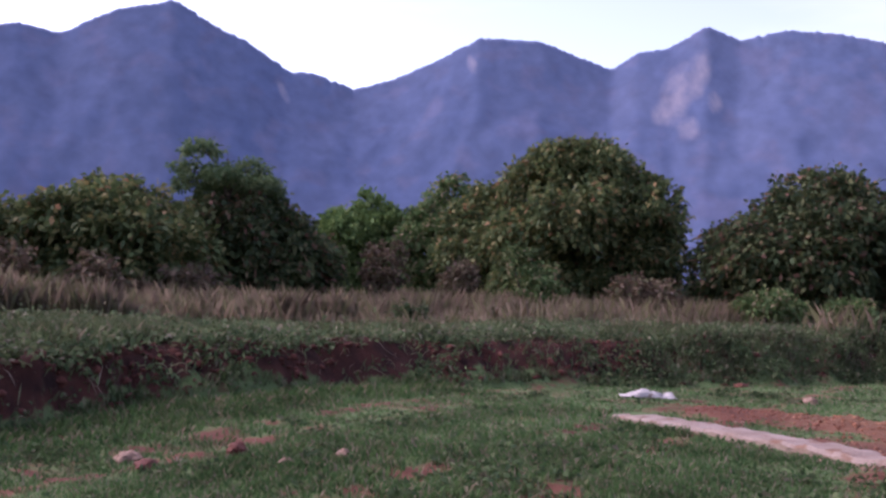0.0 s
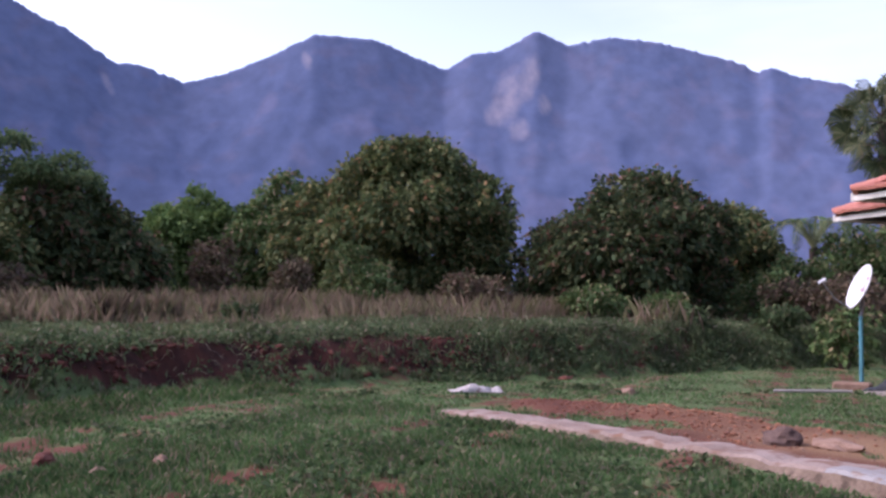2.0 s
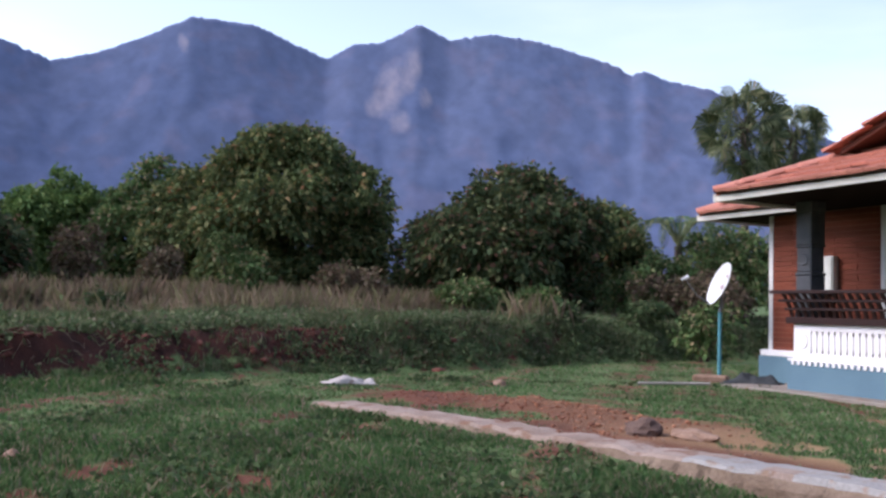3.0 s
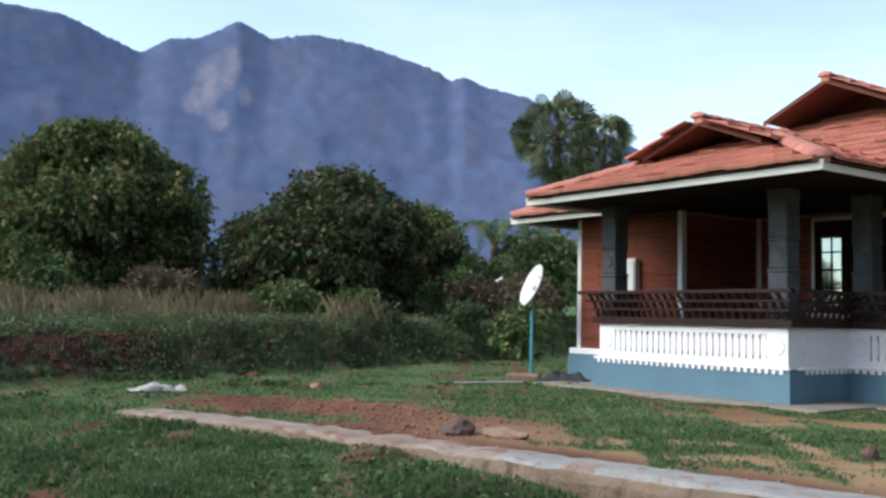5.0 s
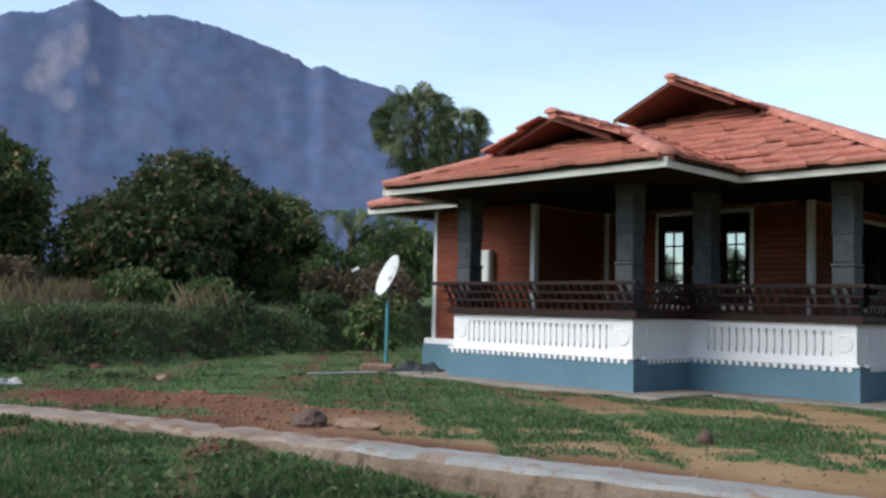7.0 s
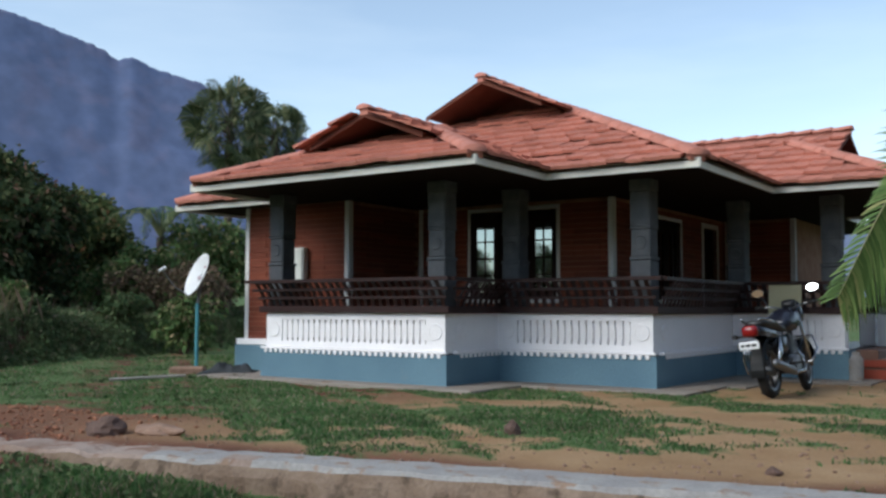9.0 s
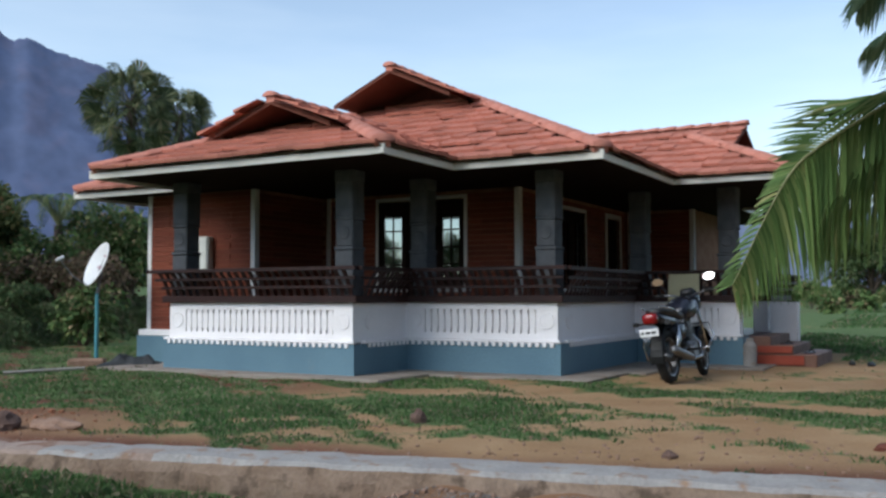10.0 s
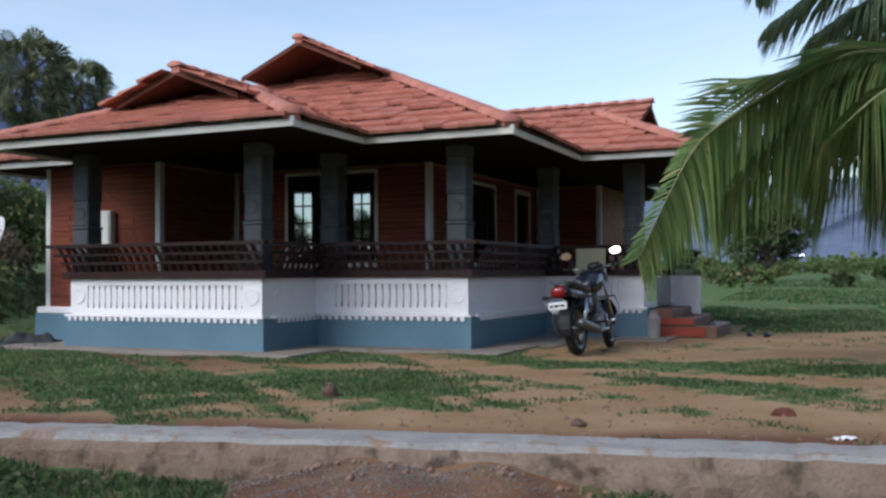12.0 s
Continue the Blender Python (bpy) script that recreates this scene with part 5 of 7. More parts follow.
def frond(parent, pts, mat, seed, leaf_len, n=90, hang=0.55, name="frond", width=0.022, roll=0.0, stiff=1.0, crest=False):
    """A feather leaf along a bent midrib. roll turns the blade about the midrib; stiff scales the droop of the upper row of leaflets."""
    g = np.random.default_rng(seed)
    P = np.array(pts, float)
    k = len(P)
    tt = np.linspace(0, 1, n)

    def cr(t):
        x = t * (k - 1)
        i = min(int(x), k - 2)
        u = x - i
        p0, p1, p2, p3 = P[max(i - 1, 0)], P[i], P[i + 1], P[min(i + 2, k - 1)]
        return 0.5 * (2 * p1 + (p2 - p0) * u + (2 * p0 - 5 * p1 + 4 * p2 - p3) * u * u + (3 * p1 - p0 - 3 * p2 + p3) * u ** 3)

    C = np.array([cr(t) for t in tt])
    fr = empty(name)
    fr.parent = parent
    bm = bmesh.new()
    tube(bm, [tuple(c) for c in C[::6]] + [tuple(C[-1])], [0.035 * (1 - 0.85 * t) for t in tt[::6]] + [0.004], 6)
    part("midrib", bm, M_MIDRIB, fr)
    T = np.gradient(C, axis=0)
    T /= np.linalg.norm(T, axis=1, keepdims=True)
    V, F = [], []
    for s in (-1, 1):
        for i in range(3, n):
            t = tt[i]
            if t < 0.12:
                continue
            side = np.cross(T[i], (0, 0, 1.0))
            side /= np.linalg.norm(side) + 1e-9
            over = np.cross(side, T[i])
            rr = radians(roll)
            sv = (side * math.cos(rr) + over * math.sin(rr)) * s
            L = leaf_len * (0.55 + 0.6 * math.sin(math.pi * min(1, 0.15 + t * 0.85))) * g.uniform(0.88, 1.1)
            if t > 0.85:
                L *= 1 - (t - 0.85) * 3.5
            fore = 0.5
            if crest:                     # upper row swept forward, lower row long and hanging
                L = leaf_len * (0.32 + 1.05 * min(1.0, max(0.0, (0.74 - t) / 0.22))) * g.uniform(0.85, 1.08) if sv[2] > 0 else L * 1.05
                fore = 0.4
            d = sv * 0.85 + T[i] * fore + over * 0.16 + g.normal(0, 0.05, 3)
            if crest and sv[2] > 0:
                if i % 3:
                    continue
                lift = 0.12 + 0.85 * min(1.0, max(0.0, (t - 0.40) / 0.16))
                d = T[i] + over * lift + side * s * 0.2 + g.normal(0, 0.035, 3)
            d /= np.linalg.norm(d)
            h = hang * g.uniform(0.7, 1.3) * (stiff if sv[2] > 0 else 1.0)
            w = np.cross(d, T[i])
            w = np.cross(w, d) * 0.8 + w * 0.6
            w /= np.linalg.norm(w) + 1e-9
            b = len(V)
            c = C[i]
            for q, ww in ((0.0, 0.5), (0.3, 1.0), (0.65, 0.85), (1.0, 0.08)):
                p = c + d * L * q * (1 - 0.25 * h * q) - np.array([0, 0, 1.0]) * L * h * q * q
                V += [p + w * width * ww, p - w * width * ww]
            for j in range(3):
                F.append((b + 2 * j, b + 2 * j + 1, b + 2 * j + 3, b + 2 * j + 2))
    mesh_np("foliage", np.array(V), np.array(F), mat, fr)


def yp(yaw, dist, el):
    """A point at a heading, a distance and an angle over the eye's level."""
    p = polar(yaw, dist, 0)
    return np.array((p.x, p.y, 1.0 + dist * math.tan(radians(el))))


coco = empty("coconut_palm", "young coconut palm with long drooping green fronds", "palm tree", loc=(0, 0, 0))
CX, CY, CZ = 1.75, 11.2, 3.1
bm = bmesh.new()
tube(bm, [(CX + 0.1, CY, -0.2), (CX + 0.05, CY, 1.2), (CX, CY, CZ)], [0.24, 0.17, 0.16], 12)
part("trunk", bm, M_BARK, coco)
H0 = (CX, CY, CZ)
frond(coco, [H0, yp(-1.1, 10.6, 11.8), yp(1.8, 10.3, 11.5), yp(3.6, 10.2, 10.7), yp(7.6, 10.2, 8.4), yp(9.6, 10.3, 6.3), yp(12.4, 10.3, 0.7)], G_COCO, 81, 0.80, 330, 0.9, width=0.019, roll=-50, stiff=0.22, crest=True)
frond(coco, [H0, yp(-2.0, 10.9, 11.4), yp(2.0, 10.8, 10.4), yp(5.2, 10.7, 7.6), yp(7.4, 10.7, 4.8)], G_COCO, 83, 0.85, 260, 1.1, width=0.020)
frond(coco, [H0, yp(-3.0, 11.4, 10.6), yp(0.5, 11.6, 9.8), yp(3.5, 11.7, 7.2)], G_COCO, 85, 1.05, 220, 1.1, width=0.020)
frond(coco, [H0, yp(-4.0, 10.5, 10.6), yp(-1.0, 9.9, 9.6), yp(1.8, 9.7, 7.2)], G_COCO, 87, 1.05, 220, 1.1, width=0.020)
frond(coco, [H0, yp(-5, 11.0, 9.8), yp(-2.5, 11.0, 8.8), yp(-0.5, 11, 6.5)], G_COCO, 88, 1.05, 200, 1.1, width=0.020)
frond(coco, [H0, (CX + 0.9, CY - 0.4, CZ + 1.1), (CX + 2.2, CY - 0.9, CZ + 0.9), (CX + 3.2, CY - 1.3, CZ - 0.5)], G_COCO, 89, 0.9, 80, 0.8)
frond(coco, [H0, (CX + 0.7, CY + 0.8, CZ + 1.2), (CX + 1.6, CY + 1.9, CZ + 1.0), (CX + 2.2, CY + 2.8, CZ - 0.4)], G_COCO, 90, 0.9, 80, 0.8)
coco2 = empty("coconut_palm", "taller coconut palm with dark fronds", "palm tree")
DX, DY, DZ = 2.6, 17.0, 5.9
bm = bmesh.new()
tube(bm, [(DX + 0.2, DY, -0.2), (DX + 0.1, DY, 2.5), (DX, DY, DZ)], [0.26, 0.17, 0.15], 12)
part("trunk", bm, M_BARK, coco2)
D0 = (DX, DY, DZ)
frond(coco2, [D0, yp(-2.8, 16.5, 17.0), yp(1.2, 16.2, 15.8), yp(4.9, 16.0, 13.6)], G_COCODARK, 91, 1.15, 210, 0.55, width=0.020)
frond(coco2, [D0, yp(-4.0, 16.0, 14.8), yp(-0.6, 15.4, 14.5), yp(2.6, 15.2, 12.8)], G_COCODARK, 92, 1.15, 210, 0.6, width=0.020)
frond(coco2, [D0, yp(-1.2, 17.5, 19.5), yp(3.0, 17.8, 18.2), yp(5.4, 18, 15.6)], G_COCODARK, 93, 1.1, 190, 0.5, width=0.020)
frond(coco2, [D0, yp(-5.2, 15.9, 14.6), yp(-2.6, 15.6, 14.3), yp(0.9, 15.4, 12.6)], G_COCODARK, 96, 1.15, 200, 0.7, width=0.020)
frond(coco2, [D0, (DX + 1.6, DY - 0.8, DZ + 1.3), (DX + 3.2, DY - 1.6, DZ + 0.6), (DX + 4, DY - 2, DZ - 0.9)], G_COCODARK, 94, 1.0, 80, 0.8)
frond(coco2, [D0, (DX + 0.5, DY + 1.5, DZ + 1.5), (DX + 0.8, DY + 3, DZ + 0.8), (DX + 1, DY + 4, DZ - 0.8)], G_COCODARK, 95, 1.0, 80, 0.8)

# bushes and small palm by the bank
BU = "scrubby green bush in dry grass"
for k, (yw, ds, el, w, mt) in enumerate(((54.0, 27, 2.4, 2.2, G_BUSH), (53.0, 27, 2.2, 2.2, G_SCRUB), (50.9, 26, 1.9, 2.6, G_SCRUB), (51.6, 28, 3.2, 2.2, G_BUSH), (48.9, 27, 2.6, 2.4, G_SCRUB), (49.4, 31, 4.0, 2.6, G_BUSH), (47.6, 30, 4.6, 3.0, G_BUSH), (45.5, 31, 4.8, 3.0, G_BUSH), (53.5, 23, 0.0, 1.4, G_WEED), (58.5, 21.5, 0.2, 0.8, G_WEED),
                                         (50.0, 22, 0.1, 1.6, G_BUSH), (77.6, 25, 3.4, 1.5, G_BUSH), (86.8, 26, 3.4, 1.5, G_SCRUB), (82.0, 27, 2.6, 1.6, G_SCRUB), (92.3, 26, 2.6, 2.0, G_SCRUB), (85.3, 18.5, -0.25, 0.75, G_WEED), (108, 22, 2.6, 1.8, G_SCRUB), (71.0, 26, 2.2, 2.6, G_SCRUB), (98, 22, 2.0, 2.0, G_SCRUB), (103, 21, 2.2, 1.6, G_SCRUB), (64, 24, 1.4, 2.2, G_BUSH), (60, 24, 1.2, 1.8, G_BUSH))):
    shrub("bush", at(yw, ds), max(0.4, tall(yw, ds, el)), w, 200 + k, mt, {"dry_brown_scrub": "dry brown leafless-looking scrub"}.get(mt.name, BU))
date = empty("date_palm", "small wild date palm with arching fronds", "palm tree", loc=at(51.4, 30))
hz = tall(51.4, 30, 5.2)
bm = bmesh.new()
tube(bm, [(0, 0, -0.2), (0, 0, hz * 0.8)], [0.14, 0.12], 8)
part("trunk", bm, M_BARK, date)
for k in range(13):
    a = k * 2.4
    q = 0.95 + 0.25 * math.sin(k * 1.7)
    frond(date, [(0, 0, hz * 0.8), (math.cos(a) * 0.5 * q, math.sin(a) * 0.5 * q, hz * 0.8 + 0.75), (math.cos(a) * 1.2 * q, math.sin(a) * 1.2 * q, hz * 0.8 + 0.75), (math.cos(a) * 1.6 * q, math.sin(a) * 1.6 * q, hz * 0.8 + 0.1)], G_FEATHER, 300 + k, 0.3, 36, 0.4, width=0.012)

# plain to the right: scrub, a tree, low woods
broad_tree("tree", at(5.0, 62), tall(5.0, 62, 4.3), 4.8, 101, G_WEED, "dark broad-leaved tree on the open plain", 1.0, 40, (0.3, 0.08))
for k, (yw, ds, el, w, mt) in enumerate(((8.2, 85, 1.2, 9, G_BUSH), (6.4, 95, 0.8, 8, G_BUSH), (5.2, 52, -0.2, 2.6, G_BUSH), (9.6, 60, 0.9, 4, G_BUSH), (0.6, 85, 0.7, 7, G_BUSH), (-1.0, 58, 0.2, 3.5, G_BUSH), (2.0, 95, 0.6, 8, G_BUSH), (7.2, 48, -0.2, 1.8, G_BUSH), (-4, 70, 0.9, 7, G_BUSH), (4.0, 105, 0.7, 10, G_BUSH), (-7, 80, 1.0, 9, G_BUSH), (1.2, 47, -0.3, 1.6, G_WEED), (6.2, 64, 0.0, 3, G_SCRUB))):
    shrub("bush", at(yw, ds), max(0.5, tall(yw, ds, el * 0.8)), w * 0.6, 400 + k, mt, "low green bush on the open plain", leaf=(0.30, 0.09), per=26, bunch=7)


def scatter_wood():
    """Far woods along the foot of the plain."""
    g = np.random.default_rng(5)
    n = 2600
    yaw = np.concatenate([g.uniform(-14, 16, n), g.uniform(40, 56, 700)])
    ds = g.uniform(130, 420, len(yaw))
    a = np.radians(yaw)
    x, y = -np.sin(a) * ds, np.cos(a) * ds
    z = ground_z(x, y)
    c = np.repeat(np.stack([x, y, z], 1), 16, 0) + g.normal(size=(len(x) * 16, 3)) * np.array([1.8, 1.8, 0.6]) + np.array([0, 0, 0.5])
    v, f = leaf_arrays(c, g.normal(size=c.shape), 1.2, 0.5, 0.2, g)
    tagged(mesh_np("far_woods", v, f, G_BUSH), "low far-off green woods across the plain", "woods", kind="stuff")


scatter_wood()
lp = polar(3.2, 76)
far_lamp = empty("yard_lamp", "small white lamp glowing on a thin post on the plain", "lamp", loc=tuple(lp))
bm = bmesh.new()
rod(bm, (0, 0, -0.2), (0, 0, 2.1 - lp.z), 0.03, 0.025, 8)
part("post", bm, M_STEEL, far_lamp)
bm = bmesh.new()
bmesh.ops.create_uvsphere(bm, u_segments=12, v_segments=8, radius=0.13, matrix=Matrix.Translation((0, 0, 2.2 - lp.z)))
part("bulb", bm, M_LAMP, far_lamp, "glowing white globe", smooth=True)


def block_low_sky():
    """Unseen leaf belt added behind the camera; blocks low sky to darken the verandah."""
    g = np.random.default_rng(15)
    n = 900
    yaw = np.radians(g.uniform(176, 328, n))
    ds = g.uniform(27, 42, n)
    x, y = -np.sin(yaw) * ds, np.cos(yaw) * ds
    c = np.stack([x, y, ground_z(x, y) + g.uniform(0.3, 8.5, n)], 1)
    cc = np.repeat(c, 26, 0) + g.normal(size=(n * 26, 3)) * np.array([1.1, 1.1, 0.8])
    v, f = leaf_arrays(cc, g.normal(size=cc.shape), 0.9, 0.3, 0.2, g)
    tagged(mesh_np("sky_block_leaves", v, f, G_MANGO), "unseen belt of leaves added to shut off the low sky", "woods", kind="stuff")


block_low_sky()


def blades(name, x, y, h, w, lean, mat, label, category, seed, z=None):
    """Bent two-piece blades standing at the given places."""
    g = np.random.default_rng(seed)
    n = len(x)
    z = ground_z(x, y) if z is None else z
    base = np.stack([x, y, z - 0.01], 1)
    a = g.uniform(0, 2 * np.pi, n)
    d = np.stack([np.cos(a), np.sin(a), np.zeros(n)], 1)
    s = np.stack([-np.sin(a), np.cos(a), np.zeros(n)], 1)
    h = (h * g.uniform(0.55, 1.3, n))[:, None]
    ln = (lean * g.uniform(0.1, 1.0, n))[:, None]
    w = (w * g.uniform(0.7, 1.3, n))[:, None]
    mid = base + d * h * ln * 0.35 + np.array([0, 0, 1]) * h * 0.6
    tip = base + d * h * ln + np.array([0, 0, 1]) * h
    v = np.stack([base - s * w, base + s * w, mid + s * w * 0.8, tip, mid - s * w * 0.8], 1).reshape(-1, 3)
    f = np.arange(n * 5).reshape(-1, 5)
    return tagged(mesh_np(name, v, f, mat), label, category, kind="stuff")


def lawn():
    g = np.random.default_rng(9)
    n = 640000
    yaw = np.radians(g.uniform(-6, 114, n))
    ds = np.exp(g.uniform(math.log(2.6), math.log(21), n))
    x, y = -np.sin(yaw) * ds, np.cos(yaw) * ds
    up = np.interp(y, BANK_Y, BANK_X) - x
    c = cover(x, y)[0]
    back = y - kerb_y(x)
    keep = (c > 0.56 + g.uniform(-0.17, 0.17, n)) & (up < -0.15)
    on_kerb = (back < 0.04) & (back > -KERB_W - 0.1) & (x > KERB_X0)
    inside = ((x > -12.9) & (x < -6.4) & (y > 9.75)) | ((x > -7) & (x < -4.15) & (y > 11.0)) | ((x > -6) & (x < -3.9) & (y > 12.5)) | ((x > -5) & (x < -2.0) & (y > 14.1) & (y < 19))
    keep &= ~on_kerb & ~inside
    x, y, ds = x[keep], y[keep], ds[keep]
    low = (y - kerb_y(x)) < -0.3
    h = np.where(low, 0.055, 0.034) * (1 + 0.5 * wob(x, y, 1.1, 4.0))
    blades("grass", x, y, np.maximum(h, 0.015), 0.0030 + 0.00055 * ds, 0.9, G_GRASS, "short patchy green grass on reddish soil", "grass", 10)


lawn()


def low_weeds():
    g = np.random.default_rng(29)
    n = 1500
    yaw = np.radians(g.uniform(44, 114, n))
    ds = np.exp(g.uniform(math.log(4.5), math.log(15), n))
    x, y = -np.sin(yaw) * ds, np.cos(yaw) * ds
    up = np.interp(y, BANK_Y, BANK_X) - x
    k = (up < 0.1) & ((y - kerb_y(x) < -0.6) | (x < -10.5)) & (wob(x, y, 1.2, 5.0) + g.normal(0, 0.25, n) > 0.12)
    x, y = x[k], y[k]
    c = np.stack([x, y, ground_z(x, y) + 0.02], 1)
    m = 16
    cc = np.repeat(c, m, 0) + g.normal(size=(len(c) * m, 3)) * np.array([0.07, 0.07, 0.012])
    d = g.normal(size=cc.shape)
    d[:, 2] = np.abs(d[:, 2]) * 0.5 + 0.2
    v, f = leaf_arrays(cc, d, 0.07, 0.018, 0.3, g)
    tagged(mesh_np("low_weeds", v, f, G_WEED), "low broad-leaved green weeds in the grass", "weeds", kind="stuff")


low_weeds()


def field_plants():
    g = np.random.default_rng(19)
    # weeds and grass over the bank and the edge of the upper field
    n = 200000
    y = g.uniform(-9, 26, n)
    up = np.abs(g.normal(0, 1, n)) * 3.6 - 0.1
    x = np.interp(y, BANK_Y, BANK_X) - up
    face = (up > 0.0) & (up < 1.2)
    bare = (0.5 + 0.3 * wob(x, y, 1.3, 0.7) + 0.2 * wob(x, y, 3.9, 1.9)) + g.normal(0, 0.16, n) > 0.16 + 0.64 * sstep(2, 9, y)
    k = ~(face & bare)
    x, y, up = x[k], y[k], up[k]
    hh = np.where(up < 1.3, 0.11, 0.17) * (1 + 0.5 * wob(x, y, 0.8, 3.3))
    blades("weeds", x, y, np.maximum(hh, 0.05), 0.011, 0.7, G_FIELD, "low green weeds and grass along the earth bank", "weeds", 20)
    # leafy tufts that cling to the bank's face and hang over its edge
    m = 2600
    wy = g.uniform(-8, 20, m)
    wu = g.uniform(-0.25, 1.35, m)
    wx = np.interp(wy, BANK_Y, BANK_X) - wu
    keep = wob(wx, wy, 1.5, 5.0) + 0.7 * wob(wx, wy, 4.1, 2.0) + g.normal(0, 0.25, m) + 0.5 * sstep(1, 7, wy) + 0.6 * sstep(0.75, 1.2, wu) + 0.4 * (1 - sstep(-0.2, 0.2, wu)) > 0.55
    wx, wy = wx[keep], wy[keep]
    c = np.stack([wx, wy, ground_z(wx, wy) + 0.03], 1)
    cc = np.repeat(c, 34, 0) + g.normal(size=(len(c) * 34, 3)) * np.array([0.13, 0.13, 0.06])
    dd = g.normal(size=cc.shape) + np.array([0.5, 0, 0.1])
    v, f = leaf_arrays(cc, dd, 0.085, 0.02, 0.4, g)
    tagged(mesh_np("bank_weeds", v, f, G_WEED), "dark green weeds clinging to the earth bank", "weeds", kind="stuff")
    # dead roots and stalks on the face
    m = 900
    wy = g.uniform(-8, 12, m)
    wu = g.uniform(0.25, 1.1, m)
    wx = np.interp(wy, BANK_Y, BANK_X) - wu
    c = np.stack([wx, wy, ground_z(wx, wy) + 0.02], 1)
    dd = g.normal(size=c.shape) * np.array([0.5, 1.0, 0.5]) + np.array([0.3, 0, -0.3])
    v, f = leaf_arrays(c, dd, 0.26, 0.006, 0.3, g)
    tagged(mesh_np("dry_stalks", v, f, G_DRY), "dry stalks and roots hanging on the earth bank", "roots", kind="stuff")
    # lush taller grass along the foot of the bank and in tufts below the kerb
    n = 90000
    yaw = np.radians(g.uniform(60, 114, n))
    ds = np.exp(g.uniform(math.log(6.5), math.log(15.5), n))
    x, y = -np.sin(yaw) * ds, np.cos(yaw) * ds
    up = np.interp(y, BANK_Y, BANK_X) - x
    near = np.exp(-((up + 0.7) / 0.8) ** 2)
    k = (up < 0.15) & (y < kerb_y(x) - 0.7) & (wob(x, y, 1.1, 4.4) + 0.6 * wob(x, y, 3.3, 1.4) + 0.55 * near + g.normal(0, 0.16, n) > 0.48)
    x, y, near = x[k], y[k], near[k]
    blades("grass_tufts", x, y, 0.075 + 0.065 * near, 0.0065, 0.9, G_GRASS, "lush green grass tufts at the foot of the bank", "grass", 26)
    # leafy weeds on the upper field
    m = 5200
    wy = g.uniform(-8, 24, m)
    wu = 0.9 + 8.0 * g.uniform(0, 1, m) ** 1.4
    wx = np.interp(wy, BANK_Y, BANK_X) - wu
    keep = wob(wx, wy, 0.9, 3.0) + g.normal(0, 0.3, m) > 0.0
    wx, wy = wx[keep], wy[keep]
    c = np.stack([wx, wy, ground_z(wx, wy) + 0.05], 1)
    cc = np.repeat(c, 26, 0) + g.normal(size=(len(c) * 26, 3)) * np.array([0.16, 0.16, 0.07])
    dd = g.normal(size=cc.shape)
    dd[:, 2] = np.abs(dd[:, 2]) + 0.3
    v, f = leaf_arrays(cc, dd, 0.11, 0.022, 0.25, g)
    tagged(mesh_np("field_weeds", v, f, G_FIELD), "knee-high leafy weeds on the upper field", "weeds", kind="stuff")
    # dry tall grass further back
    n = 340000
    yaw = np.radians(g.uniform(42, 116, n))
    ds = g.uniform(16.5, 33, n)
    x, y = -np.sin(yaw) * ds, np.cos(yaw) * ds
    up = np.interp(y, BANK_Y, BANK_X) - x
    k = (up > 3.2 + 1.8 * wob(x, y, 0.5, 1.0) + np.abs(g.normal(0, 3.4, n))) & (wob(x, y, 0.7, 6.0) + 0.5 * wob(x, y, 2.3, 3.0) > g.uniform(-0.9, 0.5, n) + 0.45 * (1 - sstep(58, 80, np.degrees(yaw))))
    x, y = x[k], y[k]
    hh = (0.24 + 0.22 * sstep(2, 7.5, up[k])) * (1 + 0.6 * wob(x, y, 0.9, 2.0) + 0.5 * wob(x, y, 2.7, 1.0))
    blades("dry_grass", x, y, np.maximum(hh, 0.12), 0.0030, 0.5, G_DRY, "tall straw-coloured dry grass", "grass", 21)
    # scattered clumps of taller straw
    cx, cy = [], []
    for yw, ds in ((106.5, 17), (104.5, 18.5), (99.5, 18.6), (96.5, 19), (80.5, 21.5), (60.4, 20.8), (91, 20), (94, 21), (87, 21), (78, 22)):
        p = polar(yw, ds)
        m = 80
        cx.append(p.x + g.normal(0, 0.38, m))
        cy.append(p.y + g.normal(0, 0.38, m))
    blades("straw_clumps", np.concatenate(cx), np.concatenate(cy), 0.62, 0.0030, 0.5, G_DRY, "clumps of tall straw on the bank", "grass", 22)
    # far side, plain to the right
    n = 36000
    yaw = np.radians(g.uniform(-6, 16, n))
    ds = np.exp(g.uniform(math.log(17), math.log(60), n))
    x, y = -np.sin(yaw) * ds, np.cos(yaw) * ds
    k = (wob(x, y, 0.35, 2.0) > -0.25) & ~((x > -5.5) & (x < -2.0) & (y < 19.3)) & (x > -3.6 - (y - 19) * 0.05)
    x, y, ds = x[k], y[k], ds[k]
    blades("plain_grass", x, y, 0.05 + 0.0008 * ds, 0.005 + 0.0010 * ds, 0.9, G_GRASS, "green weedy grass on the plain", "grass", 23)


field_plants()

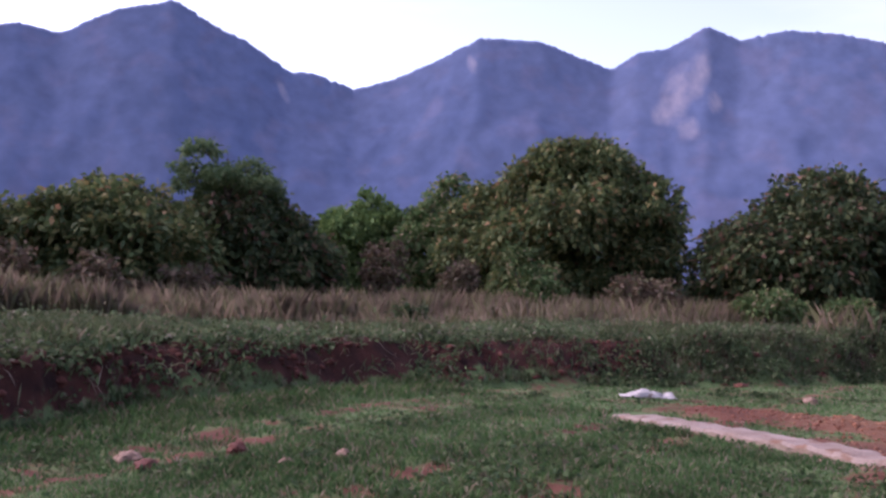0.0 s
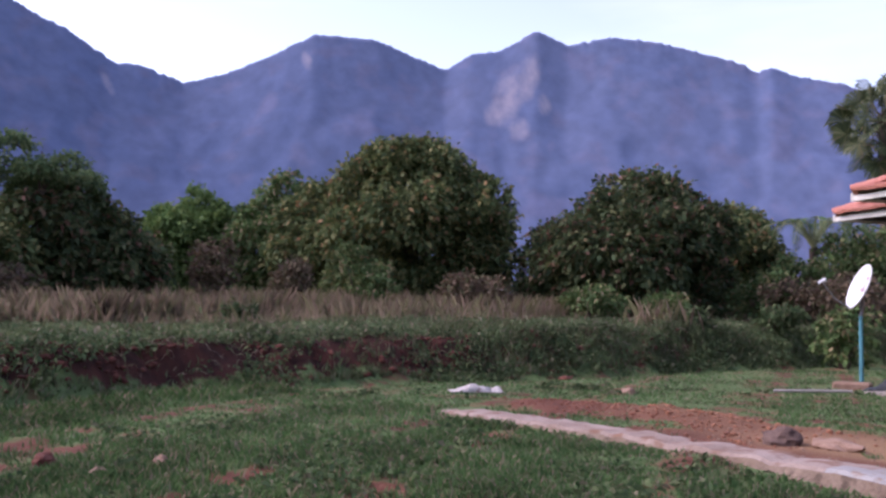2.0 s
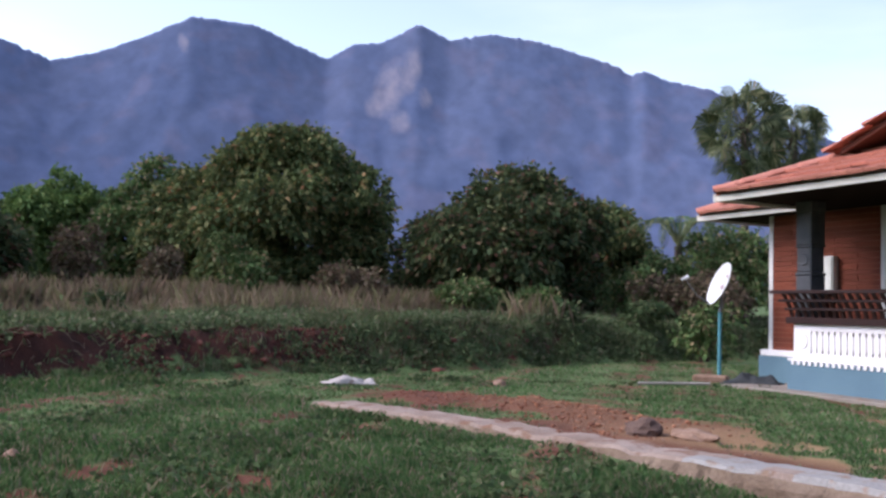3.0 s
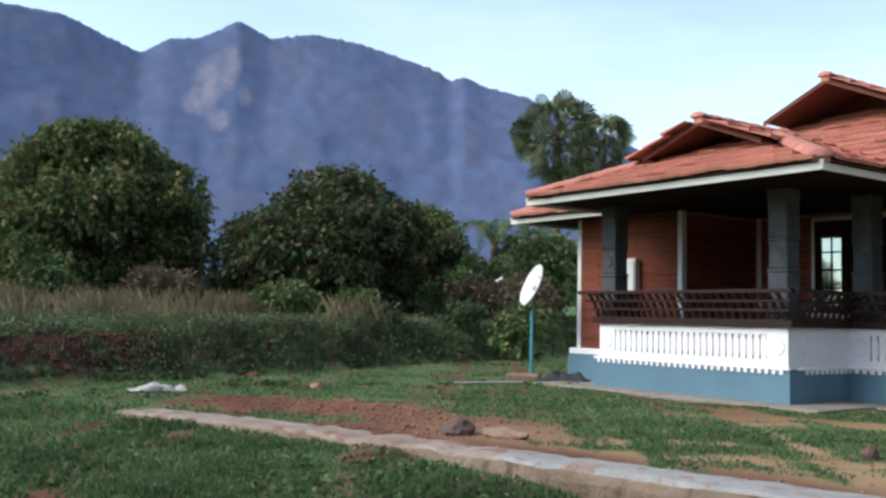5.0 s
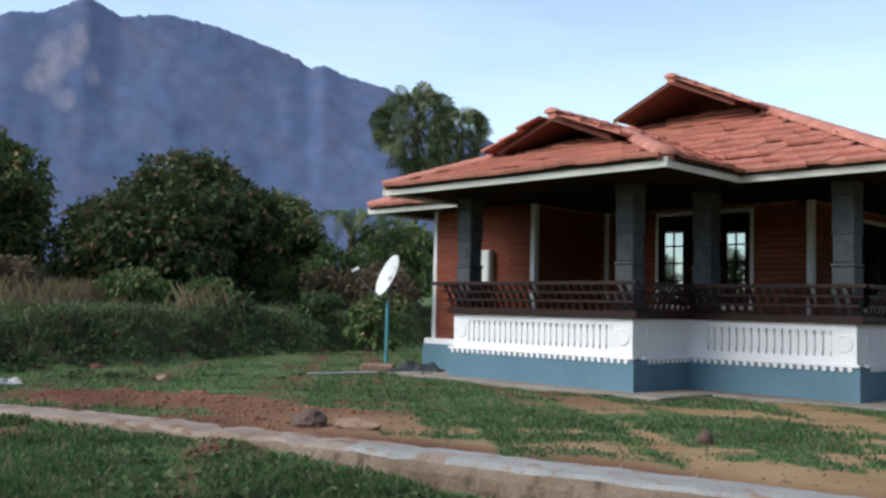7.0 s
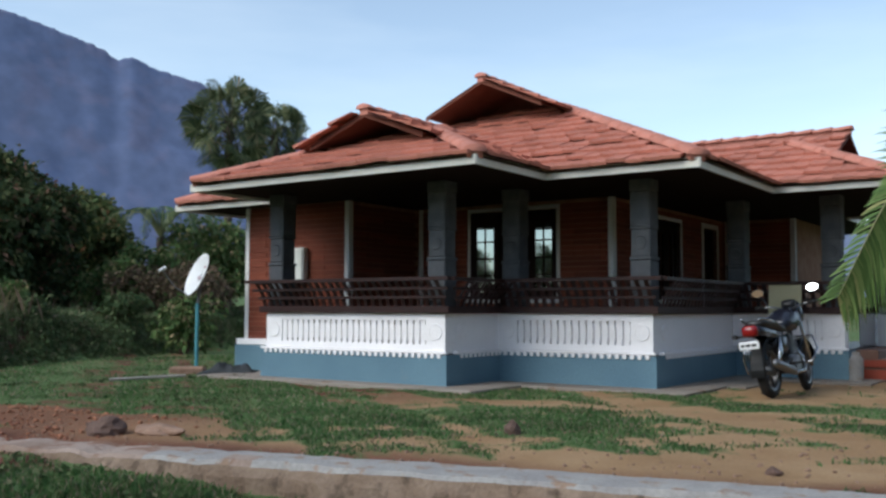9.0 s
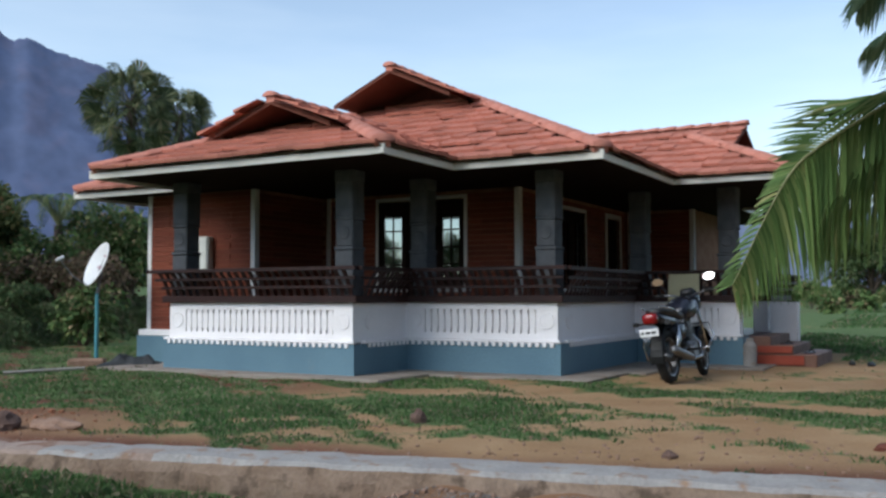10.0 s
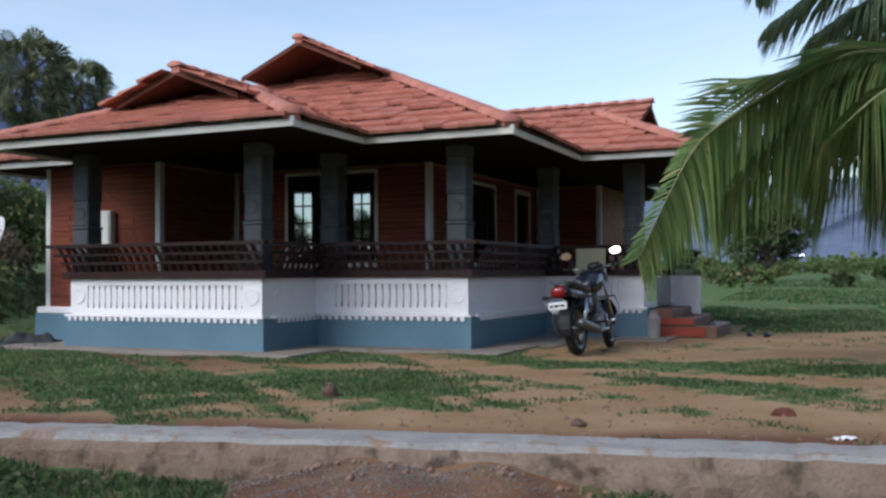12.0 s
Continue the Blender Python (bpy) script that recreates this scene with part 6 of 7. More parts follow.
# ---------- kerb, heap, stones ----------
def build_kerb():
    """Low rough concrete wall, worn along its front edge."""
    xs = np.arange(KERB_X0, KERB_X1, 0.07)
    verts, faces = [], []
    for x in xs:
        y = kerb_y(x)
        t = Vector((1, 0.19 - 0.015 * x)).normalized()
        n = Vector((-t.y, t.x))
        e1 = noise.fractal(Vector((x * 1.7, 0, 0)), 1.0, 2.0, 4)
        e2 = noise.fractal(Vector((x * 2.3, 5, 0)), 1.0, 2.0, 4)
        e3 = noise.fractal(Vector((x * 4.1, 9, 0)), 1.0, 2.0, 4)
        worn = max(0.0, noise.noise(Vector((x * 0.8, 3, 0)))) * 0.12
        top = 0.030 + (0.012 + 0.012 * max(0.0, min(1.0, -5 - x))) * e3 - 0.015 * max(0, -8.2 - x)
        w = KERB_W - 0.05 + 0.05 * e1 - worn
        prof = [(0.03 * e2, -0.35), (0.02 * e2, top - 0.015), (-0.03, top), (-w * 0.5, top + 0.008 * e1), (-w + 0.03, top - 0.006), (-w, top - 0.03 - 0.3 * worn),
                (-w - 0.03 - 0.05 * abs(e2), top - 0.10 - 0.02 * e3), (-w - 0.05 - 0.07 * abs(e3), top - 0.17), (-w - 0.09, -0.42)]
        for a, z in prof:
            verts.append((x + n.x * a, y + n.y * a, z))
    k = 9
    for i in range(len(xs) - 1):
        for j in range(k - 1):
            faces.append((i * k + j, i * k + j + 1, (i + 1) * k + j + 1, (i + 1) * k + j))
    faces += [tuple(range(k))[::-1], tuple((len(xs) - 1) * k + j for j in range(k))]
    ob = raw("kerb", verts, faces, M_CONC)
    ob.data.materials.append(M_KERBFACE)
    ob.data.materials.append(M_KERBEARTH)
    for f in ob.data.polygons:
        if f.index % (k - 1) >= 5 and f.index < (len(xs) - 1) * (k - 1):
            f.material_index = 1
        elif f.center.x < -5.2 + 1.6 * noise.noise(f.center * 2.5):
            f.material_index = 2
    tagged(ob, "low weathered concrete kerb wall stained with red earth", "kerb", kind="structure")


build_kerb()


def stone(name, x, y, size, mat, label, seed, category="stone", sink=0.36, turn=0.0):
    bm = bmesh.new()
    bmesh.ops.create_icosphere(bm, subdivisions=3, radius=1.0)
    for v in bm.verts:
        q = v.co * 1.4 + Vector((seed * 3.1, seed, 0))
        v.co *= 1 + 0.35 * noise.noise(q) + 0.15 * noise.noise(q * 3)
        v.co = Vector((v.co.x * size[0] / 2, v.co.y * size[1] / 2, v.co.z * size[2] / 2))
    ob = part(name, bm, mat)
    ob.matrix_world = pose(x, y, float(ground_z(x, y)) + size[2] * (0.5 - sink), 0, 0, turn)
    return tagged(ob, label, category)


stone("stone", -6.62, 4.80, (0.34, 0.27, 0.21), M_ROCK, "rounded brown stone beside the kerb", 1)
stone("stone", -6.2, 4.98, (0.5, 0.26, 0.14), M_TANROCK, "low reddish tan stone in the soil", 2)
stone("earth_clod", -7.38, -0.84, (0.20, 0.17, 0.15), M_CLOD, "dark red earth clod in the grass", 3, "clod")
stone("stone", -6.93, -0.46, (0.15, 0.13, 0.10), M_TANROCK, "pale tan stone in the grass", 4)
stone("stone", -6.75, -0.30, (0.28, 0.16, 0.07), M_CLOD, "flat reddish stone in the grass", 5)
stone("stone", -7.3, -1.62, (0.26, 0.20, 0.13), M_TANROCK, "pale tan stone in the grass", 6)
stone("stone", -7.05, -1.45, (0.3, 0.16, 0.07), M_CLOD, "flat reddish stone in the grass", 7)
stone("stone", -7.0, -0.05, (0.14, 0.11, 0.09), M_TANROCK, "pale tan stone in the grass", 8)
stone("stone", -11.2, 5.9, (0.22, 0.16, 0.12), M_TANROCK, "pale stone lying on the soil", 9)
stone("stone", -14.0, 6.3, (0.25, 0.2, 0.12), M_CLOD, "reddish stone at the foot of the bank", 10)
stone("stone", -1.72, 5.95, (0.10, 0.08, 0.07), M_ROCK, "small dark stone on bare soil", 11)
stone("stone", -0.55, 6.9, (0.16, 0.12, 0.08), M_CLOD, "small reddish stone on bare soil", 12)
stone("stone", -3.9, 6.55, (0.13, 0.11, 0.16), M_ROCK, "small grey stone standing in the grass", 13)


def loose(name, places, sizes, mat, label, category, seed):
    """Many small lumps as one mesh."""
    g = np.random.default_rng(seed)
    ico = bmesh.new()
    bmesh.ops.create_icosphere(ico, subdivisions=1, radius=1.0)
    ico.verts.index_update()
    bv = np.array([v.co[:] for v in ico.verts])
    bf = np.array([[v.index for v in f.verts] for f in ico.faces])
    ico.free()
    V, F = [], []
    for k, ((x, y), s) in enumerate(zip(places, sizes)):
        q = bv * (1 + g.normal(0, 0.18, (len(bv), 1))) * np.array([1, g.uniform(0.6, 1), g.uniform(0.45, 0.8)]) * s
        a = g.uniform(0, 6.28)
        r = np.array([[math.cos(a), -math.sin(a), 0], [math.sin(a), math.cos(a), 0], [0, 0, 1]])
        V.append(q @ r.T + np.array([x, y, float(ground_z(x, y)) + s * 0.25]))
        F.append(bf + k * len(bv))
    return tagged(mesh_np(name, np.concatenate(V), np.concatenate(F), mat), label, category, kind="stuff")


g4 = np.random.default_rng(44)
M_HEAP = surf("dug_orange_earth", (0.30, 0.12, 0.065), (0.38, 0.18, 0.105), 3, 50, 0.95, 0.6, island=0.2)
M_GRAVEL = surf("grey_gravel", (0.168, 0.152, 0.136), (0.256, 0.232, 0.212), 3, 50, 0.95, 0.5, island=0.3)
M_REDDIRT = surf("dug_red_earth", (0.20, 0.075, 0.045), (0.28, 0.12, 0.075), 3, 50, 0.95, 0.6, island=0.2)
pl, sz = [], []
for hx, hy, hr, n in ((-8.5, 4.95, 0.9, 300), (-7.9, 5.05, 0.8, 240), (-7.2, 5.25, 0.7, 140), (-6.9, 4.6, 0.5, 90)):
    for k in range(n):
        pl.append((hx + g4.normal(0, hr * 0.6), hy + g4.normal(0, hr * 0.35)))
        sz.append(abs(g4.normal(0, 0.010)) + 0.003)
loose("earth_clods", pl, sz, M_HEAP, "loose orange earth clods on the heap", "clods", 45)
pl, sz = [], []
for hx, hy, hr, n in ((-9.6, 4.15, 0.9, 320), (-9.0, 4.5, 0.8, 240), (-7.4, 4.5, 0.7, 110)):
    for k in range(n):
        pl.append((hx + g4.normal(0, hr * 0.6), hy + g4.normal(0, hr * 0.35)))
        sz.append(abs(g4.normal(0, 0.010)) + 0.003)
loose("earth_clods", pl, sz, M_REDDIRT, "loose dark red earth clods on the heap", "clods", 46)
pl, sz = [], []
for k in range(2400):
    y = g4.uniform(-8, 11)
    x = float(np.interp(y, BANK_Y, BANK_X)) - g4.uniform(-0.1, 1.0)
    if wob(np.array(x), np.array(y), 1.8, 2.0) > -0.15:
        pl.append((x, y))
        sz.append(0.012 + abs(g4.normal(0, 0.028)))
loose("bank_clods", pl, sz, M_CLOD, "dark red earth clods on the cut face of the bank", "clods", 50)
pl, sz = [], []
for k in range(5200):
    x = -2.4 + g4.normal(0, 0.55)
    y = kerb_y(x) - 0.5 - abs(g4.normal(0, 0.55))
    pl.append((x, y))
    sz.append(g4.uniform(0.003, 0.008))
loose("gravel", pl, sz, M_GRAVEL, "spilled grey gravel below the kerb", "gravel", 47)
pl, sz = [], []
for k in range(700):
    x = g4.uniform(-9, 1.5)
    y = kerb_y(x) + g4.uniform(0.05, 5.0) * g4.uniform(0, 1)
    if not (x < -4.1 and y > 9.7):
        pl.append((x, y))
        sz.append(g4.uniform(0.006, 0.02))
loose("pebbles", pl, sz, M_TANROCK, "small pale pebbles strewn over the yard", "pebbles", 48)
pl, sz = [], []
for k in range(500):
    x = g4.uniform(-9.5, 2.0)
    pl.append((x, kerb_y(x) - 0.5 - abs(g4.normal(0, 0.12))))
    sz.append(g4.uniform(0.006, 0.026))
loose("rubble", pl, sz, M_TANROCK, "earthy rubble at the foot of the kerb", "rubble", 49)


def sack():
    """A crumpled empty sack lying on the ground."""
    bm = bmesh.new()
    bmesh.ops.create_grid(bm, x_segments=36, y_segments=20, size=0.5)
    for v in bm.verts:
        x, y = v.co.x * 0.68, v.co.y * 0.40
        e = max(abs(v.co.x), abs(v.co.y)) * 2
        q = Vector((x * 5, y * 5, 2.2))
        h = 0.075 + 0.10 * noise.fractal(q, 1.0, 2.0, 4) + 0.05 * math.sin(x * 11 + 2.0) + 0.08 * x
        v.co = Vector((x + 0.03 * noise.noise(q * 2), y + 0.05 * noise.noise(q + Vector((7, 0, 0))), max(0.012, 0.62 * h * (1.05 - e ** 8))))
    bmesh.ops.solidify(bm, geom=bm.faces[:], thickness=0.012)
    p = polar(71.3, 12.3)
    ob = part("sack", bm, M_BAG, smooth=True)
    ob.matrix_world = pose(p.x, p.y, p.z + 0.01, 0, 0, 72 + 6)
    tagged(ob, "crumpled dusty white sack at the end of the kerb", "sack")


sack()

# satellite dish
dish = empty("satellite_dish", "white satellite dish on a blue-green pole beside the house", "satellite dish", loc=(-12.40, 10.68, 0))
bm = bmesh.new()
rod(bm, (0, 0, -0.2), (0, 0, 1.08), 0.032, 0.032, 12)
part("pole", bm, M_POLE, dish)
a = radians(49.7)
rt, tc, upv = Vector((math.cos(a), math.sin(a), 0)), Vector((math.sin(a), -math.cos(a), 0)), Vector((0, 0, 1))
nv = (0.31 * tc + 0.95 * (-0.915 * rt + 0.40 * upv)).normalized()
long = (0.40 * rt + 0.915 * upv)
long = (long - nv * long.dot(nv)).normalized()
md = Matrix((nv.cross(long) * -1, long, nv)).transposed().to_4x4()
cen = Vector((0, 0, 1.53)) + rt * 0.035 + nv * 0.06
bm = bmesh.new()
prof = [(0.001, -0.075), (0.12, -0.068), (0.24, -0.045), (0.34, -0.012), (0.395, 0.012), (0.405, 0.012), (0.405, 0.0), (0.35, -0.028), (0.24, -0.06), (0.12, -0.083), (0.001, -0.09)]
lathe(bm, [(r * 0.94, z) for r, z in prof], 40, Matrix.Translation(cen) @ md)
part("reflector", bm, M_DISH, dish, "white enamelled reflector", smooth=True)
for u, v, w, h in ((0.05, 0.17, 0.09, 0.05), (0.02, -0.03, 0.16, 0.045)):
    bm = bmesh.new()
    box(bm, (u - w / 2, v - h / 2, -0.052), (u + w / 2, v + h / 2, -0.049), 0, Matrix.Translation(cen) @ md)
    part("printed_mark", bm, M_DISHRED, dish, "faded red printed mark")
bm = bmesh.new()
rod(bm, (0, 0, 1.05), cen - nv * 0.08, 0.03, 0.03, 8)
rod(bm, cen - nv * 0.085 - long * 0.15, cen - nv * 0.085 + long * 0.15, 0.02, 0.02, 8)
part("mount", bm, M_STEEL, dish)
bm = bmesh.new()
tube(bm, [cen - long * 0.37 - nv * 0.03, cen - long * 0.33 + nv * 0.25, cen - long * 0.16 + nv * 0.56], [0.011] * 3, 8)
part("feed_arm", bm, M_STEEL, dish)
bm = bmesh.new()
rod(bm, cen - long * 0.20 + nv * 0.60, cen - long * 0.10 + nv * 0.52, 0.022, 0.03, 12)
part("feed_horn", bm, M_DISH, dish, "small white feed horn")
blk = boxed("stone_block", (-0.28, -0.16, -0.1), (0.28, 0.16, 0.10), M_TANROCK, bevel=0.03)
blk.matrix_world = pose(-12.30, 10.42, -0.05, 0, 0, 40)
tagged(blk, "rough tan stone block at the dish pole", "stone block")


def tarp():
    bm = bmesh.new()
    bmesh.ops.create_grid(bm, x_segments=26, y_segments=14, size=0.5)
    for v in bm.verts:
        x, y = v.co.x * 0.95, v.co.y * 0.45
        e = max(abs(v.co.x), abs(v.co.y)) * 2
        q = Vector((x * 4, y * 4, 8))
        v.co = Vector((x, y + 0.05 * noise.noise(q), max(0.0, (0.11 + 0.14 * noise.fractal(q, 1, 2, 4)) * (1 - e ** 4) + 0.01)))
    bmesh.ops.solidify(bm, geom=bm.faces[:], thickness=0.01)
    ob = part("tarpaulin", bm, M_TARP, smooth=True)
    ob.matrix_world = pose(-11.42, 10.50, -0.035, 0, 0, 38)
    tagged(ob, "crumpled dark tarpaulin heaped by the plinth", "tarpaulin")


tarp()
bm = bmesh.new()
tube(bm, [(-0.5, 0, 0.03), (0, 0.01, 0.045), (0.5, 0, 0.06)], [0.022, 0.022, 0.02], 8)
pole = part("pole", bm, M_TIMBER)
pole.matrix_world = pose(-10.85, 8.5, 0.0, 0, 0, 56)
tagged(pole, "weathered grey pole lying on the grass", "pole")

# things by the porch
post = empty("stone_post", "short pale stone post by the plinth corner", "post", loc=(-3.0, 14.72, -0.03))
bm = bmesh.new()
lathe(bm, [(0.001, 0), (0.10, 0), (0.10, 0.30), (0.08, 0.34), (0.055, 0.37), (0.055, 0.42), (0.001, 0.42)], 16)
part("shaft", bm, M_CONC, post, smooth=False)
board = boxed("board", (-0.235, -0.012, 0), (0.235, 0.012, 0.46), M_BOARD, bevel=0.003)
board.matrix_world = Matrix.Translation((-3.93, 14.50, 0.92)) @ pose(0, 0, 0, -6, 0, 0)
tagged(board, "plain pale yellow board propped on the verandah rail", "board")
for k, (x, y, z, t) in enumerate(((-1.72, 15.9, 0.0, 95), (-1.45, 15.95, 0.0, 75))):
    bm = bmesh.new()
    bmesh.ops.create_uvsphere(bm, u_segments=14, v_segments=8, radius=1)
    for v in bm.verts:
        v.co = Vector((v.co.x * 0.13, v.co.y * 0.048 * (1 - 0.2 * v.co.x), max(-0.02, v.co.z * 0.05 * (1.0 - 0.35 * v.co.x)) + 0.02))
    sh = part("shoe", bm, M_BLACK, smooth=True)
    sh.matrix_world = pose(x, y, float(ground_z(x, y)) + 0.002, 0, 0, t)
    tagged(sh, "black shoe lying on the ground by the steps", "shoe", "shoes by the steps")
for k, (x, y, z, t) in enumerate(((-2.28, 15.55, 0.142, 70), (-2.30, 15.75, 0.142, 84), (-2.62, 15.6, 0.272, 65))):
    bm = bmesh.new()
    box(bm, (-0.12, -0.045, 0), (0.12, 0.045, 0.016), 0.007)
    tube(bm, [(0.03, -0.042, 0.012), (0.06, -0.02, 0.045), (0.065, 0.02, 0.045), (0.03, 0.042, 0.012)], [0.009] * 4, 6)
    sl = part("slipper", bm, M_BLACK)
    sl.matrix_world = pose(x, y, z, 0, 0, t)
    tagged(sl, "dark slipper lying on the entrance step", "slipper", "slippers on the steps")
paper = bmesh.new()
bmesh.ops.create_grid(paper, x_segments=8, y_segments=6, size=0.5)
for v in paper.verts:
    v.co = Vector((v.co.x * 0.12, v.co.y * 0.07, 0.022 + 0.02 * noise.noise(v.co * 5)))
bmesh.ops.solidify(paper, geom=paper.faces[:], thickness=0.003)
paper = part("paper_scrap", paper, M_WHITE)
paper.matrix_world = pose(-0.15, 5.95, float(ground_z(-0.15, 5.95)) - 0.01, 0, 0, 30)
tagged(paper, "crumpled white paper scrap on bare soil", "paper")


# ---------- motorcycle ----------
def motorcycle():
    """x forward, y to its left, z up; the rear wheel touches the ground at the origin."""
    bike = empty("motorcycle", "dark blue-black motorcycle on its side stand by the verandah", "motorcycle")

    def wheel(x, r, w, turn=0.0):
        wh = empty("wheel")
        wh.parent = bike
        wh.matrix_basis = pose(x, 0, r, 0, 0, turn)
        rot = Matrix.Rotation(math.pi / 2, 4, "X")
        bm = bmesh.new()
        prof = [(r - 0.085, -w * 0.42), (r - 0.05, -w * 0.5), (r - 0.015, -w * 0.38), (r, 0), (r - 0.015, w * 0.38), (r - 0.05, w * 0.5), (r - 0.085, w * 0.42)]
        lathe(bm, prof, 36, rot)
        part("tyre", bm, M_RUBBER, wh, smooth=True)
        bm = bmesh.new()
        lathe(bm, [(r - 0.10, -w * 0.36), (r - 0.078, -w * 0.44), (r - 0.078, w * 0.44), (r - 0.10, w * 0.36), (r - 0.10, -w * 0.36)], 36, rot)
        part("rim", bm, M_STEEL, wh)
        bm = bmesh.new()
        rod(bm, (0, -0.07, 0), (0, 0.07, 0), 0.06, 0.06, 16)
        part("hub", bm, M_STEEL, wh)
        for k in range(6):
            a = k * math.pi / 3
            bm = bmesh.new()
            rod(bm, (math.cos(a) * 0.05, 0, math.sin(a) * 0.05), (math.cos(a) * (r - 0.09), 0, math.sin(a) * (r - 0.09)), 0.018, 0.012, 6)
            part("spoke", bm, M_BLACK, wh)

    wheel(0, 0.305, 0.11)
    wheel(1.27, 0.30, 0.085, 6)

    def tb(name, pts, rr, mat, n=8, label=""):
        bm = bmesh.new()
        tube(bm, pts, rr if isinstance(rr, list) else [rr] * len(pts), n)
        return part(name, bm, mat, bike, label, smooth=True)

    def loft(name, rings, mat, label=""):
        """Rings of (x, half width, bottom, top), rounded in section."""
        bm = bmesh.new()
        N = 14
        last = None
        for x, hw, zb, zt in rings:
            c, h = (zb + zt) / 2, (zt - zb) / 2
            ring = []
            for k in range(N):
                a = 2 * math.pi * k / N
                sx = abs(math.cos(a)) ** 0.6 * (1 if math.cos(a) >= 0 else -1)
                sz = abs(math.sin(a)) ** 0.6 * (1 if math.sin(a) >= 0 else -1)
                ring.append(bm.verts.new((x, hw * sx, c + h * sz)))
            if last:
                for k in range(N):
                    bm.faces.new((last[k], last[(k + 1) % N], ring[(k + 1) % N], ring[k]))
            else:
                bm.faces.new(ring[::-1])
            last = ring
        bm.faces.new(last)
        return part(name, bm, mat, bike, label, smooth=True)

    loft("seat", [(-0.28, 0.09, 0.80, 0.86), (-0.15, 0.13, 0.78, 0.87), (0.1, 0.14, 0.76, 0.85), (0.3, 0.13, 0.73, 0.81), (0.48, 0.10, 0.73, 0.80)], M_BLACK)
    loft("fuel_tank", [(0.44, 0.10, 0.74, 0.84), (0.58, 0.15, 0.72, 0.95), (0.75, 0.17, 0.72, 1.0), (0.9, 0.14, 0.76, 0.98), (1.0, 0.07, 0.82, 0.93)], M_BIKE)
    loft("tail_cowl", [(-0.38, 0.07, 0.72, 0.82), (-0.2, 0.10, 0.68, 0.81), (0.1, 0.11, 0.64, 0.78), (0.35, 0.10, 0.62, 0.75)], M_BIKE)
    loft("side_panel", [(0.15, 0.13, 0.50, 0.68), (0.3, 0.14, 0.46, 0.70), (0.5, 0.11, 0.48, 0.70)], M_BIKE)
    loft("tail_lamp", [(-0.46, 0.05, 0.72, 0.79), (-0.44, 0.085, 0.69, 0.81), (-0.38, 0.09, 0.68, 0.82)], M_RED, "red tail lamp")
    boxed("number_plate", (-0.50, -0.11, 0.555), (-0.492, 0.11, 0.64), M_PLATE, bike, "plain white plate", bevel=0.003)
    for y0, y1 in ((-0.085, -0.03), (-0.015, 0.04), (0.055, 0.09)):
        boxed("plate_bar", (-0.5035, y0, 0.582), (-0.5005, y1, 0.612), M_BLACK, bike)
    # rear mudguard bent round the wheel
    bm = bmesh.new()
    last = None
    for k in range(11):
        a = radians(60 + k * 13)
        r = 0.36
        p = [bm.verts.new((math.cos(a) * r, y, 0.305 + math.sin(a) * r + dz)) for y, dz in ((-0.075, -0.02), (-0.06, 0), (0.06, 0), (0.075, -0.02))]
        if last:
            for j in range(3):
                bm.faces.new((last[j], last[j + 1], p[j + 1], p[j]))
        last = p
    bmesh.ops.solidify(bm, geom=bm.faces[:], thickness=0.006)
    part("rear_mudguard", bm, M_BLACK, bike)
    bm = bmesh.new()
    last = None
    for k in range(11):
        a = radians(15 + k * 13)
        r = 0.34
        p = [bm.verts.new((1.27 + math.cos(a) * r, y, 0.30 + math.sin(a) * r + dz)) for y, dz in ((-0.065, -0.03), (-0.045, 0), (0.045, 0), (0.065, -0.03))]
        if last:
            for j in range(3):
                bm.faces.new((last[j], last[j + 1], p[j + 1], p[j]))
        last = p
    bmesh.ops.solidify(bm, geom=bm.faces[:], thickness=0.006)
    part("front_mudguard", bm, M_BIKE, bike)
    for s in (-1, 1):
        tb("swing_arm", [(0, s * 0.10, 0.305), (0.3, s * 0.10, 0.36), (0.5, s * 0.09, 0.40)], 0.022, M_BLACK)
        tb("shock_absorber", [(0.02, s * 0.12, 0.34), (0.10, s * 0.12, 0.50), (0.17, s * 0.11, 0.66)], [0.018, 0.035, 0.022], M_CHROME)
        tb("fork", [(1.27, s * 0.09, 0.30), (1.13, s * 0.09, 0.66), (1.02, s * 0.085, 0.95)], [0.026, 0.022, 0.02], M_CHROME)
        tb("grab_rail", [(0.15, s * 0.15, 0.80), (-0.15, s * 0.155, 0.86), (-0.36, s * 0.10, 0.88)], 0.011, M_CHROME)
        tb("foot_rest", [(0.42, s * 0.10, 0.36), (0.42, s * 0.26, 0.36)], 0.014, M_RUBBER)
        bm = bmesh.new()
        rod(bm, (-0.33, s * 0.09, 0.70), (-0.35, s * 0.19, 0.70), 0.010, 0.010, 6)
        rod(bm, (-0.34, s * 0.18, 0.70), (-0.40, s * 0.19, 0.70), 0.025, 0.028, 10)
        part("indicator", bm, M_BLACK, bike)
        tb("handlebar", [(0.98, s * 0.05, 1.0), (0.95, s * 0.18, 1.04), (0.90, s * 0.34, 1.05)], 0.013, M_STEEL)
        tb("grip", [(0.925, s * 0.26, 1.047), (0.90, s * 0.37, 1.05)], 0.019, M_RUBBER)
        mr = empty("mirror")
        mr.parent = bike
        bm = bmesh.new()
        tube(bm, [(0.94, s * 0.22, 1.05), (0.95, s * 0.27, 1.13), (0.94, s * 0.31, 1.19)], [0.006] * 3, 6)
        part("stem", bm, M_BLACK, mr)
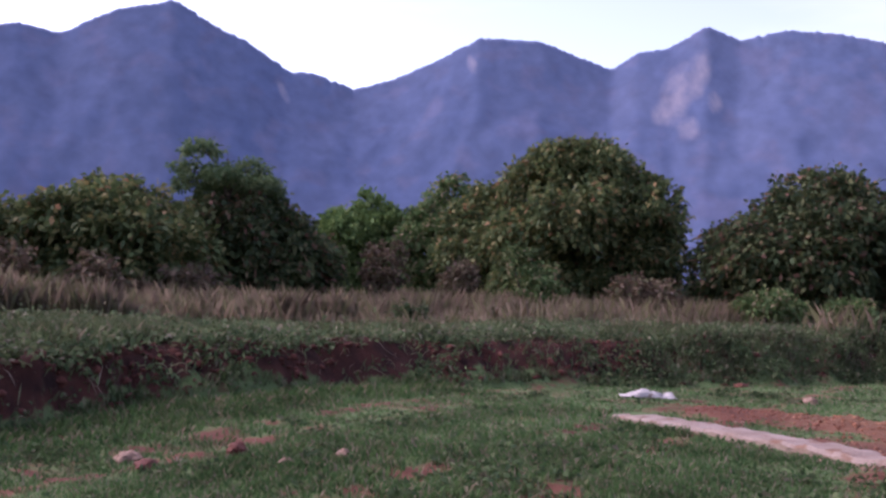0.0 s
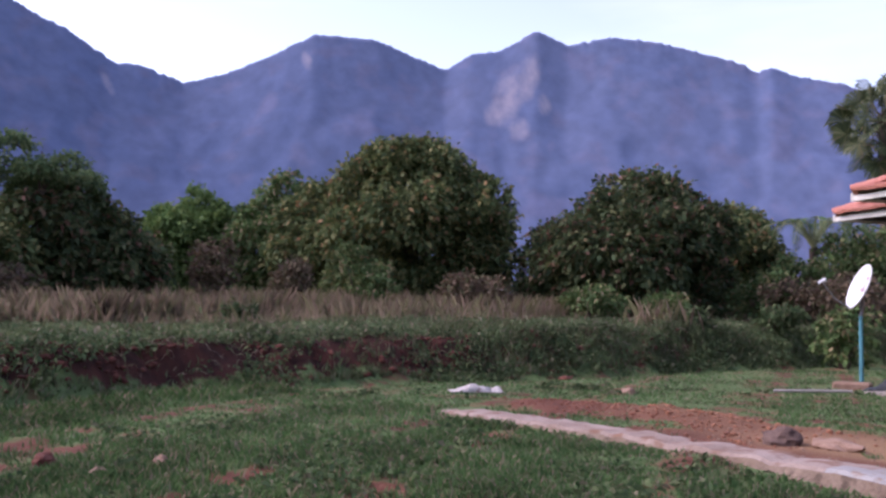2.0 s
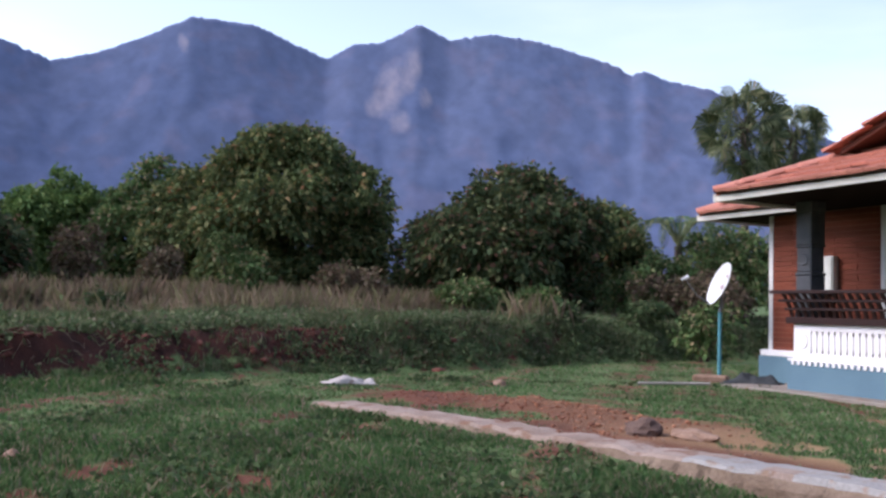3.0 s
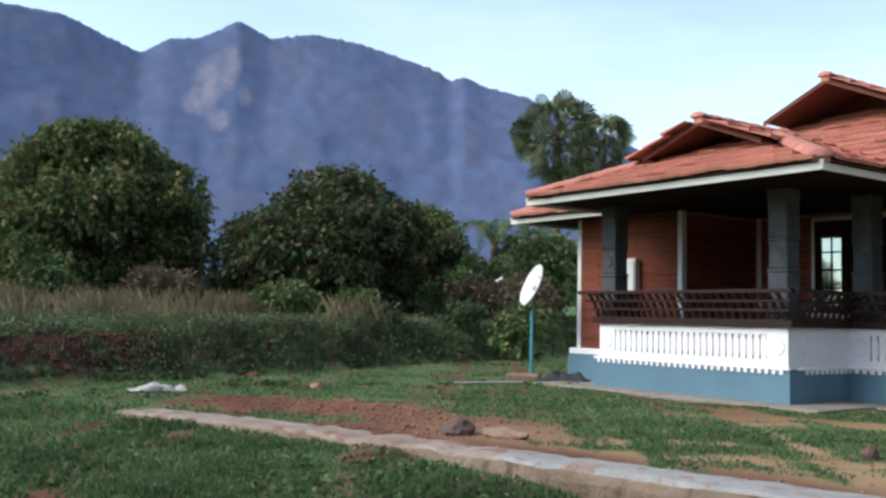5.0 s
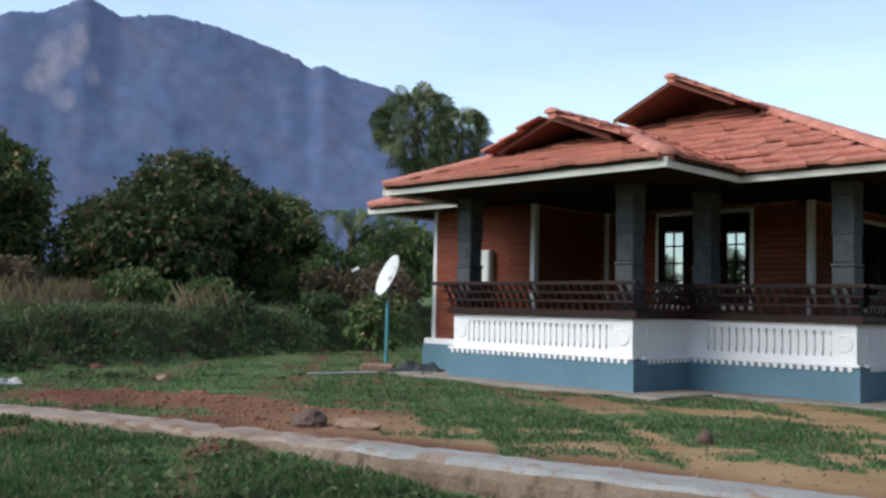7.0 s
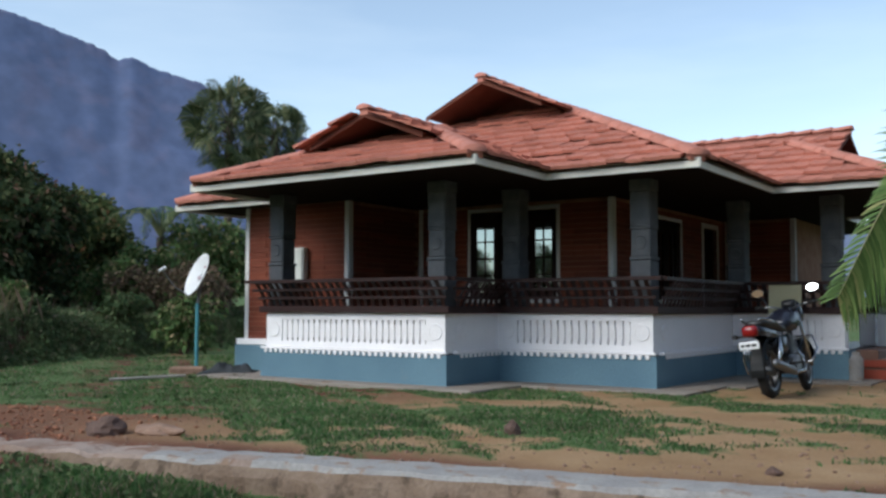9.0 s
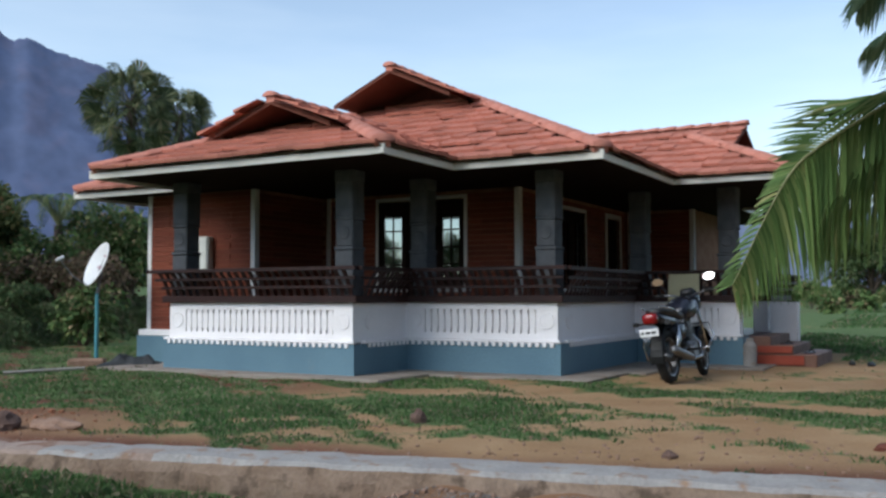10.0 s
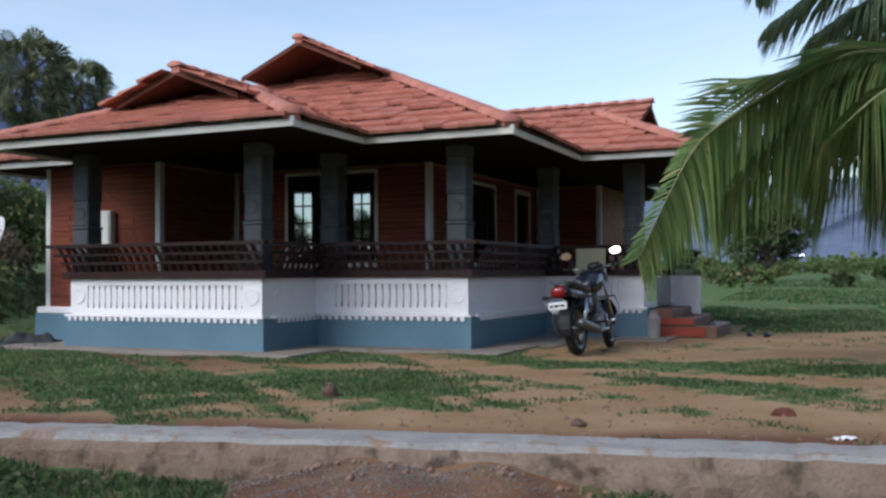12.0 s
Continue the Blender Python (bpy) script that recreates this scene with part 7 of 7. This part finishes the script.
        mm = Matrix.Translation((0.935, s * 0.33, 1.225)) @ look((0, 0, 0), (1.0, s * 0.10, -0.30 if s < 0 else 0.25)).to_3x3().to_4x4() @ Matrix.Diagonal((0.075, 0.05, 1, 1))
        bm = bmesh.new()
        lathe(bm, [(0.001, 0.0), (0.9, 0.0), (1.0, -0.004), (1.0, -0.02), (0.6, -0.035), (0.001, -0.04)], 24, mm)
        part("housing", bm, M_BLACK, mr, smooth=False)
        bm = bmesh.new()
        lathe(bm, [(0.001, 0.003), (0.93, 0.003), (0.93, 0.0015)], 24, mm)
        part("glass", bm, M_MIRROR, mr, "bright mirror glass")
    # engine, exhaust, guards
    bm = bmesh.new()
    box(bm, (0.45, -0.13, 0.24), (0.80, 0.13, 0.46), 0.03)
    part("crankcase", bm, M_STEEL, bike)
    for k in range(7):
        bm = bmesh.new()
        box(bm, (0.62, -0.095, 0.47 + k * 0.03), (0.82, 0.095, 0.487 + k * 0.03), 0.005)
        part("cylinder_fin", bm, M_STEEL, bike)
    bm = bmesh.new()
    box(bm, (0.66, -0.06, 0.45), (0.78, 0.06, 0.70))
    part("cylinder", bm, M_BLACK, bike)
    for s in (-1, 1):
        bm = bmesh.new()
        rod(bm, (0.58, s * 0.12, 0.34), (0.58, s * 0.16, 0.34), 0.095, 0.085, 18)
        part("engine_cover", bm, M_STEEL, bike)
    tb("exhaust", [(0.80, -0.05, 0.55), (0.95, -0.10, 0.42), (0.85, -0.14, 0.26), (0.45, -0.16, 0.25)], 0.02, M_CHROME)
    tb("silencer", [(0.42, -0.16, 0.25), (0.3, -0.17, 0.28), (-0.25, -0.18, 0.38), (-0.30, -0.18, 0.39)], [0.03, 0.048, 0.05, 0.03], M_STEEL, 12)
    tb("frame_tube", [(0.98, 0, 0.92), (0.92, 0, 0.6), (0.82, 0, 0.28), (0.45, 0, 0.26)], 0.022, M_BLACK)
    tb("frame_tube", [(0.98, 0, 0.90), (0.5, 0, 0.72), (-0.2, 0, 0.74)], 0.022, M_BLACK)
    tb("crash_guard", [(0.92, -0.02, 0.66), (0.95, -0.24, 0.66), (0.92, -0.29, 0.50), (0.84, -0.24, 0.36), (0.84, -0.02, 0.33)], 0.013, M_CHROME)
    tb("crash_guard", [(0.92, 0.02, 0.66), (0.95, 0.24, 0.66), (0.92, 0.29, 0.50), (0.84, 0.24, 0.36), (0.84, 0.02, 0.33)], 0.013, M_CHROME)
    for k in range(5):
        tb("saree_guard", [(-0.18 + k * 0.075, 0.17, 0.62), (-0.18 + k * 0.075, 0.19, 0.45), (-0.18 + k * 0.075, 0.17, 0.30)], 0.008, M_CHROME)
    tb("saree_guard", [(0.16, 0.15, 0.62), (-0.2, 0.18, 0.62), (-0.24, 0.18, 0.45), (-0.18, 0.17, 0.29), (0.14, 0.15, 0.29)], 0.010, M_CHROME)
    tb("side_stand", [(0.48, 0.12, 0.26), (0.42, 0.27, 0.03)], 0.012, M_BLACK)
    tb("chain_cover", [(0.02, 0.11, 0.34), (0.3, 0.11, 0.40), (0.5, 0.11, 0.38)], [0.03, 0.035, 0.04], M_BLACK)
    loft("headlamp_cowl", [(0.98, 0.06, 0.90, 1.06), (1.08, 0.12, 0.82, 1.10), (1.18, 0.11, 0.82, 1.02), (1.22, 0.08, 0.86, 0.98)], M_BIKE)
    loft("instrument_panel", [(0.96, 0.06, 1.02, 1.08), (1.02, 0.09, 1.03, 1.11), (1.08, 0.07, 1.05, 1.12)], M_BLACK)
    p = (-3.27, 11.45)
    bike.matrix_world = Matrix.Translation((p[0], p[1], float(ground_z(*p)) + 0.004)) @ Matrix.Rotation(radians(87), 4, "Z") @ Matrix.Rotation(radians(-7), 4, "X") @ Matrix.Scale(1.05, 4)


M_MIRROR = plain("mirror_glass", (0.92, 0.93, 0.95), 0.02, 1.0)
motorcycle()
